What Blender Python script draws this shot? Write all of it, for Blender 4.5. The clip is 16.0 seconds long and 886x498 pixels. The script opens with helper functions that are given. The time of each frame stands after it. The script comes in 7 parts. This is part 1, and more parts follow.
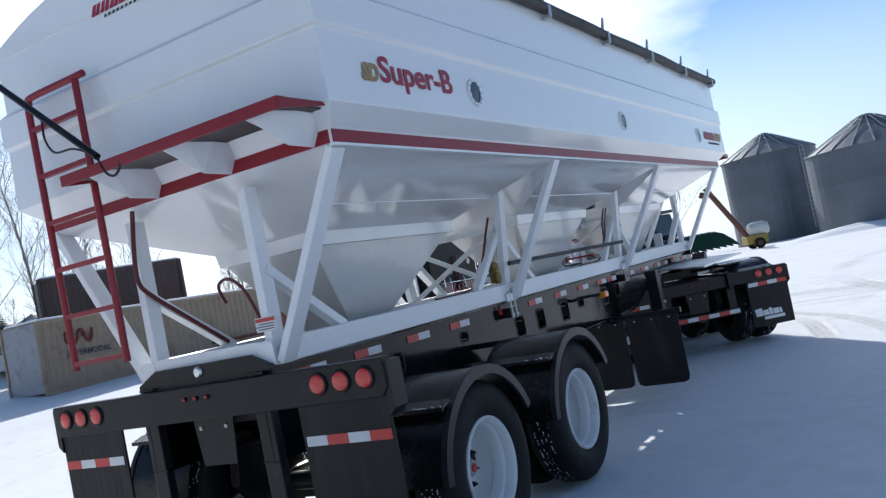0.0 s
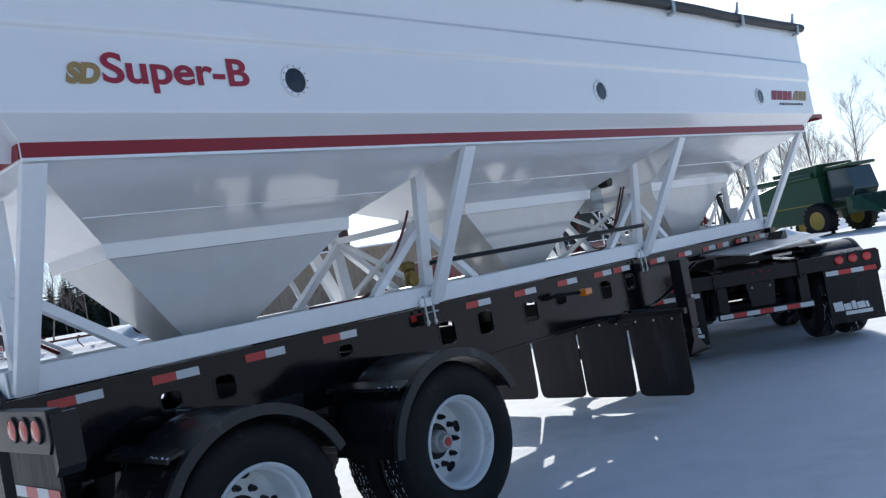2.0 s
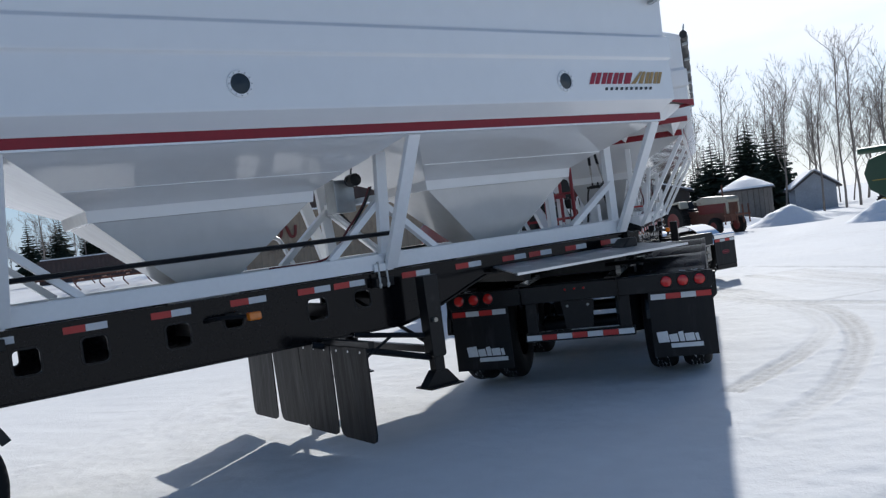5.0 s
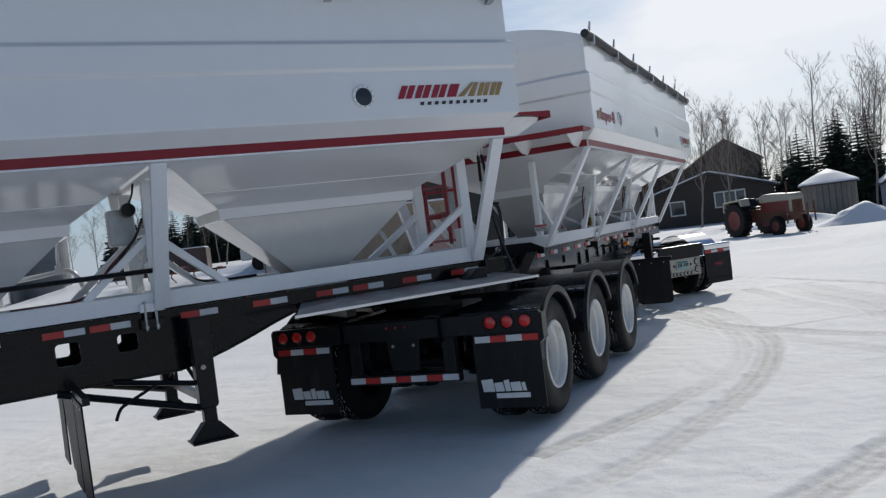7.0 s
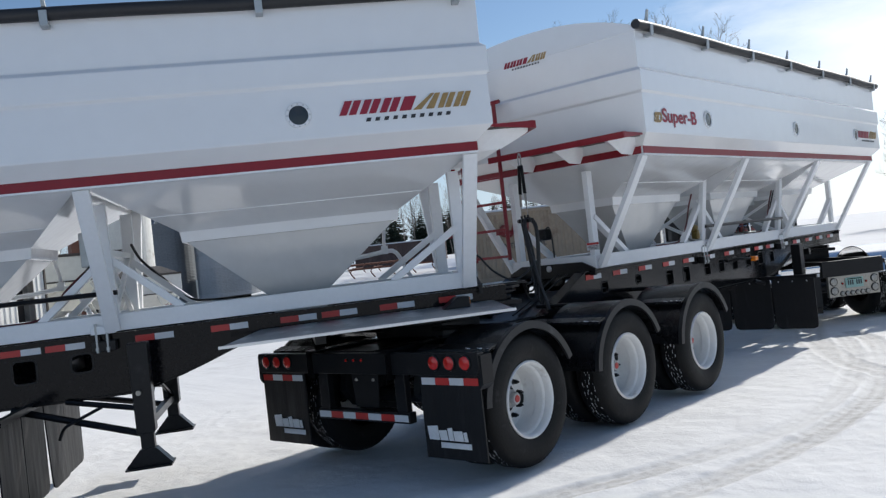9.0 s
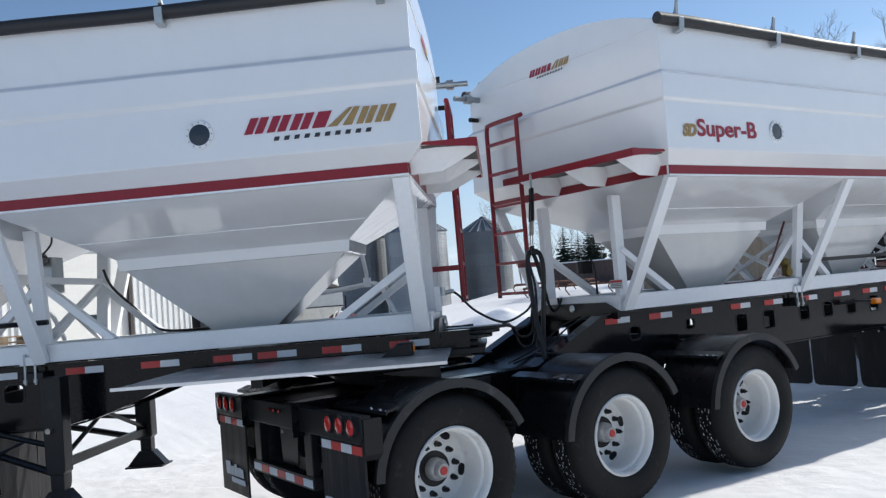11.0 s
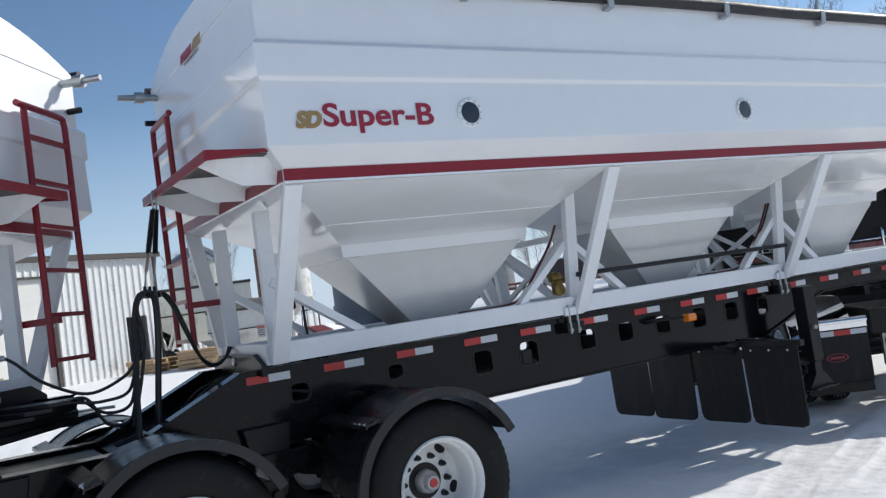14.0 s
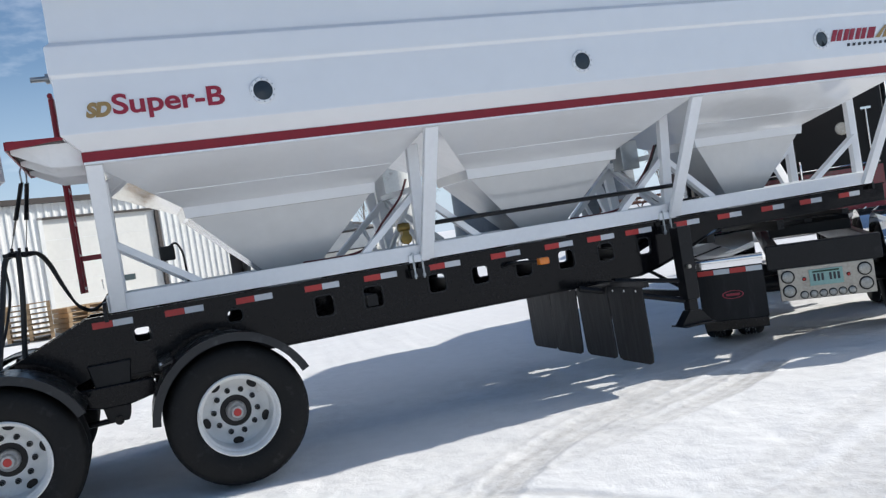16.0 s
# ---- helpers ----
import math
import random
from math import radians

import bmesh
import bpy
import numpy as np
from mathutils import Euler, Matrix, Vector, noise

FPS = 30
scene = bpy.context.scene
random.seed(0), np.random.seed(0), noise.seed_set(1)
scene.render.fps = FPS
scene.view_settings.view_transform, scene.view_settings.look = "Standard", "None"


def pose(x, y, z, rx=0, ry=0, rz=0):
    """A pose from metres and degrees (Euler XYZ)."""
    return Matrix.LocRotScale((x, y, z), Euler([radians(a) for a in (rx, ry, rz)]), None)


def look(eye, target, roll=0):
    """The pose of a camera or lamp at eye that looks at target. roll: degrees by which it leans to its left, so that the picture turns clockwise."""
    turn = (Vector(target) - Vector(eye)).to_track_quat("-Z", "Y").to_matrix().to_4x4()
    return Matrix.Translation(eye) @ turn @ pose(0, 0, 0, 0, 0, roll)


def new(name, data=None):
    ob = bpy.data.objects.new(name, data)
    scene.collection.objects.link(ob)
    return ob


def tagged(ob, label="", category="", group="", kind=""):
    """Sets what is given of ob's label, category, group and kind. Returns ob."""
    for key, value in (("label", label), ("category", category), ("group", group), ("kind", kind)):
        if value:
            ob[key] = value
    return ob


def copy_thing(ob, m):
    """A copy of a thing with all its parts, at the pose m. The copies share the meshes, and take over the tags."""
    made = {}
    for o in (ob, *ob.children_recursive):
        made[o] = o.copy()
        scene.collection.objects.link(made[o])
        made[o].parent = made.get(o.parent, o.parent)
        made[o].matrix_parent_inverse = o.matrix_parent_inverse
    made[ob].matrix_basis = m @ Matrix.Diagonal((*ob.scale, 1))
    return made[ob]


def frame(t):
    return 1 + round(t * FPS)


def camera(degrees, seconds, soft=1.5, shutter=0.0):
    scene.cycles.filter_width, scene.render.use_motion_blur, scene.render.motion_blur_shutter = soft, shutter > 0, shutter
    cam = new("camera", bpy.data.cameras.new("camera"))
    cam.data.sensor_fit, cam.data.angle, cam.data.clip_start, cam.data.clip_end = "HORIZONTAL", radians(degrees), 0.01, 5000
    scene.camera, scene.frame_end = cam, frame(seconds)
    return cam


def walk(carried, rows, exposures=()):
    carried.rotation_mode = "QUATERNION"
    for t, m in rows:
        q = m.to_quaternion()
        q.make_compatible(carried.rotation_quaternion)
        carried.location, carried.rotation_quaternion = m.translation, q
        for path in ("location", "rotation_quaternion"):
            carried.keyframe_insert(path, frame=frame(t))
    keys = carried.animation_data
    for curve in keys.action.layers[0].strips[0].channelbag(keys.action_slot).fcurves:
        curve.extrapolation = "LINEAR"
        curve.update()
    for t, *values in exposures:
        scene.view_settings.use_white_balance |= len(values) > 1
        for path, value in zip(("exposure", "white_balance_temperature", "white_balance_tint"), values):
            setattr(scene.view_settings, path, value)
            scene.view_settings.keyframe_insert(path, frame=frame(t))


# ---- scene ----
cam = camera(55.0, 16.0, soft=1.3)
METRES, EYE, TILT, LEAN, TURN = 20.55, 1.5435, 0.0, 0.0, 0.0
ROWS = [
    (0.0, 0.0, 0.0, 0.0, 0.52, 2.65, 11.22),
    (0.5, 0.0291, 0.0115, -0.0001, 6.9, 3.33, 11.08),
    (1.0, 0.0566, 0.0209, 0.0014, 10.55, 3.31, 9.86),
    (1.5, 0.0819, 0.0388, 0.0017, 13.1, 2.1, 10.27),
    (2.0, 0.1086, 0.0536, 0.0008, 14.6, 1.54, 10.03),
    (2.5, 0.1353, 0.07, 0.001, 19.63, 3.81, 8.94),
    (3.0, 0.163, 0.0858, 0.0027, 22.48, 4.04, 9.08),
    (3.5, 0.1882, 0.1046, 0.0019, 22.35, 2.89, 7.63),
    (4.0, 0.2148, 0.1255, 0.0022, 21.19, 0.87, 6.77),
    (6.5, 0.3406, 0.2365, 0.0044, 30.68, -1.93, 7.38),
    (7.0, 0.3607, 0.2624, 0.0051, 31.16, -0.75, 7.02),
    (7.5, 0.3825, 0.2859, 0.0063, 35.24, 0.75, 8.5),
    (8.0, 0.3992, 0.3132, 0.0058, 40.6, 1.15, 9.36),
    (8.5, 0.4177, 0.3394, 0.0063, 44.76, 0.41, 7.6),
    (11.0, 0.4477, 0.477, 0.0062, 63.74, 2.91, 4.38),
    (11.5, 0.4355, 0.5052, 0.0058, 64.53, 0.76, 4.54),
    (12.0, 0.4277, 0.532, 0.0048, 64.46, -0.1, 4.63),
    (12.5, 0.4168, 0.5609, 0.0061, 63.23, 1.43, 5.9),
    (13.0, 0.4134, 0.5893, 0.0078, 61.21, 2.73, 8.08),
    (13.5, 0.4201, 0.6178, 0.0075, 63.05, 2.92, 8.24),
    (14.0, 0.4295, 0.645, 0.0073, 66.4, 3.09, 7.79),
    (14.5, 0.4507, 0.6702, 0.0076, 68.67, 3.43, 8.3),
    (15.0, 0.4682, 0.6953, 0.0051, 70.42, 2.25, 8.57),
    (15.5, 0.491, 0.7215, 0.0053, 73.5, -0.04, 9.03),
    (16.0, 0.4999, 0.7523, 0.0041, 76.88, -1.22, 8.83),
]
walk(cam, [(t, pose(0, 0, EYE, TILT, LEAN, TURN) @ pose(METRES * x, METRES * y, METRES * z, 90 + pitch, roll, yaw)) for t, x, y, z, yaw, pitch, roll in ROWS],
     exposures=[(0.0, 0.16, 5850, 10), (2.0, 0.24, 5850, 10), (4.0, -0.1, 5850, 10), (6.5, -0.35, 6250, 10), (7.5, -0.52, 6300, 10), (8.5, -0.20, 6250, 10), (11.0, 0.2, 6200, 10), (12.5, 0.25, 6150, 10), (13.5, 0.1, 6150, 10), (16.0, 0.2, 6250, 10)])

# ---------------------------------------------------------------- light
SUN_AZ, SUN_EL = 97.0, 30.0            # degrees; azimuth counted from +x towards +y
world = bpy.data.worlds.new("winter_sky")
scene.world = world
world.use_nodes = True
wn = world.node_tree
sky = wn.nodes.new("ShaderNodeTexSky")
sky.sky_type, sky.sun_disc = "NISHITA", False
sky.sun_elevation, sky.sun_rotation = radians(SUN_EL), radians(90 - SUN_AZ)
sky.air_density, sky.dust_density, sky.ozone_density = 1.0, 0.15, 2.5
background = wn.nodes["Background"]
background.inputs["Strength"].default_value = 0.10
# thin high cloud, brighter round the sun
tc = wn.nodes.new("ShaderNodeTexCoord")
mp = wn.nodes.new("ShaderNodeMapping")
mp.inputs["Scale"].default_value = (1.0, 1.0, 3.2)
cl = wn.nodes.new("ShaderNodeTexNoise")
cl.inputs["Scale"].default_value, cl.inputs["Detail"].default_value, cl.inputs["Roughness"].default_value = 2.2, 7.0, 0.58
sund = Vector((math.cos(radians(SUN_AZ)) * math.cos(radians(SUN_EL)), math.sin(radians(SUN_AZ)) * math.cos(radians(SUN_EL)), math.sin(radians(SUN_EL))))
dotn = wn.nodes.new("ShaderNodeVectorMath")
dotn.operation = "DOT_PRODUCT"
dotn.inputs[1].default_value = sund
near_sun = wn.nodes.new("ShaderNodeMapRange")
near_sun.inputs[1].default_value, near_sun.inputs[2].default_value = 0.85, 0.985
near_sun.inputs[3].default_value, near_sun.inputs[4].default_value = -0.11, 0.47
addc = wn.nodes.new("ShaderNodeMath")
addc.operation = "ADD"
ramp = wn.nodes.new("ShaderNodeMapRange")
ramp.inputs[1].default_value, ramp.inputs[2].default_value = 0.48, 0.80
mixc = wn.nodes.new("ShaderNodeMixRGB")
mixc.inputs[2].default_value = (12.0, 12.1, 12.4, 1)
lk = wn.links.new
lk(tc.outputs["Generated"], mp.inputs["Vector"])
lk(mp.outputs["Vector"], cl.inputs["Vector"])
lk(tc.outputs["Generated"], dotn.inputs[0])
lk(dotn.outputs["Value"], near_sun.inputs[0])
lk(cl.outputs["Fac"], addc.inputs[0])
lk(near_sun.outputs[0], addc.inputs[1])
lk(addc.outputs[0], ramp.inputs[0])
lk(ramp.outputs[0], mixc.inputs[0])
# pale winter haze along the horizon
sep = wn.nodes.new("ShaderNodeSeparateXYZ")
hz = wn.nodes.new("ShaderNodeMapRange")
hz.inputs[1].default_value, hz.inputs[2].default_value, hz.inputs[3].default_value, hz.inputs[4].default_value = 0.0, 0.24, 0.85, 0.0
mixh = wn.nodes.new("ShaderNodeMixRGB")
glow = wn.nodes.new("ShaderNodeMapRange")
glow.inputs[1].default_value, glow.inputs[2].default_value = 0.68, 0.92
hcol = wn.nodes.new("ShaderNodeMixRGB")
hcol.inputs[1].default_value, hcol.inputs[2].default_value = (5.0, 6.1, 7.6, 1), (12.5, 12.4, 12.4, 1)
lk(dotn.outputs["Value"], glow.inputs[0])
lk(glow.outputs[0], hcol.inputs[0])
lk(hcol.outputs[0], mixh.inputs[2])
lk(tc.outputs["Generated"], sep.inputs[0])
lk(sep.outputs["Z"], hz.inputs[0])
lk(hz.outputs[0], mixh.inputs[0])
lk(sky.outputs[0], mixh.inputs[1])
lk(mixh.outputs[0], mixc.inputs[1])
lk(mixc.outputs[0], background.inputs["Color"])

sun = new("sun", bpy.data.lights.new("sun", "SUN"))
sun.data.energy, sun.data.angle, sun.data.color = 4.4, radians(0.6), (1.0, 0.94, 0.84)
sun.matrix_world = look(sund * 60, (0, 0, 0))

# ---------------------------------------------------------------- materials
def material(name, colour, rough=0.5, metal=0.0, var=0.12, scale=3.0, fine=40.0, bump=0.0, bump_scale=60.0, coat=0.0, dirt=None, dirt_amount=0.0, random_var=0.0, spec=0.5, stretch=(1, 1, 1)):
    m = bpy.data.materials.new(name)
    m.use_nodes = True
    nt = m.node_tree
    p = nt.nodes["Principled BSDF"]
    n, l = nt.nodes.new, nt.links.new
    p.inputs["Roughness"].default_value, p.inputs["Metallic"].default_value = rough, metal
    p.inputs["Coat Weight"].default_value, p.inputs["Specular IOR Level"].default_value = coat, spec
    p.inputs["Coat Roughness"].default_value = 0.06
    co = n("ShaderNodeTexCoord")
    mpn = n("ShaderNodeMapping")
    mpn.inputs["Scale"].default_value = stretch
    l(co.outputs["Object"], mpn.inputs["Vector"])
    big, small = n("ShaderNodeTexNoise"), n("ShaderNodeTexNoise")
    big.inputs["Scale"].default_value, big.inputs["Detail"].default_value = scale, 5
    small.inputs["Scale"].default_value, small.inputs["Detail"].default_value = fine, 3
    l(mpn.outputs[0], big.inputs["Vector"])
    l(mpn.outputs[0], small.inputs["Vector"])
    avg = n("ShaderNodeMath")
    avg.operation = "ADD"
    l(big.outputs["Fac"], avg.inputs[0])
    l(small.outputs["Fac"], avg.inputs[1])
    rng = n("ShaderNodeMapRange")
    rng.inputs[1].default_value, rng.inputs[2].default_value = 0.55, 1.45
    rng.inputs[3].default_value, rng.inputs[4].default_value = 1 - var, 1 + var
    l(avg.outputs[0], rng.inputs[0])
    mul = n("ShaderNodeVectorMath")
    mul.operation = "SCALE"
    mul.inputs[0].default_value = colour
    l(rng.outputs[0], mul.inputs["Scale"])
    out = mul.outputs[0]
    if random_var:
        info, r2, m2 = n("ShaderNodeObjectInfo"), n("ShaderNodeMapRange"), n("ShaderNodeVectorMath")
        m2.operation = "SCALE"
        r2.inputs[3].default_value, r2.inputs[4].default_value = 1 - random_var, 1 + random_var
        l(info.outputs["Random"], r2.inputs[0])
        l(out, m2.inputs[0])
        l(r2.outputs[0], m2.inputs["Scale"])
        out = m2.outputs[0]
    if dirt:
        dn, dr, mx = n("ShaderNodeTexNoise"), n("ShaderNodeMapRange"), n("ShaderNodeMixRGB")
        dn.inputs["Scale"].default_value, dn.inputs["Detail"].default_value, dn.inputs["Roughness"].default_value = scale * 1.7, 8, 0.65
        dr.inputs[1].default_value, dr.inputs[2].default_value = 0.62 - 0.2 * dirt_amount, 0.78
        l(mpn.outputs[0], dn.inputs["Vector"])
        l(dn.outputs["Fac"], dr.inputs[0])
        l(dr.outputs[0], mx.inputs[0])
        l(out, mx.inputs[1])
        mx.inputs[2].default_value = (*dirt, 1)
        out = mx.outputs[0]
    l(out, p.inputs["Base Color"])
    rr = n("ShaderNodeMapRange")
    rr.inputs[3].default_value, rr.inputs[4].default_value = max(0.02, rough * 0.75), min(1, rough * 1.3)
    l(big.outputs["Fac"], rr.inputs[0])
    l(rr.outputs[0], p.inputs["Roughness"])
    if bump:
        b, bn = n("ShaderNodeBump"), n("ShaderNodeTexNoise")
        bn.inputs["Scale"].default_value, bn.inputs["Detail"].default_value = bump_scale, 4
        b.inputs["Strength"].default_value, b.inputs["Distance"].default_value = 1.0, bump
        l(mpn.outputs[0], bn.inputs["Vector"])
        l(bn.outputs["Fac"], b.inputs["Height"])
        l(b.outputs[0], p.inputs["Normal"])
    return m


WHITE = material("white_gloss_paint", (0.80, 0.81, 0.82), 0.22, var=0.025, scale=0.8, fine=6, bump=0.008, bump_scale=1.1, coat=0.6)
WHITE_STEEL = material("white_painted_steel", (0.80, 0.81, 0.82), 0.32, var=0.04, scale=2, fine=25, bump=0.0006, bump_scale=20)
HOPPER = material("white_hopper_paint", (0.78, 0.785, 0.79), 0.12, var=0.03, scale=0.7, fine=5, bump=0.030, bump_scale=1.1, coat=0.8)
# hopper white toned down to grey: the shade on the steep cone faces, as colour
CONE = material("shade_toned_hopper_paint", (0.60, 0.60, 0.59), 0.16, 0.12, var=0.06, scale=0.9, fine=8, bump=0.02, bump_scale=1.4, coat=0.3)
RED = material("red_paint", (0.235, 0.012, 0.022), 0.35, var=0.10, scale=3, fine=30, coat=0.1, spec=0.35)
BLACK = material("black_gloss_paint", (0.005, 0.005, 0.006), 0.12, var=0.25, scale=2, fine=30, bump=0.005, bump_scale=2.2, spec=0.20)
BLACK_FLAT = material("black_satin_paint", (0.010, 0.010, 0.011), 0.30, var=0.3, scale=3, fine=40, spec=0.24, dirt=(0.03, 0.03, 0.03), dirt_amount=0.1)
PLASTIC = material("black_plastic", (0.009, 0.009, 0.010), 0.26, var=0.3, scale=3, fine=50, bump=0.004, bump_scale=5, spec=0.32, dirt=(0.035, 0.035, 0.035), dirt_amount=0.15)
LIP = material("grey_rubber_lip", (0.015, 0.015, 0.016), 0.42, var=0.25, scale=4, fine=40, spec=0.4, dirt=(0.08, 0.08, 0.083), dirt_amount=0.2)
RUBBER = material("tyre_rubber", (0.009, 0.009, 0.009), 0.60, var=0.3, scale=5, fine=50, bump=0.0015, bump_scale=60, spec=0.2, dirt=(0.03, 0.03, 0.03), dirt_amount=0.18)
FLAP = material("mudflap_rubber", (0.008, 0.008, 0.009), 0.5, var=0.3, scale=4, fine=60, bump=0.010, bump_scale=9, spec=0.28, dirt=(0.03, 0.03, 0.033), dirt_amount=0.3, stretch=(1, 1, 0.18))
RIM = material("white_wheel_paint", (0.76, 0.76, 0.745), 0.35, var=0.06, scale=4, fine=30, dirt=(0.42, 0.38, 0.33), dirt_amount=0.18)
HUB = material("hub_metal", (0.42, 0.41, 0.40), 0.45, 0.4, var=0.25, scale=8, fine=50)
HUB_RED = material("hub_cap_red", (0.45, 0.03, 0.025), 0.4, var=0.1)
ALU = material("bare_aluminium", (0.62, 0.63, 0.64), 0.3, 0.9, var=0.1, scale=4, fine=60)
PLATE = material("snowy_metal_plate", (0.34, 0.36, 0.38), 0.38, 0.6, var=0.2, scale=2.5, fine=30, dirt=(0.75, 0.76, 0.78), dirt_amount=0.55)
PLATE_GREEN = material("pale_green_plate", (0.30, 0.48, 0.42), 0.45, var=0.15, scale=8)
GRATING = material("catwalk_grating_steel", (0.09, 0.075, 0.072), 0.55, 0.3, var=0.3, scale=6, fine=40)
ALU_DULL = material("road_film_aluminium", (0.40, 0.37, 0.32), 0.42, 0.75, var=0.2, scale=5, fine=40, dirt=(0.16, 0.15, 0.14), dirt_amount=0.4)
CHROME = material("chrome", (0.78, 0.78, 0.78), 0.08, 1.0, var=0.02)
GALV = material("galvanised_steel", (0.40, 0.42, 0.43), 0.38, 0.75, var=0.18, scale=0.9, fine=14, random_var=0.06)
BIN_DARK = material("weathered_galvanised_steel", (0.15, 0.165, 0.18), 0.5, 0.55, var=0.22, scale=0.7, fine=10, random_var=0.08)
BIN_MID = material("dull_galvanised_steel", (0.24, 0.26, 0.28), 0.45, 0.65, var=0.2, scale=0.8, fine=12, random_var=0.06)
TAPE_RED = material("red_reflective_tape", (0.50, 0.03, 0.025), 0.35, var=0.1, fine=120)
TAPE_WHITE = material("silver_reflective_tape", (0.62, 0.63, 0.64), 0.35, var=0.08, fine=120)
LENS_RED = material("red_lamp_lens", (0.55, 0.02, 0.015), 0.12, var=0.08, fine=80, coat=0.5)
LENS_AMBER = material("amber_lamp_lens", (0.75, 0.20, 0.01), 0.12, var=0.08, fine=80, coat=0.5)
LENS_CLEAR = material("clear_lamp_lens", (0.42, 0.40, 0.35), 0.25, 0.15, var=0.25, scale=30, fine=90)
GLASS_DARK = material("dark_sight_glass", (0.010, 0.013, 0.018), 0.05, var=0.2, coat=0.5)
DECAL_RED = material("dark_red_decal", (0.30, 0.012, 0.035), 0.4, var=0.05)
DECAL_GOLD = material("gold_decal", (0.34, 0.22, 0.08), 0.4, var=0.25, scale=6)
DECAL_BLACK = material("black_decal", (0.03, 0.03, 0.035), 0.45, var=0.1)
DECAL_WHITE = material("white_print", (0.70, 0.71, 0.72), 0.5, var=0.12)
HOSE = material("black_hose_rubber", (0.012, 0.012, 0.012), 0.5, var=0.3, fine=80)
HOSE_RED = material("dark_red_hose", (0.10, 0.015, 0.018), 0.5, var=0.2, fine=60)
TARP = material("grey_tarp_vinyl", (0.022, 0.022, 0.024), 0.55, var=0.2, scale=4, fine=50, bump=0.004, bump_scale=12)
BRASS = material("yellow_brass", (0.20, 0.14, 0.04), 0.35, 0.7, var=0.2)
CLADDING = material("white_metal_cladding", (0.72, 0.72, 0.70), 0.45, var=0.10, scale=0.5, fine=8, dirt=(0.35, 0.33, 0.30), dirt_amount=0.1)
DOOR_WHITE = material("off_white_door_paint", (0.68, 0.67, 0.63), 0.5, var=0.06, scale=0.8, fine=8)
DARK_TRIM = material("dark_brown_trim", (0.05, 0.04, 0.035), 0.5, var=0.15)
BROWN_WALL = material("dark_brown_siding", (0.055, 0.042, 0.034), 0.7, var=0.25, scale=0.8, fine=10)
ROOF_DARK = material("dark_shingle", (0.06, 0.055, 0.055), 0.75, var=0.3, scale=1.0, fine=12)
WEATHERED = material("weathered_grey_boards", (0.16, 0.145, 0.13), 0.8, var=0.3, scale=1.5, fine=12, random_var=0.15)
PALE_BOARDS = material("pale_grey_painted_boards", (0.36, 0.38, 0.41), 0.7, var=0.2, scale=1.5, fine=12)
WOOD = material("pallet_wood", (0.36, 0.25, 0.14), 0.7, var=0.25, scale=3, fine=30, random_var=0.2)
CONTAINER_GREY = material("grey_container_paint", (0.30, 0.31, 0.33), 0.55, var=0.15, scale=0.8, fine=6, dirt=(0.16, 0.11, 0.08), dirt_amount=0.35)
CONTAINER_TAN = material("tan_container_paint", (0.30, 0.23, 0.16), 0.55, var=0.15, scale=0.8, fine=6, dirt=(0.14, 0.08, 0.05), dirt_amount=0.3)
CONTAINER_DARK = material("dark_rust_container_paint", (0.07, 0.045, 0.04), 0.6, var=0.25, scale=0.8, fine=6)
GREEN = material("green_machine_paint", (0.010, 0.050, 0.022), 0.4, var=0.2, scale=1.5, fine=12)
GREEN_BIN = material("green_bin_paint", (0.02, 0.16, 0.05), 0.5, var=0.2, scale=2)
YELLOW = material("yellow_machine_paint", (0.32, 0.23, 0.03), 0.45, var=0.15)
CREAM = material("cream_machine_paint", (0.40, 0.37, 0.29), 0.5, var=0.15, scale=2, dirt=(0.2, 0.12, 0.07), dirt_amount=0.3)
RUST = material("rusty_steel", (0.13, 0.055, 0.035), 0.75, var=0.35, scale=2, fine=15)
MACHINE_RED = material("faded_red_paint", (0.15, 0.018, 0.015), 0.5, var=0.2)
MAROON = material("maroon_truck_paint", (0.13, 0.008, 0.014), 0.18, var=0.06, coat=0.6)
TRUCK_BLACK = material("black_truck_paint", (0.006, 0.006, 0.007), 0.35, var=0.1, spec=0.2)
GLASS_CAB = material("tinted_cab_glass", (0.03, 0.05, 0.055), 0.05, var=0.1, coat=0.6)
TANK_WHITE = material("dirty_white_tank_paint", (0.58, 0.58, 0.55), 0.5, var=0.10, scale=0.9, fine=8, dirt=(0.25, 0.20, 0.15), dirt_amount=0.25)
BARK_LIGHT = material("pale_birch_bark", (0.22, 0.19, 0.165), 0.85, var=0.35, scale=1.5, fine=10, stretch=(1, 1, 3))
TWIG = material("frosted_grey_brown_twigs", (0.17, 0.135, 0.115), 0.9, var=0.3, scale=1.0, fine=8)
BARK_DARK = material("dark_spruce_bark", (0.055, 0.04, 0.03), 0.9, var=0.3)
NEEDLES = material("dark_spruce_needles", (0.022, 0.036, 0.022), 0.8, var=0.4, scale=1.2, fine=12)
SNOW_CAP = material("clean_snow", (0.86, 0.87, 0.89), 0.7, var=0.03, scale=1.0, fine=12, bump=0.02, bump_scale=5)


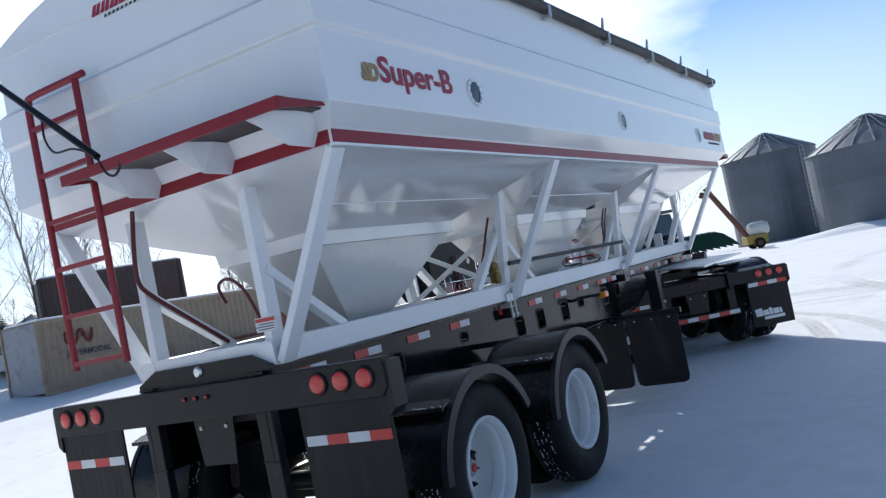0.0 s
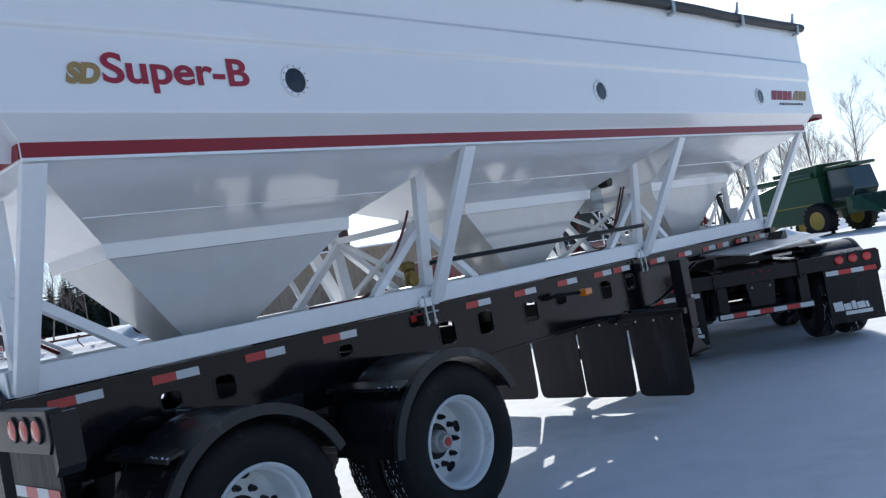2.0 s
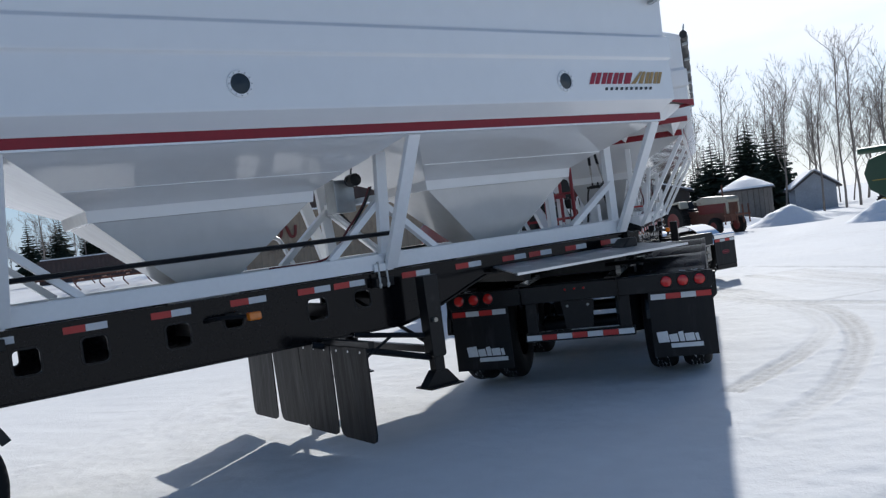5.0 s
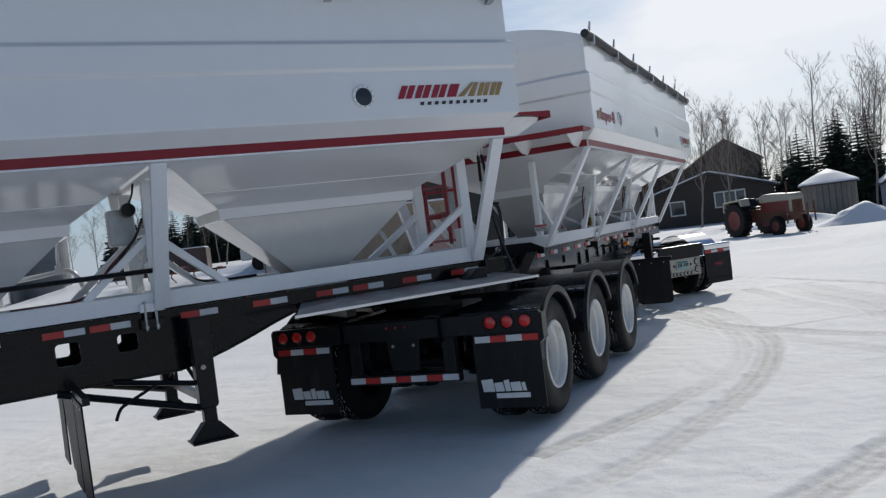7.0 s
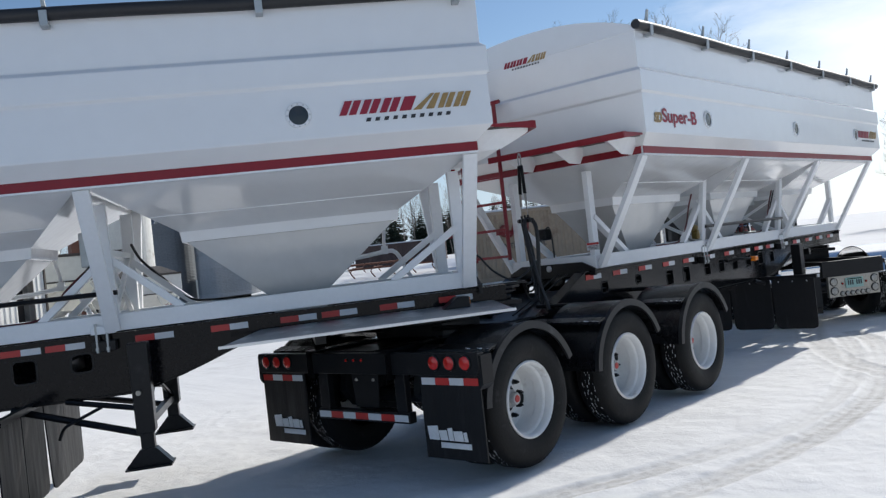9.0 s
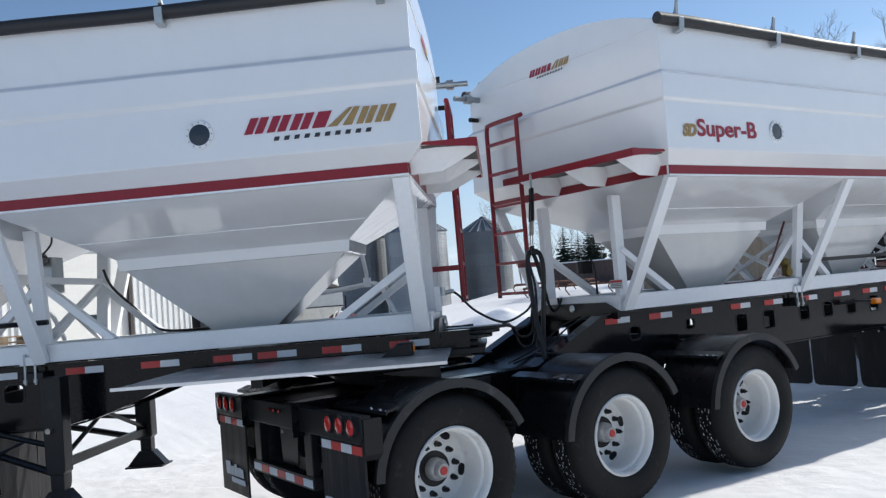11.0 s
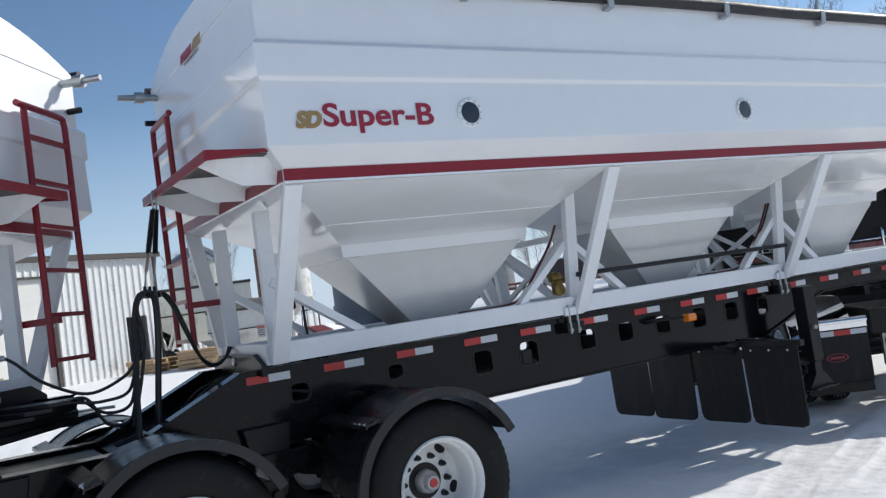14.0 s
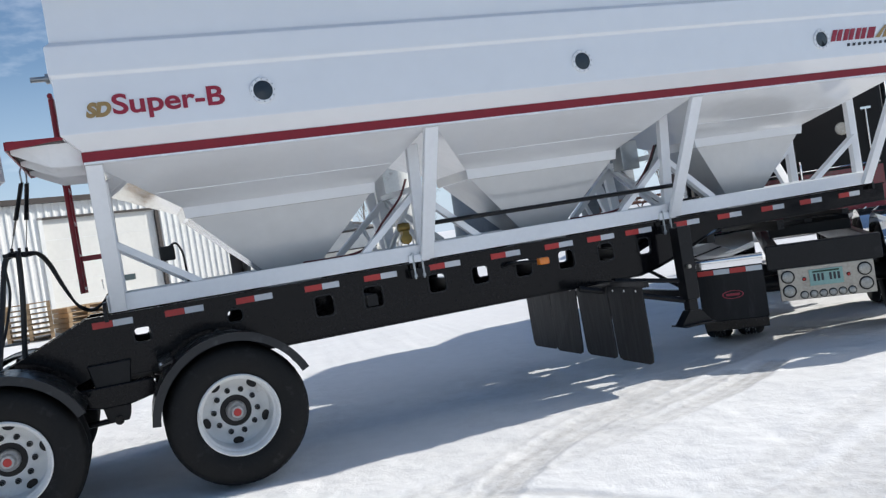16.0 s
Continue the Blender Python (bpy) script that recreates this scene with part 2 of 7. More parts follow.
def snow_ground():
    m = material("packed_snow", (0.80, 0.80, 0.80), 0.85, var=0.05, scale=0.35, fine=5, spec=0.12)
    nt = m.node_tree
    n, l = nt.nodes.new, nt.links.new
    p = nt.nodes["Principled BSDF"]
    old = p.inputs["Base Color"].links[0].from_socket
    co = n("ShaderNodeTexCoord")
    def noise(scale, detail, rough):
        tex = n("ShaderNodeTexNoise")
        tex.inputs["Scale"].default_value, tex.inputs["Detail"].default_value, tex.inputs["Roughness"].default_value = scale, detail, rough
        l(co.outputs["Object"], tex.inputs["Vector"])
        return tex.outputs["Fac"]
    def ramp_of(sock, lo, hi, a=0.0, b=1.0):
        r = n("ShaderNodeMapRange")
        r.inputs[1].default_value, r.inputs[2].default_value, r.inputs[3].default_value, r.inputs[4].default_value = lo, hi, a, b
        l(sock, r.inputs[0])
        return r.outputs[0]
    def calc(op, x, y):
        q = n("ShaderNodeMath")
        q.operation = op
        for k, v in enumerate((x, y)):
            if isinstance(v, float):
                q.inputs[k].default_value = v
            else:
                l(v, q.inputs[k])
        return q.outputs[0]
    def blend(fac, base, col):
        q = n("ShaderNodeMixRGB")
        q.inputs[2].default_value = (*col, 1)
        l(fac, q.inputs[0])
        l(base, q.inputs[1])
        return q.outputs[0]
    # how far each place is driven over: 0 clean, 1 churned by tyres
    wear = n("ShaderNodeAttribute")
    wear.attribute_name = "wear"
    broad, mid, small, grit = noise(0.16, 6, 0.6), noise(2.6, 8, 0.7), noise(14.0, 6, 0.65), noise(46.0, 3, 0.6)
    patch = calc("MULTIPLY", ramp_of(broad, 0.48, 0.66), ramp_of(mid, 0.44, 0.64))
    worn = calc("MAXIMUM", calc("MULTIPLY", patch, 0.45), calc("MULTIPLY", wear.outputs["Fac"], ramp_of(small, 0.30, 0.62, 0.35, 1.0)))
    col = blend(worn, old, (0.52, 0.505, 0.485))
    # grit and small clods, mostly in the worn places
    speck = calc("MULTIPLY", ramp_of(grit, 0.66, 0.72), calc("ADD", calc("MULTIPLY", worn, 0.8), ramp_of(mid, 0.60, 0.72, 0.0, 0.35)))
    col = blend(speck, col, (0.20, 0.175, 0.15))
    l(col, p.inputs["Base Color"])
    prev = None
    for h, dist, strength in ((mid, 0.011, 0.7), (small, 0.0065, 0.7), (grit, 0.004, 0.8)):
        b = n("ShaderNodeBump")
        b.inputs["Distance"].default_value, b.inputs["Strength"].default_value = dist, strength
        l(h, b.inputs["Height"])
        if prev:
            l(prev, b.inputs["Normal"])
        prev = b.outputs[0]
    l(prev, p.inputs["Normal"])
    return m


SNOW = snow_ground()

# ---------------------------------------------------------------- mesh helpers
def mesh_object(name, bm, mat, parent=None, label="", bevel=0.0, smooth=False):
    me = bpy.data.meshes.new(name)
    bmesh.ops.recalc_face_normals(bm, faces=bm.faces)
    bm.to_mesh(me)
    bm.free()
    me.materials.append(mat)
    if smooth:
        me.shade_smooth()
        me.set_sharp_from_angle(angle=radians(38))
    ob = new(name, me)
    if bevel:
        mod = ob.modifiers.new("bevel", "BEVEL")
        mod.width, mod.segments, mod.limit_method, mod.angle_limit = bevel, 2, "ANGLE", radians(40)
    if parent:
        ob.parent = parent
    if label:
        tagged(ob, label=label)
    return ob


def part(name, bm, mat, parent, label="", bevel=0.0, smooth=False):
    return mesh_object(name, bm, mat, parent, label, bevel, smooth)


def share(name, mesh, parent, m):
    """One more object on a mesh that is already there, as a part of parent."""
    ob = new(name, mesh)
    ob.parent = parent
    ob.matrix_local = m
    return ob


def empty(name, m, label, category, group="", kind=""):
    ob = new(name)
    ob.matrix_world = m
    return tagged(ob, label, category, group, kind)


def box(bm, lo, hi, m=None):
    vs = [bm.verts.new((x, y, z)) for x in (lo[0], hi[0]) for y in (lo[1], hi[1]) for z in (lo[2], hi[2])]
    for f in ((0, 1, 3, 2), (4, 6, 7, 5), (0, 4, 5, 1), (2, 3, 7, 6), (0, 2, 6, 4), (1, 5, 7, 3)):
        bm.faces.new([vs[i] for i in f])
    if m:
        for v in vs:
            v.co = m @ v.co
    return vs


def beam(bm, a, b, w, h, up=(0, 0, 1)):
    """A bar of section w (across) by h (along up) from a to b."""
    a, b, up = Vector(a), Vector(b), Vector(up)
    d = (b - a).normalized()
    side = d.cross(up)
    if side.length < 1e-4:
        side = d.cross(Vector((1, 0, 0)))
    side.normalize()
    u = side.cross(d).normalized()
    ends = [[bm.verts.new(p + side * sx * w / 2 + u * sz * h / 2) for sx, sz in ((-1, -1), (1, -1), (1, 1), (-1, 1))] for p in (a, b)]
    loft(bm, ends, cap=True)


def loft(bm, rings, cap=True, closed=True):
    n = len(rings[0])
    for r0, r1 in zip(rings, rings[1:]):
        for i in range(n if closed else n - 1):
            j = (i + 1) % n
            bm.faces.new((r0[i], r0[j], r1[j], r1[i]))
    if cap:
        bm.faces.new(rings[0][::-1])
        bm.faces.new(rings[-1])


def ring(bm, c, axis, r, n, start=0.0):
    axis = Vector(axis).normalized()
    s = axis.orthogonal().normalized()
    t = axis.cross(s)
    c = Vector(c)
    return [bm.verts.new(c + (s * math.cos(start + 2 * math.pi * i / n) + t * math.sin(start + 2 * math.pi * i / n)) * r) for i in range(n)]


def tube(bm, pts, r, n=8, r_end=None):
    """A round bar along the points, tapering to r_end."""
    pts = [Vector(p) for p in pts]
    rings, prev = [], None
    for i, p in enumerate(pts):
        d = (pts[min(i + 1, len(pts) - 1)] - pts[max(i - 1, 0)]).normalized()
        s = d.orthogonal().normalized() if prev is None else (prev - d * prev.dot(d)).normalized()
        prev = s
        t = d.cross(s)
        k = i / max(1, len(pts) - 1)
        rad = r if r_end is None else r + (r_end - r) * k
        rings.append([bm.verts.new(p + (s * math.cos(2 * math.pi * j / n) + t * math.sin(2 * math.pi * j / n)) * rad) for j in range(n)])
    loft(bm, rings)


def lathe(bm, profile, n, centre=(0, 0, 0), axis="y", arc=None):
    """profile: (radius, along axis). Closed round unless an arc (from, to) in degrees is given."""
    a0, a1 = (0, 360) if arc is None else arc
    steps = n if arc is None else n + 1
    cols = []
    for i in range(steps):
        a = radians(a0 + (a1 - a0) * i / n)
        col = []
        for r, h in profile:
            if axis == "y":
                p = (r * math.cos(a), h, r * math.sin(a))
            elif axis == "x":
                p = (h, r * math.cos(a), r * math.sin(a))
            else:
                p = (r * math.cos(a), r * math.sin(a), h)
            col.append(bm.verts.new((p[0] + centre[0], p[1] + centre[1], p[2] + centre[2])))
        cols.append(col)
    pairs = list(zip(cols, cols[1:])) + ([(cols[-1], cols[0])] if arc is None else [])
    for c0, c1 in pairs:
        for j in range(len(profile) - 1):
            if profile[j][0] < 1e-6 and profile[j + 1][0] < 1e-6:
                continue
            bm.faces.new((c0[j], c0[j + 1], c1[j + 1], c1[j]))
    bmesh.ops.remove_doubles(bm, verts=bm.verts, dist=1e-5)


def prism(bm, pts, axis, lo, hi):
    """An outline of 2D points pulled along an axis: x: (y, z), y: (x, z), z: (x, y)."""
    def at(p, h):
        return {"x": (h, p[0], p[1]), "y": (p[0], h, p[1]), "z": (p[0], p[1], h)}[axis]
    loft(bm, [[bm.verts.new(at(p, h)) for p in pts] for h in (lo, hi)])


def smooth_path(pts, n=6):
    pts = [Vector(p) for p in pts]
    q = [pts[0]] + pts + [pts[-1]]
    out = []
    for i in range(1, len(q) - 2):
        for k in range(n):
            t = k / n
            p0, p1, p2, p3 = q[i - 1], q[i], q[i + 1], q[i + 2]
            out.append(0.5 * ((2 * p1) + (p2 - p0) * t + (2 * p0 - 5 * p1 + 4 * p2 - p3) * t * t + (3 * p1 - p0 - 3 * p2 + p3) * t ** 3))
    out.append(pts[-1])
    return out


def words(name, text, size, mat, parent, m, bold=0.0, shear=0.0):
    cu = bpy.data.curves.new(name, "FONT")
    cu.body, cu.size, cu.extrude, cu.offset, cu.shear = text, size, 0.001, bold, shear
    tmp = bpy.data.objects.new(name, cu)
    scene.collection.objects.link(tmp)
    me = bpy.data.meshes.new_from_object(tmp.evaluated_get(bpy.context.evaluated_depsgraph_get()))
    bpy.data.objects.remove(tmp)
    me.materials.clear()
    me.materials.append(mat)
    ob = new(name, me)
    ob.parent = parent
    ob.matrix_local = m
    return ob


B = bmesh.new

# ---------------------------------------------------------------- ground
def value_noise(x, y, seed):
    xi, yi = np.floor(x), np.floor(y)
    fx, fy = x - xi, y - yi
    fx, fy = fx * fx * (3 - 2 * fx), fy * fy * (3 - 2 * fy)
    def h(a, b):
        s = np.sin(a * 127.1 + b * 311.7 + seed * 74.7) * 43758.5453
        return s - np.floor(s)
    return (h(xi, yi) * (1 - fx) + h(xi + 1, yi) * fx) * (1 - fy) + (h(xi, yi + 1) * (1 - fx) + h(xi + 1, yi + 1) * fx) * fy - 0.5


# tyre tracks: arcs (centre, radius, from, to in degrees) and lines through points; each with width and depth
ARCS = [((-1.1, 15.9), 7.7, 8, 40, 0.14, 0.012),
        ((30.0, 12.0), 22.4, 120, 178, 0.24, 0.018), ((2.0, -12.0), 15.5, 15, 130, 0.24, 0.016), ((2.0, -12.0), 13.4, 15, 130, 0.24, 0.016)]
LINES = [([(3.3, 20.0), (3.95, 19.11), (4.61, 17.77), (5.27, 16.05), (5.54, 15.0), (5.66, 13.6), (5.62, 12.4), (5.38, 10.9), (4.9, 9.6)], 0.13, 0.019),
         ([(3.4, 19.5), (4.22, 17.94), (4.84, 16.43), (5.09, 15.65), (5.33, 14.4), (5.25, 13.4), (5.05, 12.3), (4.6, 11.0)], 0.12, 0.017),
         ([(2.8, 25.0), (4.23, 23.6), (5.49, 22.22), (6.6, 20.8)], 0.06, 0.014), ([(5.15, 16.7), (5.56, 17.08), (6.11, 17.48), (7.0, 18.0)], 0.04, 0.012),
         ([(2.1, 21.2), (3.13, 19.25), (4.21, 17.61), (5.32, 16.62), (7.6, 15.3)], 0.16, 0.013), ([(2.6, 20.1), (3.49, 18.37), (4.93, 16.50), (7.0, 14.6)], 0.16, 0.011),
         ([(3.9, 22.0), (4.98, 19.77), (5.76, 18.42), (6.21, 17.72), (7.6, 15.9)], 0.15, 0.014), ([(4.6, 22.2), (5.75, 19.9), (6.6, 18.4), (8.4, 16.2)], 0.42, 0.012),
         ([(7.3, 12.6), (6.88, 11.33), (6.58, 10.39), (5.4, 7.6)], 0.15, 0.018), ([(8.0, 11.6), (7.4, 9.6), (6.2, 7.0)], 0.24, 0.016)]


def track(d, along, width, depth, seed):
    """Relief and wear across one track; d: distance from its middle, along: metres along it."""
    d = d + 0.035 * value_noise(along * 0.9, along * 0.0 + seed, 7)
    inside = 1 / (1 + np.exp(np.clip((np.abs(d) - width) / 0.014, -40, 40)))
    fade = np.clip(0.75 + 1.1 * value_noise(along * 0.35, along * 0.0 + seed * 3.1, 8), 0.15, 1)
    rib = 0.40 * np.sin(d / width * 8.0) + 0.16 * np.sign(np.sin(along * 46.0 + np.abs(d) * 22)) + 0.5 * value_noise(along * 2.2, d * 25 + seed, 10)
    edge = np.exp(-((np.abs(d) - width - 0.035) / 0.03) ** 2) * np.clip(0.5 + 2.6 * value_noise(along * 7, d * 9 + seed, 9), 0, 2)
    return fade * depth * (inside * (-1.0 + 0.30 * rib) + 0.50 * edge), fade * inside * (0.80 + 0.45 * rib)


def yard_rise(x, y):
    """The yard climbs towards the shelter belt and dips a little under the rear trailer's tail."""
    def step(v):
        v = np.clip(v, 0, 1)
        return v * v * (3 - 2 * v)
    u, v = -0.5 * x + 0.87 * y, 0.87 * x + 0.5 * y
    left = -14 - 0.6 * np.maximum(0, u - 45)
    climb = (1.3 * step((u - 20) / 28) + 0.6 * step((u - 48) / 25)) * step((v - left) / 6 + 0.5) * step((16 - v) / 9)
    out, along = 0.839 * (x + 19.0) + 0.545 * (y - 12.8), 0.839 * (y - 12.8) - 0.545 * (x + 19.0)
    climb = climb + 0.5 * step((9 - out) / 7) * step((7 - along) / 3.5)      # bank before the machine shed
    return climb - 0.055 * step(1.25 - np.hypot(x - 0.4, y - 5.2) / 8)


def ground_height(x, y):
    z = 0.030 * value_noise(x * 0.30, y * 0.30, 1) + 0.020 * value_noise(x * 1.1, y * 1.1, 2) + 0.012 * value_noise(x * 3.2 + y * 1.6, y * 3.2 - x * 1.6, 3) + 0.007 * value_noise(x * 7.1 + y * 3.3, y * 7.1 - x * 3.3, 4) + 0.004 * value_noise(x * 15.0 - y * 9.0, y * 15.0 + x * 9.0, 11)
    wear = np.zeros_like(x)
    for k, ((cx, cy), r, a0, a1, width, depth) in enumerate(ARCS):
        a = np.degrees(np.arctan2(y - cy, x - cx))
        on = np.clip((a - a0) / 4, 0, 1) * np.clip((a1 - a) / 4, 0, 1)
        dz, w = track(np.hypot(x - cx, y - cy) - r, np.radians(a) * r, width, depth, k)
        z, wear = z + on * dz, np.maximum(wear, on * w)
    for k, (pts, width, depth) in enumerate(LINES):
        best, along, s0 = np.full_like(x, 99.0), np.zeros_like(x), 0.0
        dense = [(p.x, p.y) for p in smooth_path([(px, py, 0) for px, py in pts], 5)]
        for (ax, ay), (bx, by) in zip(dense, dense[1:]):
            n = math.hypot(bx - ax, by - ay)
            ux, uy = (bx - ax) / n, (by - ay) / n
            t = (x - ax) * ux + (y - ay) * uy
            d = (x - ax) * uy - (y - ay) * ux
            ok = (t >= -0.06) & (t <= n + 0.06) & (np.abs(d) < np.abs(best))
            best, along = np.where(ok, d, best), np.where(ok, s0 + t, along)
            s0 += n
        dz, w = track(best, along, width, depth, 20 + k)
        z, wear = z + dz, np.maximum(wear, w)
    far = np.clip((np.hypot(x - 4, y - 12) - 16) / 30, 0, 1)
    return yard_rise(x, y) + z * (1 - far) + far * (0.30 * value_noise(x * 0.09, y * 0.09, 5) + 0.12 * value_noise(x * 0.4, y * 0.4, 6)) * 0.5 - 0.012, np.clip(wear, 0, 1)


def build_ground():
    def axis(lo, hi, step):
        inner = np.arange(lo, hi + step / 2, step)
        grow = [0.30 * 1.16 ** i for i in range(60)]
        out = np.cumsum(grow)
        out = out[out < 3000]
        return np.concatenate([lo - out[::-1], inner, hi + out])
    xs, ys = axis(-1.5, 9.5, 0.022), axis(4.0, 24.0, 0.022)
    gx, gy = np.meshgrid(xs, ys)
    gz, wear = ground_height(gx, gy)
    nx, ny = len(xs), len(ys)
    idx = np.arange(nx * ny).reshape(ny, nx)
    quads = np.stack([idx[:-1, :-1], idx[:-1, 1:], idx[1:, 1:], idx[1:, :-1]], -1).reshape(-1, 4)
    me = bpy.data.meshes.new("ground")
    me.vertices.add(nx * ny)
    me.vertices.foreach_set("co", np.stack([gx, gy, gz], -1).astype(np.float32).ravel())
    me.loops.add(quads.size)
    me.loops.foreach_set("vertex_index", quads.astype(np.int32).ravel())
    me.polygons.add(len(quads))
    me.polygons.foreach_set("loop_start", np.arange(0, quads.size, 4, dtype=np.int32))
    me.update(calc_edges=True)
    me.attributes.new("wear", "FLOAT", "POINT").data.foreach_set("value", wear.astype(np.float32).ravel())
    me.shade_smooth()
    me.materials.append(SNOW)
    return tagged(new("ground", me), "packed snow yard with tyre tracks and worn patches", "snow ground", kind="structure")


build_ground()

# ---------------------------------------------------------------- trailers
HOP_SEAM = 0.40                    # half width of the hoppers at their seam
HALF, WALL = 1.19, 1.31            # half width at the red stripe and at the tank wall
Z_RED0, Z_RED1, Z_FLARE, Z_TOP, Z_CREST = 2.475, 2.548, 2.665, 3.69, 3.92
RAIL_Y, RAIL0, RAIL1 = 0.535, 1.395, 1.532
FRAME_Y, FRAME_TOP, FRAME_BOT = 0.465, 1.368, 0.895
TYRE_R = 0.518


def build_wheel():
    """A dual wheel on the side y < 0, its outer face outwards, axle at the origin."""
    bm = B()
    lathe(bm, [(0.302, -0.272), (0.292, -0.282), (0.284, -0.272), (0.276, -0.262), (0.274, -0.212), (0.262, -0.200), (0.259, -0.192), (0.258, -0.128), (0.268, -0.118), (0.267, -0.045), (0.254, -0.015), (0.215, -0.005), (0.180, -0.019), (0.158, -0.025), (0.118, -0.025), (0.116, -0.005), (0.095, -0.005), (0.095, 0.015), (0.25, 0.015), (0.302, -0.03), (0.302, -0.272)], 64)
    for v in bm.verts:
        v.co.x, v.co.z = v.co.x * 0.985, v.co.z * 0.985
    hold = mesh_object("wheel", bm, RIM, smooth=True)
    tagged(hold, label="white disc wheel with black dual tyres")
    def tyre(y0, y1):
        bm = B()
        s = (y1 - y0)
        prof = [(0.292, y0 + 0.03), (0.322, y0 + 0.012), (0.385, y0), (0.44, y0 + 0.004), (0.478, y0 + 0.013), (0.502, y0 + 0.033), (TYRE_R - 0.004, y0 + 0.060)]
        grooves = []
        for k in range(4):
            c = y0 + 0.075 + (s - 0.15) * (k + 0.5) / 4
            grooves += [(TYRE_R, c - 0.010), (TYRE_R - 0.014, c - 0.007), (TYRE_R - 0.014, c + 0.007), (TYRE_R, c + 0.010)]
        prof += grooves + [(r, y1 + y0 - h) for r, h in reversed(prof)]
        lathe(bm, prof, 120)
        for v in bm.verts:
            r = math.hypot(v.co.x, v.co.z)
            step = int(round(math.degrees(math.atan2(v.co.z, v.co.x)) / 3.0))
            if r > 0.500 and step % 2 and (v.co.y < y0 + 0.06 or v.co.y > y1 - 0.06):
                v.co.x, v.co.z = v.co.x * 0.985, v.co.z * 0.985
            elif r > TYRE_R - 0.003:
                v.co.y += 0.004 if step % 4 < 2 else -0.004
        t = part("tyre", bm, RUBBER, hold, smooth=True)
        return t
    tyre(-0.290, -0.005)
    tyre(0.035, 0.320)
    for k in range(5):
        hm = B()
        a = 2 * math.pi * (k + 0.25) / 5
        c = Vector((0.228 * math.cos(a), -0.009, 0.228 * math.sin(a)))
        t = Vector((-math.sin(a), 0, math.cos(a)))
        o = Vector((math.cos(a), 0, math.sin(a)))
        vs = [hm.verts.new(c + t * math.cos(q) * 0.041 + o * math.sin(q) * 0.028 + Vector((0, -0.006, 0))) for q in np.linspace(0, 2 * math.pi, 14, endpoint=False)]
        v2 = [hm.verts.new(v.co + Vector((0, 0.012, 0))) for v in vs]
        loft(hm, [vs, v2])
        part("hand_hole", hm, BLACK_FLAT, hold)
    rc = B()
    lathe(rc, [(0.0, -0.0295), (0.116, -0.0295), (0.118, -0.0220)], 32)
    part("hub_recess", rc, BLACK_FLAT, hold)
    hb = B()
    lathe(hb, [(0.0, -0.1400), (0.042, -0.1400), (0.052, -0.1280), (0.054, -0.1000), (0.064, -0.0950), (0.072, -0.0810), (0.076, -0.0290), (0.076, -0.0050)], 32)
    hub = part("hub", hb, HUB, hold, "grey metal hub with grease", smooth=True)
    cp = B()
    lathe(cp, [(0.0, -0.1460), (0.026, -0.1460), (0.030, -0.1380)], 24)
    part("hub_cap", cp, HUB_RED, hold, "small red hub cap", smooth=True)
    nut = B()
    lathe(nut, [(0, -0.0850), (0.008, -0.0830), (0.009, -0.0670), (0.016, -0.0650), (0.018, -0.0530), (0.018, -0.0340), (0.022, -0.0260)], 8)
    nut_ob = part("wheel_nut", nut, BLACK_FLAT, hold, "black wheel nut")
    nut_ob.matrix_local = pose(0.160, 0, 0)
    for k in range(1, 10):
        a = 2 * math.pi * k / 10
        share("wheel_nut", nut_ob.data, hold, pose(0.160 * math.cos(a), 0, 0.160 * math.sin(a)))
    # snow packed into the tread
    sn = B()
    rng = random.Random(5)
    for y0, y1 in ((-0.290, -0.005), (0.035, 0.320)):
        for k in range(4):
            y = y0 + 0.075 + (y1 - y0 - 0.15) * (k + 0.5) / 4
            for j in range(120):
                if rng.random() < 0.62:
                    a = radians(3 * j + rng.uniform(-0.8, 0.8))
                    o, t = Vector((math.cos(a), 0, math.sin(a))), Vector((-math.sin(a), 0, math.cos(a)))
                    w, h = rng.uniform(0.002, 0.006), rng.uniform(0.004, 0.013)
                    c = o * (TYRE_R - 0.002) + Vector((0, y + (0.005 if j % 4 < 2 else -0.005) + rng.uniform(-0.002, 0.002), 0))
                    e = Vector((0, w, 0))
                    sn.faces.new([sn.verts.new(q) for q in (c - e - t * h, c + e - t * h, c + e * 0.6 + t * h, c - e * 0.6 + t * h)])
    tagged(part("tread_snow", sn, SNOW_CAP, hold, "snow packed into the tyre tread"), kind="stuff")
    return hold


WHEEL = build_wheel()


def put_wheel(parent, x, y, z, right):
    """The wheel set as parts of a trailer or truck."""
    w = copy_thing(WHEEL, Matrix.Identity(4))
    w.parent = parent
    w.matrix_local = pose(x, y, z, 0, random.uniform(0, 360), 0 if right else 180)
    return w


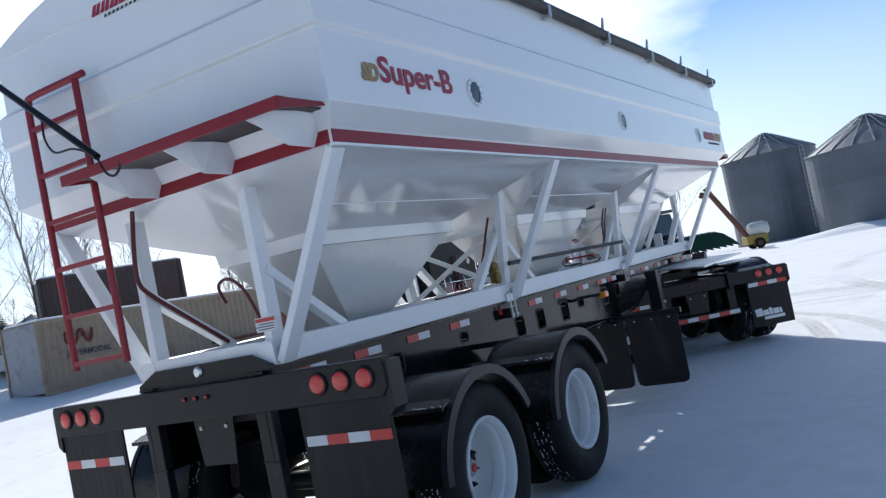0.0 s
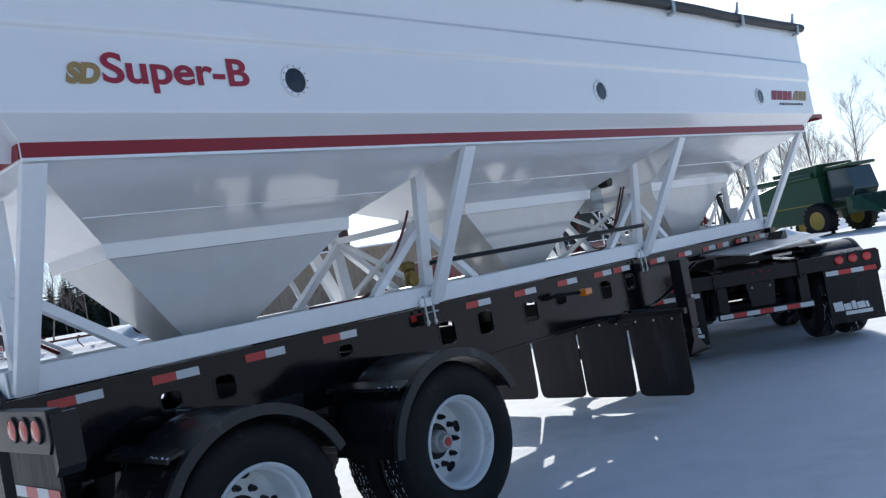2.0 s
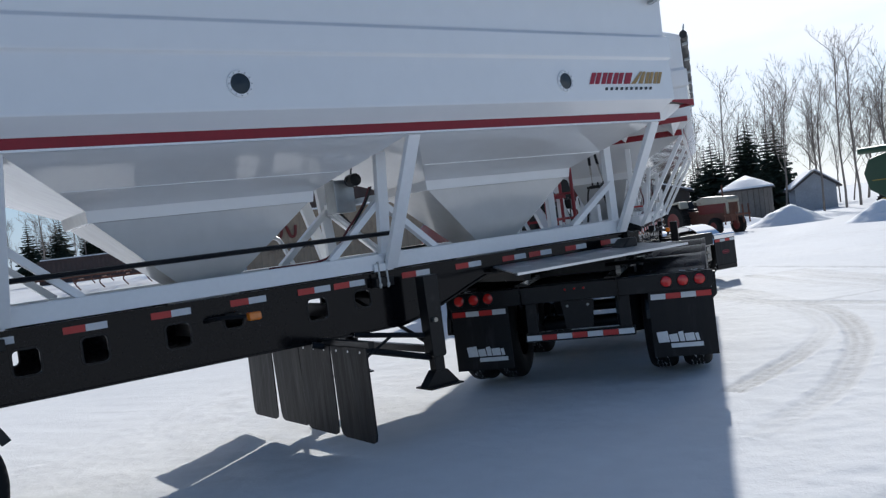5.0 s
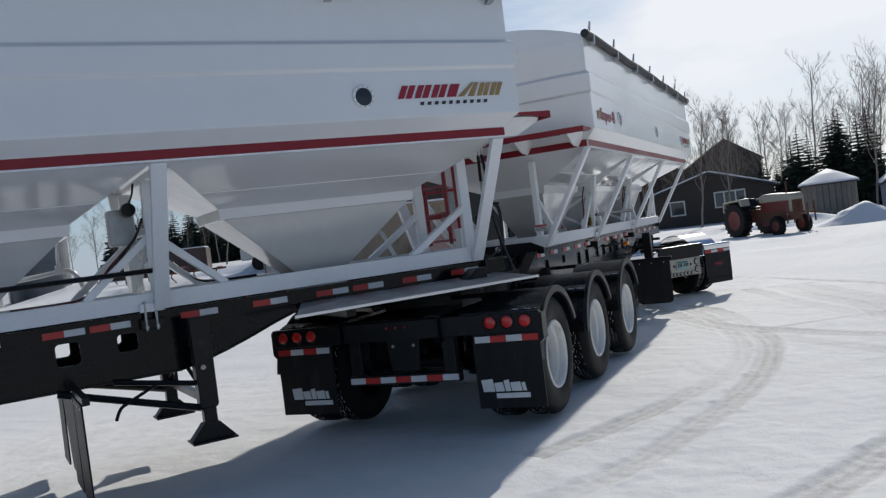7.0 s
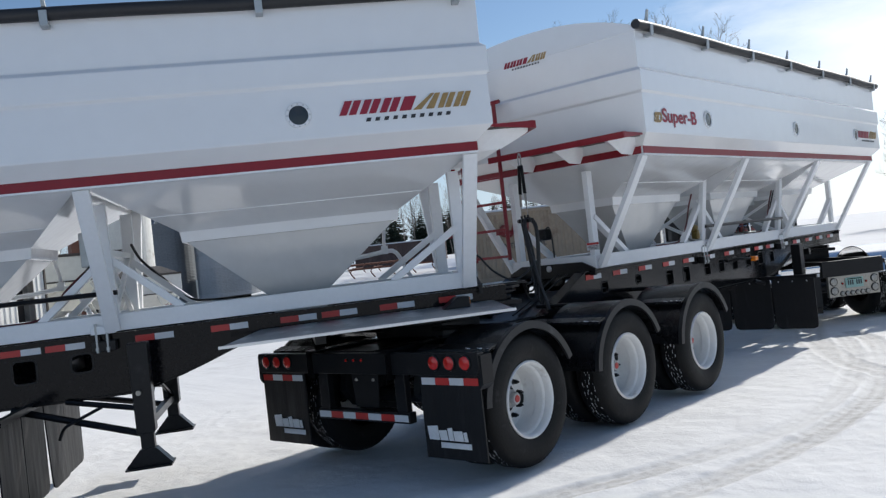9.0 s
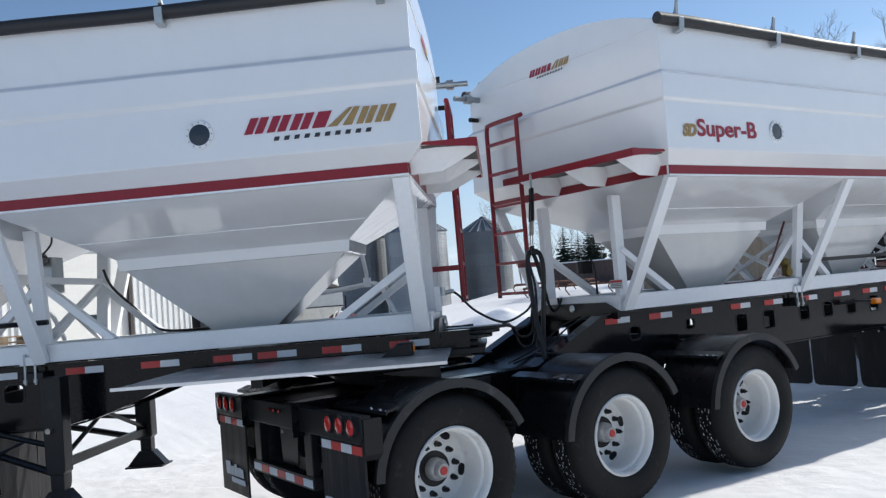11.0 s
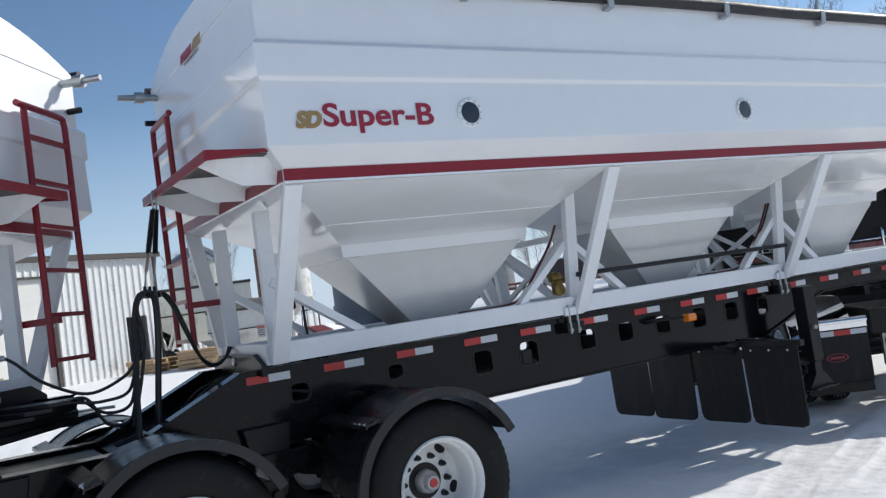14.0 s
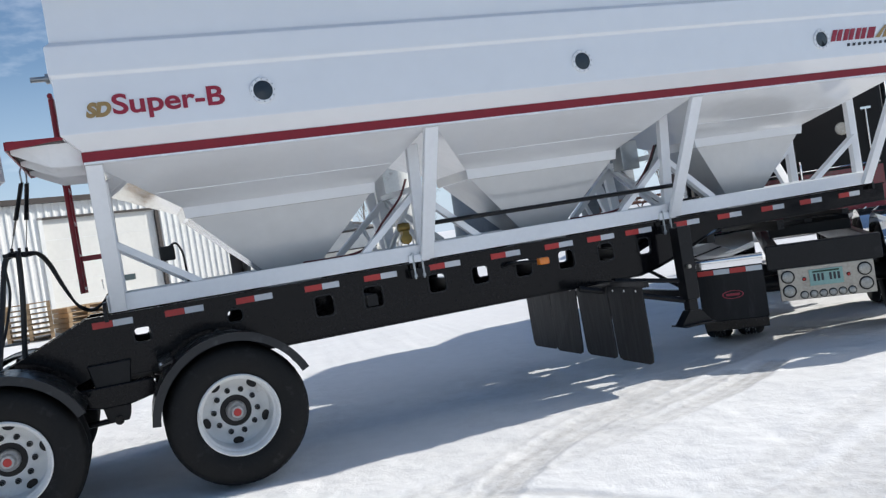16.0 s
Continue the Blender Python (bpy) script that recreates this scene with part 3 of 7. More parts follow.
def decal_bars(parent, length, height, mats, face):
    """Slanted colour strips in place of a maker's lettering. face: a function of (along, up) to a place."""
    hold = None
    def strip(pts, mat):
        nonlocal hold
        bm = B()
        loft(bm, [[bm.verts.new(face(a, b, k)) for a, b in pts] for k in (0.002, 0.004)])
        ob = part("logo_bar" if hold else "logo", bm, mat, hold or parent, "" if hold else "slanted red, gold and black maker's mark")
        hold = hold or ob
    slant = 0.50
    def block(a, b, h, mat, notch):
        """A slanted block, split in two by a narrow gap where notch is set."""
        def at(u, v):
            return (u + slant * v, v)
        if notch:
            m0, m1 = a + (b - a) * 0.44, a + (b - a) * 0.56
            strip([at(a, 0), at(m0, 0), at(m0, h), at(a, h)], mat)
            strip([at(m1, 0), at(b, 0), at(b, h), at(m1, h)], mat)
        else:
            strip([at(a, 0), at(b, 0), at(b, h), at(a, h)], mat)
    w = length / 6.6
    for i, notch in enumerate((1, 1, 1, 0)):
        block((i + 0.03) * w, (i + (0.86 if notch else 0.62)) * w, height, mats[0], notch)
    # gold peak rising over the row, and two slim gold blocks
    strip([(3.72 * w, 0), (4.15 * w, 0), (4.55 * w + slant * height, height * 1.10), (4.38 * w + slant * height, height * 1.10)], mats[1])
    strip([(4.38 * w, 0), (4.80 * w, 0), (4.86 * w + slant * height, height * 1.10), (4.60 * w + slant * height, height * 1.10)], mats[1])
    for a in (4.98, 5.78):
        block(a * w, (a + 0.66) * w, height * 1.05, mats[1], 1)
    for i in range(10):
        a0, hh = length * (0.20 + 0.068 * i), height * 0.26
        strip([(a0, -height * 0.55), (a0 + length * 0.034, -height * 0.55), (a0 + length * 0.034 + hh * 0.35, -height * 0.55 + hh), (a0 + hh * 0.35, -height * 0.55 + hh)], DECAL_BLACK)


def ladder(parent, x, y0, y1, z_top, z_bot, out, standoff=True):
    """A red pipe ladder with a grab hoop above the platform; out: +1 or -1 along x, away from the tank."""
    bm = B()
    for yy in (y0, y1):
        tube(bm, [(x, yy, z_bot), (x, yy, z_top - 0.005 if yy == y0 else z_top - 0.08)], 0.022, 10)
    tube(bm, smooth_path([(x, y1, z_top - 0.09), (x, y1 - 0.012, z_top - 0.03), (x, y1 - 0.06, z_top), (x, y0, z_top + 0.004), (x, y0 - 0.08, z_top + 0.006)], 5), 0.022, 10)
    lad = part("ladder", bm, RED, parent, "red tube ladder", smooth=True)
    k = 6
    for i in range(k):
        z = z_top - 0.20 - (z_top - 0.24 - z_bot) * i / (k - 1)
        bm = B()
        beam(bm, (x, y0, z), (x, y1, z), 0.035, 0.028)
        part("rung", bm, RED, lad)
    for z in (z_bot + 0.30,) if standoff else ():
        bm = B()
        beam(bm, (x, (y0 + y1) / 2 - 0.1, z), (x - out * 0.30, (y0 + y1) / 2 - 0.1, z), 0.035, 0.045)
        part("standoff", bm, RED, lad)
    return lad


def platform(parent, x_wall, out, y_lo, y_hi):
    """Catwalk across an end of the tank. out: +1 forward end, -1 rear end."""
    xo = x_wall + out * 0.36
    bm = B()
    box(bm, (min(x_wall, xo), y_lo + 0.03, 2.632), (max(x_wall, xo), y_hi - 0.03, 2.640))
    plat = part("platform", bm, GRATING, parent, "dark grey steel catwalk grating")
    bm = B()
    box(bm, (min(xo, xo + out * 0.012), y_lo, 2.600), (max(xo, xo + out * 0.012), y_hi, 2.662))
    box(bm, (min(xo, xo - out * 0.05), y_lo, 2.652), (max(xo, xo - out * 0.05), y_hi, 2.664))
    for yy in (y_lo, y_hi - 0.012):
        prism(bm, [(xo, 2.602), (xo, 2.662), (x_wall - out * 0.02, 2.662), (x_wall - out * 0.02, 2.645)], "y", yy, yy + 0.012)
    part("edge_channel", bm, RED, plat, "red painted edge channel", bevel=0.004)
    # three folded sheet gussets, creased along their undersides
    for i in range(3):
        y = y_lo + 0.21 + (y_hi - y_lo - 0.42) * i / 2
        bm = B()
        rows = []
        for f, half, drop in ((-0.02, 0.045, 0.030), (0.25, 0.095, 0.080), (0.66, 0.125, 0.150), (1.24, 0.110, 0.155)):
            xx = xo - out * (0.01 + 0.36 * f)
            rows.append([bm.verts.new((xx, y - half, 2.631)), bm.verts.new((xx, y - 0.02, 2.631 - drop)), bm.verts.new((xx, y + half, 2.631))])
        loft(bm, rows)
        part("gusset", bm, WHITE_STEEL, plat, bevel=0.003)
    return plat


def fender(parent, x, z, right):
    s = -1 if right else 1
    bm = B()
    y0, y1 = s * 0.70, s * 1.285
    arc = [(0.592 * math.cos(radians(a)), 0.592 * math.sin(radians(a)), math.cos(radians(a)), math.sin(radians(a))) for a in np.linspace(25, 175, 32)]
    rows = [[bm.verts.new((x + dx - nx * k, y, z + dz - nz * k)) for k, y in ((0, y0), (0, y1), (0.012, y1), (0.012, y0))] for dx, dz, nx, nz in arc]
    loft(bm, rows)
    fen = part("fender", bm, PLASTIC, parent, "black half-round plastic wheel guard with frost on its edges", smooth=True)
    # broad rubber lip along the outer edge
    bm = B()
    rows = [[bm.verts.new((x + dx + nx * k, y, z + dz + nz * k)) for k, y in ((0.008, y1 - s * 0.03), (0.008, y1 + s * 0.008), (-0.050, y1 + s * 0.010), (-0.050, y1 - s * 0.012), (-0.014, y1 - s * 0.014), (-0.014, y1 - s * 0.03))] for dx, dz, nx, nz in arc]
    loft(bm, rows)
    part("guard_lip", bm, LIP, fen, "dark grey rubber lip", smooth=True)
    # shelf flange across the back with a drop panel under it
    bm = B()
    prism(bm, [(x - 0.40, z + 0.470), (x - 0.39, z + 0.490), (x - 0.485, z + 0.462), (x - 0.49, z + 0.440), (x - 0.480, z + 0.440), (x - 0.476, z + 0.452)], "y", min(s * 0.56, y1 - s * 0.01), max(s * 0.56, y1 - s * 0.01))
    part("guard_shelf", bm, PLASTIC, fen)
    for k in range(7):
        bm = B()
        rr = random.Random(k + int(x * 10))
        yy = y1 - s * (0.02 + 0.05 * k * rr.uniform(0.6, 1.2))
        tube(bm, [(x - 0.482, yy, z + 0.463), (x - 0.482 + rr.uniform(0, 0.03), yy - s * rr.uniform(0.015, 0.07), z + 0.466)], rr.uniform(0.002, 0.006), 5)
        if k < 4:
            part("frost", bm, SNOW_CAP, fen, "thin frost streak")
        else:
            bm.free()
    bm = B()
    tube(bm, [(x, s * 0.3, z + 0.570), (x, s * 1.15, z + 0.570)], 0.022, 8)
    part("guard_bracket", bm, BLACK_FLAT, fen)
    return fen


def mudflap_row(parent, x, y_lo, y_hi, n, z_top, z_bot):
    bm = B()
    beam(bm, (x, y_lo - 0.02, z_top + 0.02), (x, y_hi + 0.02, z_top + 0.02), 0.05, 0.05)
    bar = part("flap_bar", bm, BLACK_FLAT, parent)
    w = (y_hi - y_lo) / n
    for i in range(n):
        bm = B()
        c = 0.07
        y0, y1 = y_lo + i * w + 0.013, y_lo + (i + 1) * w - 0.013
        pts = [(y0, z_top), (y0 + 0.004, z_bot + c), (y0 + 0.02, z_bot + 0.02), (y0 + c, z_bot), (y1 - c, z_bot), (y1 - 0.02, z_bot + 0.02), (y1 - 0.004, z_bot + c), (y1, z_top)]
        prism(bm, pts, "x", x - 0.03, x - 0.018)
        bend = random.uniform(-0.03, 0.03)
        for v in bm.verts:
            v.co.x += bend * ((z_top - v.co.z) / (z_top - z_bot)) ** 2 + 0.006 * math.sin(v.co.y * 12)
        f = part("mud_flap", bm, FLAP, bar)
        for k in range(3):
            bt = B()
            lathe(bt, [(0, x - 0.038), (0.010, x - 0.038), (0.012, x - 0.03)], 8, (0, y0 + (y1 - y0) * (k + 0.5) / 3, z_top - 0.035), "x")
            part("flap_bolt", bt, ALU, f)
    return bar


def lamp_round(parent, x, y, z, mat, r=0.052, out=-1):
    bm = B()
    lathe(bm, [(0, x + out * 0.020), (r * 0.6, x + out * 0.019), (r * 0.92, x + out * 0.012), (r, x)], 24, (0, y, z), "x")
    lens = part("lamp_lens", bm, mat, parent, smooth=True)
    bm = B()
    lathe(bm, [(r * 0.98, x + out * 0.013), (r * 1.15, x + out * 0.011), (r * 1.2, x)], 24, (0, y, z), "x")
    part("grommet", bm, BLACK_FLAT, parent, smooth=True)
    return lens


def tape(parent, a, b, height, axis, n, normal, start_red=True):
    """A strip of red and silver tape from a to b in n fields; normal: the way it faces."""
    a, b, nv = Vector(a), Vector(b), Vector(normal)
    d = (b - a) / n
    up = Vector((0, 0, 1))
    for i in range(n):
        bm = B()
        p = a + d * i
        q = p + d * 0.985
        lo = [bm.verts.new(v + nv * 0.001) for v in (p - up * height / 2, q - up * height / 2, q + up * height / 2, p + up * height / 2)]
        hi = [bm.verts.new(v + nv * 0.003) for v in (p - up * height / 2, q - up * height / 2, q + up * height / 2, p + up * height / 2)]
        loft(bm, [lo, hi])
        part("reflector", bm, TAPE_RED if (i % 2 == 0) == start_red else TAPE_WHITE, parent)


def build_trailer(name, m, label, L, legs, slots, reflectors, lean, lips, neck):
    T = empty(name, m, label, "grain trailer", "trailers of the road train")
    xa, xb = -0.12, L + 0.12
    # --- tank walls: stacked rings, flared over the stripe, creased twice
    def section(inset, z):
        return [(xa + inset, -WALL + inset, z), (xb - inset, -WALL + inset, z), (xb - inset, WALL - inset, z), (xa + inset, WALL - inset, z)]
    levels = [(0.12, Z_RED0), (0.12, Z_RED1), (0.112, Z_RED1 + 0.012), (0.006, Z_FLARE - 0.008), (0.004, Z_FLARE), (0.010, 3.045), (-0.008, 3.066), (-0.008, 3.262), (0.030, 3.296), (0.026, Z_TOP)]
    bm = B()
    rings = [[bm.verts.new(p) for p in section(i, z)] for i, z in levels]
    loft(bm, rings, cap=False)
    bm.faces.new(rings[0])
    part("tank_wall", bm, WHITE, T, bevel=0.006)
    # end walls rise in an arch above the sides
    for x0, x1 in ((xa + 0.020, xa + 0.035), (xb - 0.035, xb - 0.020)):
        bm = B()
        arch = [(y, Z_TOP + (Z_CREST - Z_TOP) * (1 - abs(y / 1.29) ** 2.3)) for y in np.linspace(-1.29, 1.29, 25)]
        prism(bm, [(-1.29, Z_TOP - 0.05)] + arch + [(1.29, Z_TOP - 0.05)], "x", x0, x1)
        part("end_wall_arch", bm, WHITE, T)
    # tarpaulin over bows
    bm = B()
    rows = []
    for i in range(25):
        x = xa + 0.036 + (xb - xa - 0.072) * i / 24
        sag = 0.015 * (1 - math.cos(2 * math.pi * i / 4)) / 2
        rows.append([bm.verts.new((x, y, Z_TOP + 0.004 + (Z_CREST - Z_TOP - 0.012 - sag) * (1 - abs(y / 1.29) ** 2.3))) for y in np.linspace(-1.29, 1.29, 19)])
    loft(bm, rows, cap=False, closed=False)
    part("tarpaulin", bm, TARP, T, "dark grey roll tarpaulin stretched over the top", smooth=True)
    for s in (-1, 1):
        bm = B()
        pts = [(x, s * (1.325 + 0.004 * math.sin(x * 5)), Z_TOP + 0.002 + 0.005 * math.sin(x * 2.3)) for x in np.linspace(xa - 0.01, xb + 0.01, 40)]
        tube(bm, pts, 0.048, 12)
        part("tarp_roll", bm, TARP, T, "rolled dark tarp on a pipe along the top edge", smooth=True)
    nclip = 7
    for i in range(nclip):
        x = xa + 0.22 + (xb - xa - 0.42) * i / (nclip - 1)
        for s in (-1, 1):
            bm = B()
            prism(bm, [(s * 1.300, Z_TOP - 0.10), (s * 1.372, Z_TOP - 0.09), (s * 1.378, Z_TOP + 0.02), (s * 1.364, Z_TOP + 0.02), (s * 1.358, Z_TOP - 0.06), (s * 1.300, Z_TOP - 0.07)], "x", x - 0.028, x + 0.028)
            prism(bm, [(s * 1.30, Z_TOP + 0.03), (s * 1.335, Z_TOP + 0.06), (s * 1.350, Z_TOP + 0.165), (s * 1.335, Z_TOP + 0.17), (s * 1.315, Z_TOP + 0.09), (s * 1.295, Z_TOP + 0.06)], "x", x - 0.014, x + 0.014)
            part("tarp_stop", bm, GALV, T, "grey steel tarp stop hook", bevel=0.003)
    # --- red stripe
    for s in (-1, 1):
        bm = B()
        box(bm, (0.0, min(s * HALF, s * (HALF + 0.006)), Z_RED0 + 0.002), (L, max(s * HALF, s * (HALF + 0.006)), Z_RED1 - 0.001))
        part("stripe", bm, RED, T, "dark red stripe")
        bm = B()
        box(bm, (0.0, min(s * (HALF - 0.03), s * (HALF + 0.010)), Z_RED0 - 0.014), (L, max(s * (HALF - 0.03), s * (HALF + 0.010)), Z_RED0 + 0.001))
        part("lower_flange", bm, WHITE_STEEL, T)
    for x0, x1 in ((-0.006, 0.0), (L, L + 0.006)):
        bm = B()
        box(bm, (x0, -HALF + 0.02, Z_RED0 + 0.002), (x1, HALF - 0.02, Z_RED1))
        part("stripe", bm, RED, T, "dark red stripe")
    # --- three hoppers
    for i in range(3):
        x0, x1 = legs[i] + 0.02, legs[i + 1] - 0.02
        hl = (x1 - x0) / 2
        lip0, lip1 = legs[i] + lips[i][0], legs[i + 1] - lips[i][1]
        c, lh = (lip0 + lip1) / 2, (lip1 - lip0) / 2
        bm = B()
        def rect(cx, lx, ly, z):
            return [bm.verts.new(p) for p in ((cx - lx, -ly, z), (cx + lx, -ly, z), (cx + lx, ly, z), (cx - lx, ly, z))]
        zs, zb = 2.075, 1.50
        r = [rect((x0 + x1) / 2, hl, HALF - 0.012, Z_RED0), rect(c, lh + 0.012, HOP_SEAM + 0.016, zs + 0.055), rect(c, lh, HOP_SEAM + 0.006, zs - 0.034), rect(c, lh - 0.03, HOP_SEAM - 0.022, zs - 0.036)]
        loft(bm, r, cap=False)
        hop = part("hopper", bm, HOPPER, T, "glossy white sloped hopper", bevel=0.004)
        # lower cone: its greyer colour stands in for shade on the down-turned faces
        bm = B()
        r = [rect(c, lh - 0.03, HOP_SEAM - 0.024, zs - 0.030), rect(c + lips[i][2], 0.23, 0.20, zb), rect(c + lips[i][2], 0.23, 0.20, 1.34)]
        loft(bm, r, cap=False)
        part("hopper_cone", bm, CONE, hop, "white lower hopper cone, its shade toned into the colour", bevel=0.004)
        bm = B()
        box(bm, (c + lips[i][2] - 0.31, -0.27, 1.30), (c + lips[i][2] + 0.31, 0.27, 1.345))
        part("slide_gate", bm, ALU, hop, "bare metal slide gate")
        za = 2.25
        k = (Z_RED0 - za) / (Z_RED0 - zs - 0.055)
        w0, w1 = x0 + (lip0 - x0) * k, x1 + (lip1 - x1) * k
        ly = HALF - 0.012 + (HOP_SEAM + 0.016 - HALF + 0.012) * k
        for s in (-1, 1):
            bm = B()
            beam(bm, (w0 + 0.01, s * (ly + 0.003), za), (w1 - 0.01, s * (ly + 0.003), za), 0.005, 0.007)
            part("weld_seam", bm, HOPPER, hop)
        # grey gate rod along the far rail, bent down to it, on a hanger from the lip
        bm = B()
        yh = RAIL_Y + 0.015
        tube(bm, smooth_path([(c + 0.10, yh - 0.10, 1.735), (lip1 - 0.30, yh, 1.765), (lip1 - 0.02, yh, 1.795), (lip1 + 0.06, yh, 1.785), (lip1 + 0.11, yh, 1.72), (lip1 + 0.16, yh, 1.60), (lip1 + 0.21, yh, 1.50)], 5), 0.021, 10)
        part("gate_rod", bm, WHITE_STEEL, hop, "pale bent gate rod", smooth=True)
        bm = B()
        tube(bm, [(lip1 - 0.03, HOP_SEAM - 0.03, 2.06), (lip1 - 0.03, yh - 0.01, 1.90), (lip1 - 0.03, yh, 1.77)], 0.017, 8)
        box(bm, (lip1 - 0.06, yh - 0.025, 1.77), (lip1, yh + 0.025, 1.85))
        part("rod_hanger", bm, WHITE_STEEL, hop, smooth=True)
    # --- bottom rails, legs and braces
    for s in (-1, 1):
        bm = B()
        box(bm, (-0.02, min(s * RAIL_Y, s * (RAIL_Y - 0.11)), RAIL0), (L + 0.02, max(s * RAIL_Y, s * (RAIL_Y - 0.11)), RAIL1))
        part("bottom_rail", bm, WHITE_STEEL, T, bevel=0.008)
        for i, x in enumerate(legs):
            end = i in (0, len(legs) - 1)
            xt = min(max(x, 0.06), L - 0.06)
            bm = B()
            beam(bm, (xt, s * (HALF - 0.035), Z_RED0 - 0.01), (xt, s * (RAIL_Y + 0.012), RAIL0 + 0.01), 0.115, 0.050, (0, s, 0.4))
            part("leg", bm, WHITE_STEEL, T, bevel=0.006)
            xi = xt if not end else (xt + 0.02 if i == 0 else xt - 0.02)
            bm = B()
            yp = RAIL_Y - 0.06
            beam(bm, (xi, s * yp, RAIL1 - 0.01), (xi, s * (yp + (0.0 if end else 0.12)), 2.40), 0.10, 0.06, (0, s, 0))
            part("post", bm, WHITE_STEEL, T, bevel=0.005)
            for q in ((1,) if i == 0 else (-1,) if end else (-1, 1)):
                bm = B()
                zt = 1.99 if not end else 1.93
                beam(bm, (xi, s * (yp + 0.01), zt), (xi + q * (0.54 if not end else 0.62), s * yp, RAIL1 - 0.01), 0.055, 0.075, (0, s, 0))
                part("brace", bm, WHITE_STEEL, T, bevel=0.004)
    for x in legs:
        xt = min(max(x, 0.06), L - 0.06)
        bm = B()
        beam(bm, (xt, -RAIL_Y, RAIL0 + 0.05), (xt, RAIL_Y, RAIL0 + 0.05), 0.10, 0.10)
        part("cross_member", bm, WHITE_STEEL, T)
    for x, q in ((0.0, -1), (L, 1)):
        bm = B()
        prism(bm, [(-0.535, 1.40), (-0.535, 1.52), (-0.40, 1.535), (0.40, 1.535), (0.535, 1.52), (0.535, 1.40)], "x", x + q * 0.00, x + q * 0.012)
        part("end_plate", bm, WHITE_STEEL, T)
        bm = B()
        prism(bm, [(-0.54, 1.33), (-0.54, 1.40), (-0.38, 1.475), (0.38, 1.475), (0.54, 1.40), (0.54, 1.33)], "x", x + q * 0.03, x + q * 0.06)
        ep = part("hitch_cover", bm, BLACK_FLAT, T, "black steel end cover")
        bm = B()
        lathe(bm, [(0, 0.016), (0.024, 0.014), (0.034, 0.004), (0.034, 0)], 20, (0, 0, 0), "x")
        for v in bm.verts:
            v.co = Vector((x + q * 0.062 + q * v.co.x, v.co.y + 0.02, v.co.z + 1.43))
        part("round_boss", bm, ALU, ep, smooth=True)
    # --- frame beams with oval slots through the web
    for s in (-1, 1):
        frame_beam(T, s, L, slots, neck)
    for i in range(9):
        x = 0.3 + (L - 0.6) * i / 8
        bm = B()
        beam(bm, (x, -FRAME_Y + 0.02, 1.12), (x, FRAME_Y - 0.02, 1.12), 0.09, 0.10)
        part("cross_bearer", bm, BLACK_FLAT, T)
    for x, w in reflectors:
        for s in (-1, 1):
            y = s * (FRAME_Y + 0.012)
            tape(T, (x - w / 2, y, 1.313), (x + w / 2, y, 1.313), 0.050, "x", 2, (0, s, 0), start_red=True)
    for x in legs[1:3]:
        for s in (-1, 1):
            bm = B()
            box(bm, (x - 0.17, min(s * 0.537, s * 0.560), 1.385), (x + 0.02, max(s * 0.537, s * 0.560), 1.45))
            clampw = part("rail_clamp", bm, WHITE_STEEL, T, bevel=0.004)
            for dx in (-0.13, -0.05):
                bm = B()
                tube(bm, [(x + dx, s * 0.553, 1.24), (x + dx, s * 0.553, 1.47)], 0.011, 8)
                lathe(bm, [(0, 1.255), (0.02, 1.255), (0.02, 1.28), (0, 1.28)], 6, (x + dx, s * 0.553, 0), "z")
                part("clamp_bolt", bm, GALV, clampw)
            bm = B()
            box(bm, (x - 0.17, min(s * 0.480, s * 0.560), 1.25), (x + 0.01, max(s * 0.480, s * 0.560), 1.33))
            part("clamp_lug", bm, BLACK_FLAT, clampw, bevel=0.006)
    # --- sight windows and prints
    for k, x in enumerate((legs[0] + (legs[1] - legs[0]) * lean[0], legs[1] + (legs[2] - legs[1]) * lean[1], legs[2] + (legs[3] - legs[2]) * lean[2])):
        for s in (-1, 1):
            bm = B()
            lathe(bm, [(0.072, 0.0), (0.072, 0.012), (0.092, 0.012), (0.096, 0.0)], 36, (0, 0, 0), "y")
            for v in bm.verts:
                v.co = Vector((x + v.co.x, s * (1.3045 + v.co.y), 2.842 + v.co.z))
            w = part("sight_window", bm, WHITE_STEEL, T, "round bolted sight window", smooth=True)
            bm = B()
            lathe(bm, [(0, 0.006), (0.073, 0.004), (0.074, 0)], 32, (0, 0, 0), "y")
            for v in bm.verts:
                v.co = Vector((x + v.co.x, s * (1.3045 + v.co.y), 2.842 + v.co.z))
            part("sight_glass", bm, GLASS_DARK, w, "dark glass")
            for j in range(12):
                a = 2 * math.pi * j / 12
                bm = B()
                lathe(bm, [(0, 0.017), (0.005, 0.016), (0.006, 0.012)], 6, (0.083 * math.cos(a), 0, 0.083 * math.sin(a)), "y")
                for v in bm.verts:
                    v.co = Vector((x + v.co.x, s * (1.3045 + v.co.y), 2.842 + v.co.z))
                part("window_bolt", bm, GALV, w)
    return T


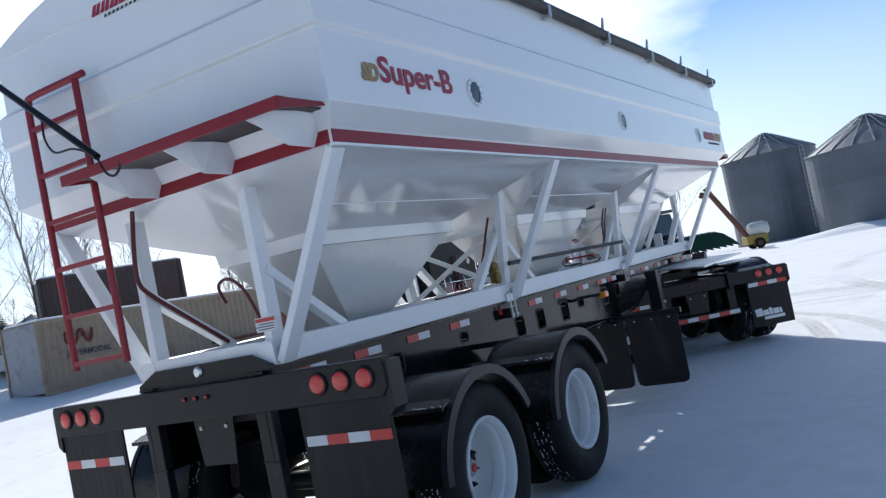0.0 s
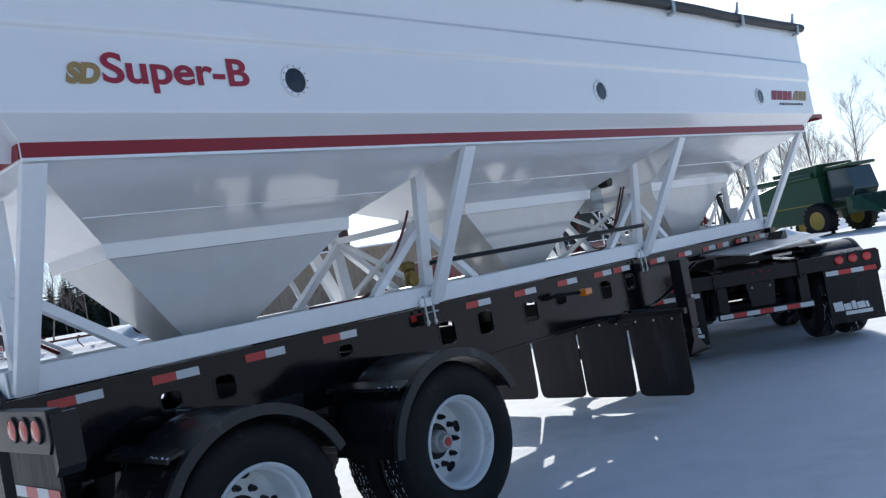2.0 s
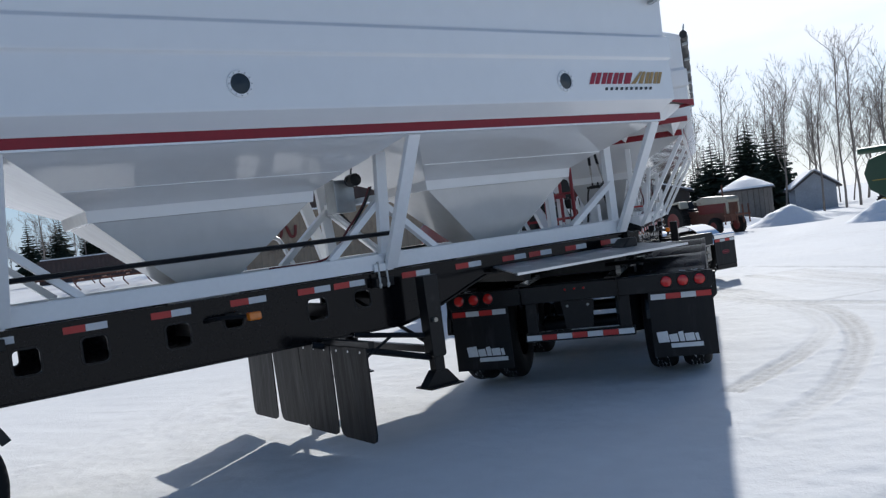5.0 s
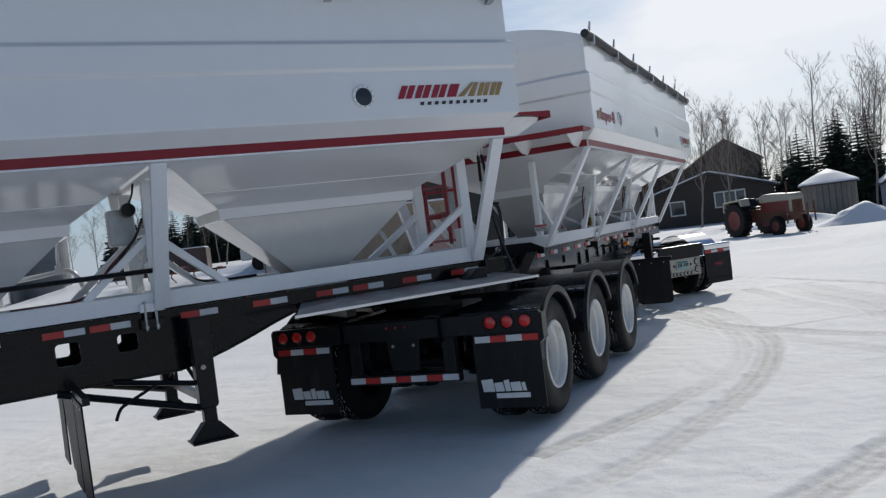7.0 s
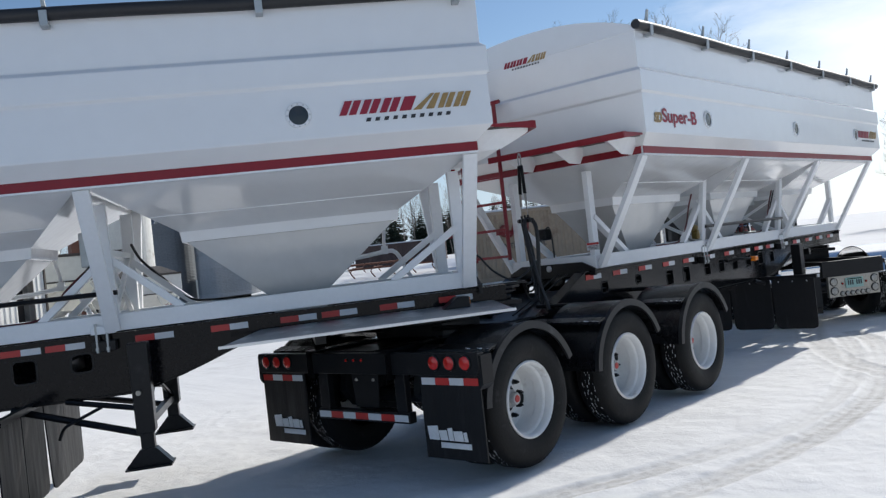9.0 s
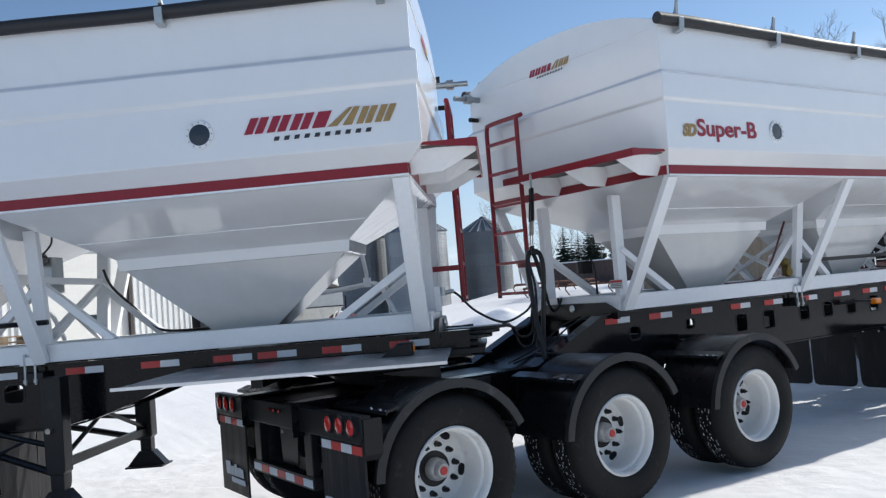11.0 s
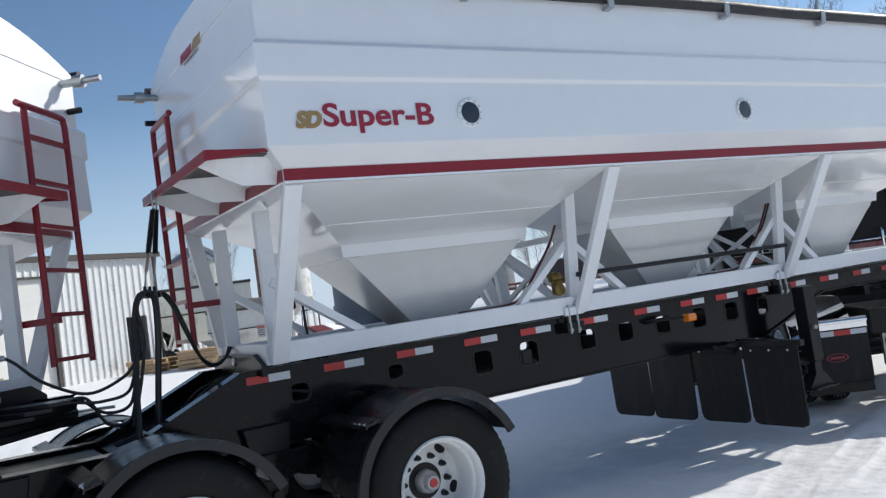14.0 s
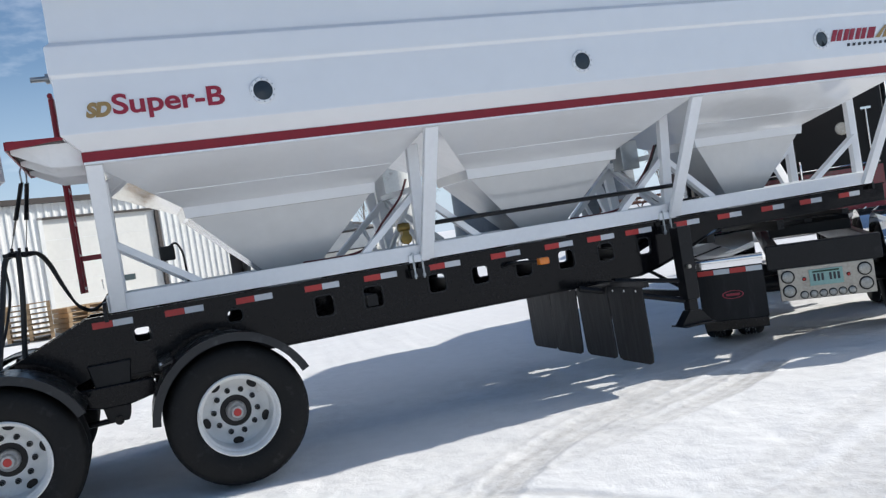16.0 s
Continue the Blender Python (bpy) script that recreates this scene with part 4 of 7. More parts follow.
def frame_beam(T, s, L, slots, neck):
    """One side beam as a web plate with slot openings, and its flanges."""
    y0, y1 = s * (FRAME_Y - 0.0), s * (FRAME_Y + 0.010)
    # cut the web into columns between slot edges
    x_start, x_end, taper = neck
    xs = sorted({x_start, x_end, taper} | {e for x, w, z0, z1 in slots for e in (x - w, x + w)})
    bm = B()
    def bottom(x):
        if x <= taper:
            return FRAME_BOT
        k = min(1.0, (x - taper) / 0.95) ** 1.3
        return FRAME_BOT + (1.20 - FRAME_BOT) * k
    cols = []
    for xa, xb in zip(xs, xs[1:]):
        steps = 1 if xb <= taper else 12
        for j in range(steps):
            cols.append((xa + (xb - xa) * j / steps, xa + (xb - xa) * (j + 1) / steps))
    for xa, xb in cols:
        mid = (xa + xb) / 2
        hole = [(z0, z1) for x, w, z0, z1 in slots if abs(mid - x) < w]
        spans = [(None, hole[0][0]), (hole[0][1], FRAME_TOP)] if hole else [(None, FRAME_TOP)]
        for z0, z1 in spans:
            pts = [(xa, bottom(xa) if z0 is None else z0), (xb, bottom(xb) if z0 is None else z0), (xb, z1), (xa, z1)]
            prism(bm, pts, "y", min(y0, y1), max(y0, y1))
    bmesh.ops.remove_doubles(bm, verts=bm.verts, dist=1e-5)
    web = part("frame_beam", bm, BLACK, T, "glossy black frame beam with slots")
    # rounded corners and liner of each slot
    for x, w, zc0, zc1 in slots:
        bm = B()
        r = 0.03
        out, inn = [], []
        for cx, cz, a0 in ((x + w - r, zc1 - r, 0), (x - w + r, zc1 - r, 90), (x - w + r, zc0 + r, 180), (x + w - r, zc0 + r, 270)):
            for a in (0, 30, 60, 90):
                inn.append((cx + r * math.cos(radians(a0 + a)), cz + r * math.sin(radians(a0 + a))))
                out.append((cx + (r + 0.014) * math.cos(radians(a0 + a)), cz + (r + 0.014) * math.sin(radians(a0 + a))))
        ya, yb = s * (FRAME_Y - 0.012), s * (FRAME_Y + 0.013)
        vs = [[bm.verts.new((a, y, b)) for a, b in ring_] for ring_, y in ((inn, ya), (inn, yb), (out, yb), (out, ya))]
        loft(bm, vs + [vs[0]], cap=False)
        part("slot_liner", bm, BLACK_FLAT, web)
    bm = B()
    box(bm, (x_start, min(s * (FRAME_Y - 0.08), s * (FRAME_Y + 0.035)), FRAME_TOP), (x_end, max(s * (FRAME_Y - 0.08), s * (FRAME_Y + 0.035)), FRAME_TOP + 0.012))
    part("top_flange", bm, BLACK, web)
    bm = B()
    pts = [(x_start, FRAME_BOT), (taper, FRAME_BOT)] + [(taper + (x_end - taper) * j / 16, bottom(taper + (x_end - taper) * j / 16)) for j in range(1, 17)]
    rows = [[bm.verts.new((x, y, z)) for y, z in ((s * (FRAME_Y - 0.08), z), (s * (FRAME_Y + 0.035), z), (s * (FRAME_Y + 0.035), z - 0.014), (s * (FRAME_Y - 0.08), z - 0.014))] for x, z in pts]
    loft(bm, rows)
    part("bottom_flange", bm, BLACK, web)


def suspension(T, x0, x1, z):
    """Hanger between two axles with an equaliser beam and springs, on both rails."""
    xm = (x0 + x1) / 2 - 0.05
    for s in (-1, 1):
        y0, y1 = s * 0.49 - 0.05, s * 0.49 + 0.05
        bm = B()
        prism(bm, [(xm - 0.17, 1.02), (xm + 0.15, 1.02), (xm + 0.09, z + 0.08), (xm + 0.07, z + 0.03), (xm - 0.07, z + 0.03), (xm - 0.09, z + 0.08)], "y", y0, y1)
        hang = part("spring_hanger", bm, BLACK_FLAT, T, bevel=0.008)
        bm = B()
        prism(bm, [(xm - 0.34, z + 0.20), (xm - 0.30, z + 0.32), (xm + 0.28, z + 0.32), (xm + 0.32, z + 0.20), (xm + 0.10, z + 0.15), (xm - 0.10, z + 0.15)], "y", s * 0.49 - 0.085, s * 0.49 + 0.085)
        part("equaliser", bm, BLACK, hang, bevel=0.01)
        for k, (a, b) in enumerate(((x0 + 0.05, xm - 0.28), (xm + 0.26, x1 - 0.05))):
            for q in range(3):
                bm = B()
                e = 0.03 * q
                beam(bm, (a + e, s * 0.49, z + 0.10 + 0.026 * q), (b - e, s * 0.49, z + 0.225 + 0.026 * q if k == 0 else z + 0.10 + 0.026 * q), 0.075, 0.022) if k == 0 else beam(bm, (a + e, s * 0.49, z + 0.225 + 0.026 * q), (b - e, s * 0.49, z + 0.10 + 0.026 * q), 0.075, 0.022)
                part("leaf_spring", bm, BLACK_FLAT, hang)
        bm = B()
        tube(bm, [(xm, s * 0.42, z + 0.045), (xm, s * 0.58, z + 0.045)], 0.035, 12)
        part("hanger_pin", bm, BLACK, hang, smooth=True)
        bm = B()
        tube(bm, [(x0 + 0.10, s * 0.49, z + 0.02), (xm - 0.02, s * 0.49, z + 0.045)], 0.022, 10)
        part("torque_rod", bm, BLACK, hang, smooth=True)


def axle_group(T, hubs, z):
    for a, b in zip(hubs, hubs[1:]):
        suspension(T, a, b, z)
    for x in hubs:
        bm = B()
        tube(bm, [(x, -1.0, z), (x, 1.0, z)], 0.065, 12)
        ax = part("axle", bm, BLACK_FLAT, T, smooth=True)
        for s in (-1, 1):
            bm = B()
            tube(bm, [(x, s * 0.52, z - 0.12), (x, s * 0.52, z + 0.30)], 0.13, 16)
            part("air_spring", bm, RUBBER, ax, smooth=True)
            bm = B()
            prism(bm, [(x - 0.42, z + 0.10), (x - 0.36, z + 0.42), (x - 0.22, z + 0.42), (x - 0.28, z + 0.06), (x + 0.30, z - 0.10), (x + 0.30, z - 0.20), (x - 0.30, z - 0.04)], "y", s * 0.44 - 0.04, s * 0.44 + 0.04)
            part("trailing_arm", bm, BLACK_FLAT, ax, bevel=0.006)
        for right in (True, False):
            put_wheel(T, x, (-0.965 if right else 0.935), z, right)
            fender(T, x, z, right)


def rear_bumper(T, x, z_top, z_bot, tape_rows, w=1.31, dy=0.0, bar=0.68):
    before = set(T.children)
    bm = B()
    prism(bm, [(-w, z_top), (w, z_top), (w + 0.005, z_bot + 0.05), (w - 0.03, z_bot), (-w + 0.03, z_bot), (-w - 0.005, z_bot + 0.05)], "x", x, x + 0.07)
    bum = part("bumper", bm, BLACK_FLAT, T, "black steel rear crossbeam", bevel=0.006)
    zm = (z_top + z_bot) / 2 + 0.01
    for s in (-1, 1):
        for k in range(3):
            lamp_round(bum, x, s * (w - 0.12 - 0.15 * k), zm, LENS_RED)
        bm = B()
        prism(bm, [(s * (w - 0.02), z_top - 0.02), (s * (w + 0.02), z_top - 0.02), (s * (w + 0.02), z_bot - 0.06), (s * (w - 0.02), z_bot - 0.10)], "x", x + 0.01, x + 0.13)
        part("bumper_end", bm, BLACK_FLAT, bum)
    for k in range(3):
        lamp_round(bum, x, -0.09 + 0.09 * k, zm + 0.02, LENS_RED, 0.012)
    for s in (-1, 1):
        bm = B()
        box(bm, (x + 0.02, min(s * (w - 0.02), s * (w - 0.60)), 0.22), (x + 0.034, max(s * (w - 0.02), s * (w - 0.60)), z_bot))
        fl = part("mud_flap", bm, FLAP, T, "black rubber mud flap with reflective tape")
        tape(fl, (x + 0.018, s * (w - 0.03), tape_rows), (x + 0.018, s * (w - 0.58), tape_rows), 0.052, "y", 4, (-1, 0, 0), start_red=True)
    for s in (-1, 1):
        bm = B()
        beam(bm, (x + 0.06, s * 0.45, z_bot), (x + 0.06, s * 0.45, 0.48), 0.11, 0.06, (1, 0, 0))
        part("guard_post", bm, BLACK_FLAT, bum, bevel=0.005)
    bm = B()
    box(bm, (x + 0.02, -bar, 0.455), (x + 0.10, bar, 0.54))
    gb = part("underride_bar", bm, BLACK_FLAT, T, "black bar with red and silver tape", bevel=0.006)
    tape(gb, (x + 0.018, -bar + 0.01, 0.497), (x + 0.018, bar - 0.01, 0.497), 0.052, "y", 7, (-1, 0, 0), start_red=False)
    bm = B()
    prism(bm, [(-0.16, z_bot - 0.01), (0.16, z_bot - 0.01), (0.13, z_bot - 0.28), (-0.13, z_bot - 0.28)], "x", x + 0.09, x + 0.10)
    part("plate_holder", bm, BLACK_FLAT, bum)
    for y in (-0.10, 0.10):
        bm = B()
        lathe(bm, [(0, x + 0.078), (0.012, x + 0.08), (0.014, x + 0.09)], 10, (0, y, z_bot - 0.06), "x")
        part("plate_lamp", bm, LENS_CLEAR, bum)
    for ob in set(T.children) - before:
        ob.location.y += dy
    return bum


def flap_print(T, bum_x, y, z):
    """White print on a mud flap: plain shapes for the maker's name."""
    bm = B()
    box(bm, (bum_x + 0.012, y - 0.20, z - 0.055), (bum_x + 0.0165, y + 0.09, z - 0.015))
    hold = part("flap_print", bm, DECAL_WHITE, T, "white maker's mark print")
    for i, (a, w, h) in enumerate(((-0.20, 0.10, 0.105), (-0.09, 0.075, 0.075), (-0.005, 0.045, 0.095), (0.05, 0.085, 0.075), (0.145, 0.03, 0.07))):
        bm = B()
        prism(bm, [(y - a, z), (y - a - w, z), (y - a - w + 0.012, z + h), (y - a + 0.012, z + h * 0.93)], "x", bum_x + 0.012, bum_x + 0.0165)
        part("print_shape", bm, DECAL_WHITE, hold)


def landing_gear(T, x, z_foot):
    for s in (-1, 1):
        y = s * 0.76
        bm = B()
        prism(bm, [(x - 0.075, 1.30), (x + 0.075, 1.30), (x + 0.070, 0.62), (x + 0.055, 0.60), (x - 0.055, 0.60), (x - 0.070, 0.62)], "y", y - 0.065, y + 0.065)
        leg = part("landing_leg", bm, BLACK_FLAT, T, "black landing gear leg", bevel=0.008)
        bm = B()
        box(bm, (x - 0.050, y - 0.045, z_foot + 0.10), (x + 0.050, y + 0.045, 0.61))
        part("inner_leg", bm, BLACK_FLAT, leg, bevel=0.006)
        bm = B()
        prism(bm, [(x - 0.06, z_foot + 0.14), (x + 0.06, z_foot + 0.14), (x + 0.17, z_foot + 0.015), (x + 0.17, z_foot), (x - 0.17, z_foot), (x - 0.17, z_foot + 0.015)], "y", y - 0.055, y + 0.055)
        box(bm, (x - 0.17, y - 0.12, z_foot), (x + 0.17, y + 0.12, z_foot + 0.014))
        part("foot", bm, BLACK_FLAT, leg)
        # long brace from the frame to the lower leg, short one above it
        bm = B()
        tube(bm, [(x - 1.02, s * 0.50, 0.875), (x - 0.05, s * 0.74, 0.60)], 0.028, 8)
        part("gear_brace", bm, BLACK_FLAT, leg, smooth=True)
        bm = B()
        tube(bm, [(x - 0.62, s * 0.50, 0.885), (x - 0.05, s * 0.72, 0.79)], 0.022, 8)
        part("gear_brace", bm, BLACK_FLAT, leg, smooth=True)
        bm = B()
        tube(bm, [(x - 0.02, y + s * 0.06, 0.92), (x - 0.02, y + s * 0.10, 0.92)], 0.020, 10)
        part("gear_shaft", bm, ALU_DULL, leg, smooth=True)
    bm = B()
    beam(bm, (x, -0.70, 0.66), (x, 0.70, 0.66), 0.05, 0.06)
    part("gear_cross_tube", bm, BLACK_FLAT, T)
    for q in (-1, 1):
        bm = B()
        tube(bm, [(x, q * 0.70, 0.70), (x - 0.03, -q * 0.45, 1.10)], 0.018, 8)
        part("gear_cross_brace", bm, BLACK_FLAT, T, smooth=True)
    # crank handle stowed under the frame
    bm = B()
    tube(bm, smooth_path([(x - 0.30, -0.60, 0.84), (x - 0.55, -0.66, 0.74), (x - 0.62, -0.66, 0.70), (x - 0.66, -0.66, 0.62)], 4), 0.013, 8)
    part("gear_crank", bm, BLACK_FLAT, T, smooth=True)


def local(o, ang, u, v, z=0.0, pitch=0.0):
    """Pose of a trailer whose right rear stripe corner is at o, heading ang degrees from +x."""
    a = radians(ang)
    x = o[0] + u * math.cos(a) + v * math.sin(a)
    y = o[1] + u * math.sin(a) - v * math.cos(a)
    return pose(x, y, z, 0, -pitch, ang)


REAR_O, REAR_A = (-0.435, 4.363), 59.8
LEAD_O, LEAD_A = (3.966, 14.485), 97.3
REAR_L, LEAD_L = 9.02, 7.75
REAR_LEGS = (0.0, 3.03, 6.065, 9.02)
LEAD_LEGS = (0.0, 2.60, 5.19, 7.75)


def side_face(x0, z0, y=-1.306):
    return lambda a, b, k: (x0 + a, y - k, z0 + b)


def finish_trailer(T, L, legs, z_axle, hubs, flap_x, gear_x, z_foot, amber_x):
    axle_group(T, hubs, z_axle)
    # prints on the right side and the rear wall
    decal_bars(T, 1.00, 0.106, (DECAL_RED, DECAL_GOLD), side_face(legs[3] - 1.06, 2.812))
    decal_bars(T, 0.55, 0.062, (DECAL_RED, DECAL_GOLD), lambda a, b, k: (-0.098 - k, 0.30 - a, 3.62 + b))
    decal_bars(T, 0.55, 0.062, (DECAL_RED, DECAL_GOLD), lambda a, b, k: (L + 0.098 + k, -0.30 + a, 3.62 + b))
    size, base = SUPER_SIZE[T.name]
    words("model_print", "Super-B", size, DECAL_RED, T, pose(SUPER_X[T.name], -1.309, base, 90, 0, 0) @ Matrix.Diagonal((1.24, 1.0, 1.0, 1.0)), 0.0042)
    tagged(T.children[-1], "dark red lettering")
    words("model_print", "SD", 0.128, DECAL_GOLD, T, pose(SUPER_X[T.name] - 0.172, -1.309, base - 0.004, 90, 0, 0) @ Matrix.Diagonal((1.0, 1.0, 1.0, 1.0)), 0.008, 0.25)
    tagged(T.children[-1], "gold slanted lettering")
    # amber lamp on an arm
    bm = B()
    tube(bm, smooth_path([(amber_x - 0.30, -FRAME_Y - 0.01, 1.21), (amber_x - 0.22, -0.60, 1.225), (amber_x, -0.69, 1.21)], 4), 0.016, 8)
    arm = part("lamp_arm", bm, BLACK_FLAT, T, smooth=True)
    bm = B()
    box(bm, (amber_x - 0.05, -0.745, 1.175), (amber_x + 0.05, -0.665, 1.240))
    part("side_lamp", bm, LENS_AMBER, arm, "amber side marker lamp", bevel=0.015)
    mudflap_row(T, flap_x, -1.235, 1.15, 4, 0.86, 0.125 if T is REAR else 0.17)
    landing_gear(T, gear_x, z_foot)
    # gate drive shaft between the middle legs, with a yellow brass joint
    bm = B()
    tube(bm, [(legs[1] + 0.02, -RAIL_Y + 0.0, 1.70), (legs[2] + 0.06, -RAIL_Y + 0.0, 1.70)], 0.020, 8)
    sh = part("drive_shaft", bm, BLACK_FLAT, T, smooth=True)
    bm = B()
    xk = legs[1] - 0.14
    lathe(bm, [(0, -0.06), (0.035, -0.05), (0.045, 0), (0.035, 0.05), (0, 0.06)], 14, (xk, -RAIL_Y + 0.08, 1.70), "x")
    box(bm, (xk - 0.03, -RAIL_Y + 0.03, 1.56), (xk + 0.03, -RAIL_Y + 0.10, 1.67))
    lathe(bm, [(0, -0.03), (0.05, -0.02), (0.05, 0.02), (0, 0.03)], 12, (xk, -RAIL_Y + 0.05, 1.60), "y")
    part("ball_valve", bm, BRASS, sh, "yellow brass ball valve", smooth=True)
    # hydraulic hoses along the braces
    for x, mat, r, side in ((legs[1], HOSE_RED, 0.010, -1), (legs[2], HOSE, 0.012, 1), (legs[2], HOSE_RED, 0.010, -1), (legs[2], HOSE, 0.009, -1)):
        bm = B()
        q = random.uniform(-0.04, 0.04)
        tube(bm, smooth_path([(x + side * 0.04, 0.46 * side + q, 2.12), (x + side * 0.12, 0.44 * side + q, 1.96), (x + side * (0.30 + q), 0.46 * side, 1.76), (x + side * 0.46, 0.45 * side, 1.60 + q * 0.3), (x + side * 0.62, 0.44 * side, 1.54), (x + side * 1.05, 0.40 * side, 1.535)], 6), r, 8)
        part("hose", bm, mat, T, smooth=True)
    # electrical box and work lamp between the hoppers
    bm = B()
    box(bm, (legs[2] - 0.26, -0.20, 1.93), (legs[2] - 0.06, -0.02, 2.22))
    part("control_box", bm, GALV, T, "grey control box", bevel=0.01)
    for y in (0.30, -0.06):
        bm = B()
        tube(bm, [(0.4, y, 1.44), (L - 0.4, y, 1.44)], 0.022, 8)
        part("air_pipe", bm, BLACK_FLAT, T, smooth=True)
    for x in legs[1:3]:
        if T is LEAD or x == legs[1]:
            continue
        bm = B()
        lathe(bm, [(0, -0.06), (0.055, -0.055), (0.06, 0.0), (0.055, 0.055), (0, 0.06)], 16, (x - 0.12, -0.30, 2.20), "y")
        sn = part("level_sensor", bm, PLASTIC, T, "round black level sensor", smooth=True)
        bm = B()
        tube(bm, smooth_path([(x - 0.12, -0.26, 2.22), (x - 0.06, -0.20, 2.32), (x - 0.04, -0.22, 2.42)], 5), 0.008, 6)
        part("sensor_cable", bm, HOSE, sn, smooth=True)
    for x in legs[1:3]:
        bm = B()
        beam(bm, (x, -RAIL_Y + 0.06, 2.02), (x, RAIL_Y - 0.06, 2.02), 0.05, 0.05)
        part("cross_tie", bm, WHITE_STEEL, T)
        for q in (-1, 1):
            bm = B()
            beam(bm, (x + 0.01 * q, -q * (RAIL_Y - 0.08), 1.52), (x + 0.01 * q, q * (RAIL_Y - 0.08), 2.00), 0.035, 0.035)
            part("cross_brace", bm, WHITE_STEEL, T)


SUPER_SIZE = {"rear_trailer": (0.205, 2.805), "lead_trailer": (0.192, 2.772)}
SUPER_X = {"rear_trailer": 0.38, "lead_trailer": 0.24}
REAR = build_trailer("rear_trailer", local(REAR_O, REAR_A, 0, -HALF, -0.085, 0.55), "white three-hopper grain trailer on a black tandem frame, rear of two", REAR_L, REAR_LEGS,
                     ((0.856, 0.062, 1.130, 1.232), (1.215, 0.068, 1.110, 1.248), (2.165, 0.060, 1.170, 1.248), (3.163, 0.085, 1.060, 1.232), (3.61, 0.085, 1.060, 1.240), (4.20, 0.088, 1.055, 1.228), (4.64, 0.075, 1.130, 1.228), (5.36, 0.085, 1.070, 1.240), (5.79, 0.075, 1.105, 1.240)),
                     [(x, 0.30) for x in (0.326, 0.909, 1.527, 2.133, 2.957, 3.561, 4.165, 4.775, 5.35, 5.68, 6.36, 6.95, 7.51, 7.85, 8.34, 8.85)],
                     (0.495, 0.514, 0.542), ((0.65, 0.59, -0.16), (0.66, 0.58, 0.0), (0.58, 0.58, 0.0)), (-0.10, 9.3, 6.15))
LEAD = build_trailer("lead_trailer", local(LEAD_O, LEAD_A, 0, -HALF, 0.0, 0.25), "white three-hopper grain trailer on a black tri-axle frame", LEAD_L, LEAD_LEGS,
                     ((0.199, 0.062, 1.133, 1.243), (0.918, 0.058, 1.155, 1.249), (1.658, 0.078, 1.066, 1.232), (2.09, 0.082, 1.060, 1.237), (2.685, 0.078, 1.092, 1.245), (3.105, 0.078, 1.095, 1.245), (3.541, 0.078, 1.090, 1.240), (3.99, 0.080, 1.085, 1.250), (4.42, 0.080, 1.090, 1.250), (4.853, 0.066, 1.088, 1.235)),
                     [(x, 0.30) for x in (-0.005, 0.535, 1.091, 1.660, 2.179, 2.779, 3.379, 3.933, 4.387, 4.814, 5.383, 5.907, 6.46, 6.97, 7.504)],
                     (0.495, 0.532, 0.545), ((0.665, 0.33, 0.03), (0.56, 0.46, 0.0), (0.49, 0.70, 0.0)), (-0.20, 8.0, 4.75))
finish_trailer(REAR, REAR_L, REAR_LEGS, 0.532, (0.87, 2.36), 5.37, 6.27, 0.345, 4.71)
finish_trailer(LEAD, LEAD_L, LEAD_LEGS, 0.532, (-2.30, -0.79, 0.755), 4.30, 5.08, 0.36, 3.63)

# rear trailer: tail end, catwalks, ladders
rear_bumper(REAR, -0.13, 1.36, 1.165, 0.98)
for T, x, q in ((REAR, 0.0, -1), (REAR, REAR_L, 1), (LEAD, 0.0, -1)):
    platform(T, x + q * 0.10, q, -1.26, 0.36)
    ladder(T, x + q * 0.22, 0.40, 0.87, 3.27, 1.57, q, T is LEAD or q > 0)
# pipe stubs high on the end walls
for T, x, q in ((REAR, REAR_L + 0.10, 1), (LEAD, -0.10, -1)):
    bm = B()
    tube(bm, [(x, 1.12, 3.60), (x + q * 0.14, 1.12, 3.60)], 0.030, 12)
    tube(bm, [(x + q * 0.10, 1.12, 3.60), (x + q * 0.17, 1.12, 3.60)], 0.048, 12)
    tube(bm, [(x + q * 0.17, 1.12, 3.60), (x + q * 0.30, 1.12, 3.60)], 0.026, 12)
    pp = part("fill_coupler", bm, GALV, T, "grey metal pipe coupler", smooth=True)
    bm = B()
    tube(bm, [(x, 1.16, 3.40), (x + q * 0.10, 1.16, 3.40)], 0.024, 10)
    part("pipe_stub", bm, BLACK_FLAT, T, smooth=True)
# rear trailer: gooseneck with deck plates and kingpin
for q in (-1, 1):
    bm = B()
    top = [bm.verts.new(p) for p in ((7.20, q * 0.52, 1.262), (8.15, q * 0.52, 1.262), (9.16, q * 0.52, 1.262), (9.16, q * 1.20, 1.216), (8.10, q * 1.20, 1.222), (6.92, q * 1.20, 1.212))]
    low = [bm.verts.new(v.co - Vector((0, 0, 0.014))) for v in top]
    loft(bm, [low, top])
    part("turn_plate", bm, PLATE, REAR, "snowy checkered metal plate")
    bm = B()
    beam(bm, (6.90, q * 1.21, 1.206), (9.17, q * 1.21, 1.210), 0.022, 0.022)
    part("plate_edge", bm, ALU, REAR, "pale worn plate edge")
bm = B()
box(bm, (7.2, -0.58, 1.21), (9.40, 0.58, 1.245))
part("coupler_plate", bm, BLACK_FLAT, REAR)
bm = B()
box(bm, (9.05, -0.42, 1.240), (9.36, 0.42, 1.298))
part("nose_beam", bm, BLACK_FLAT, REAR, bevel=0.02)
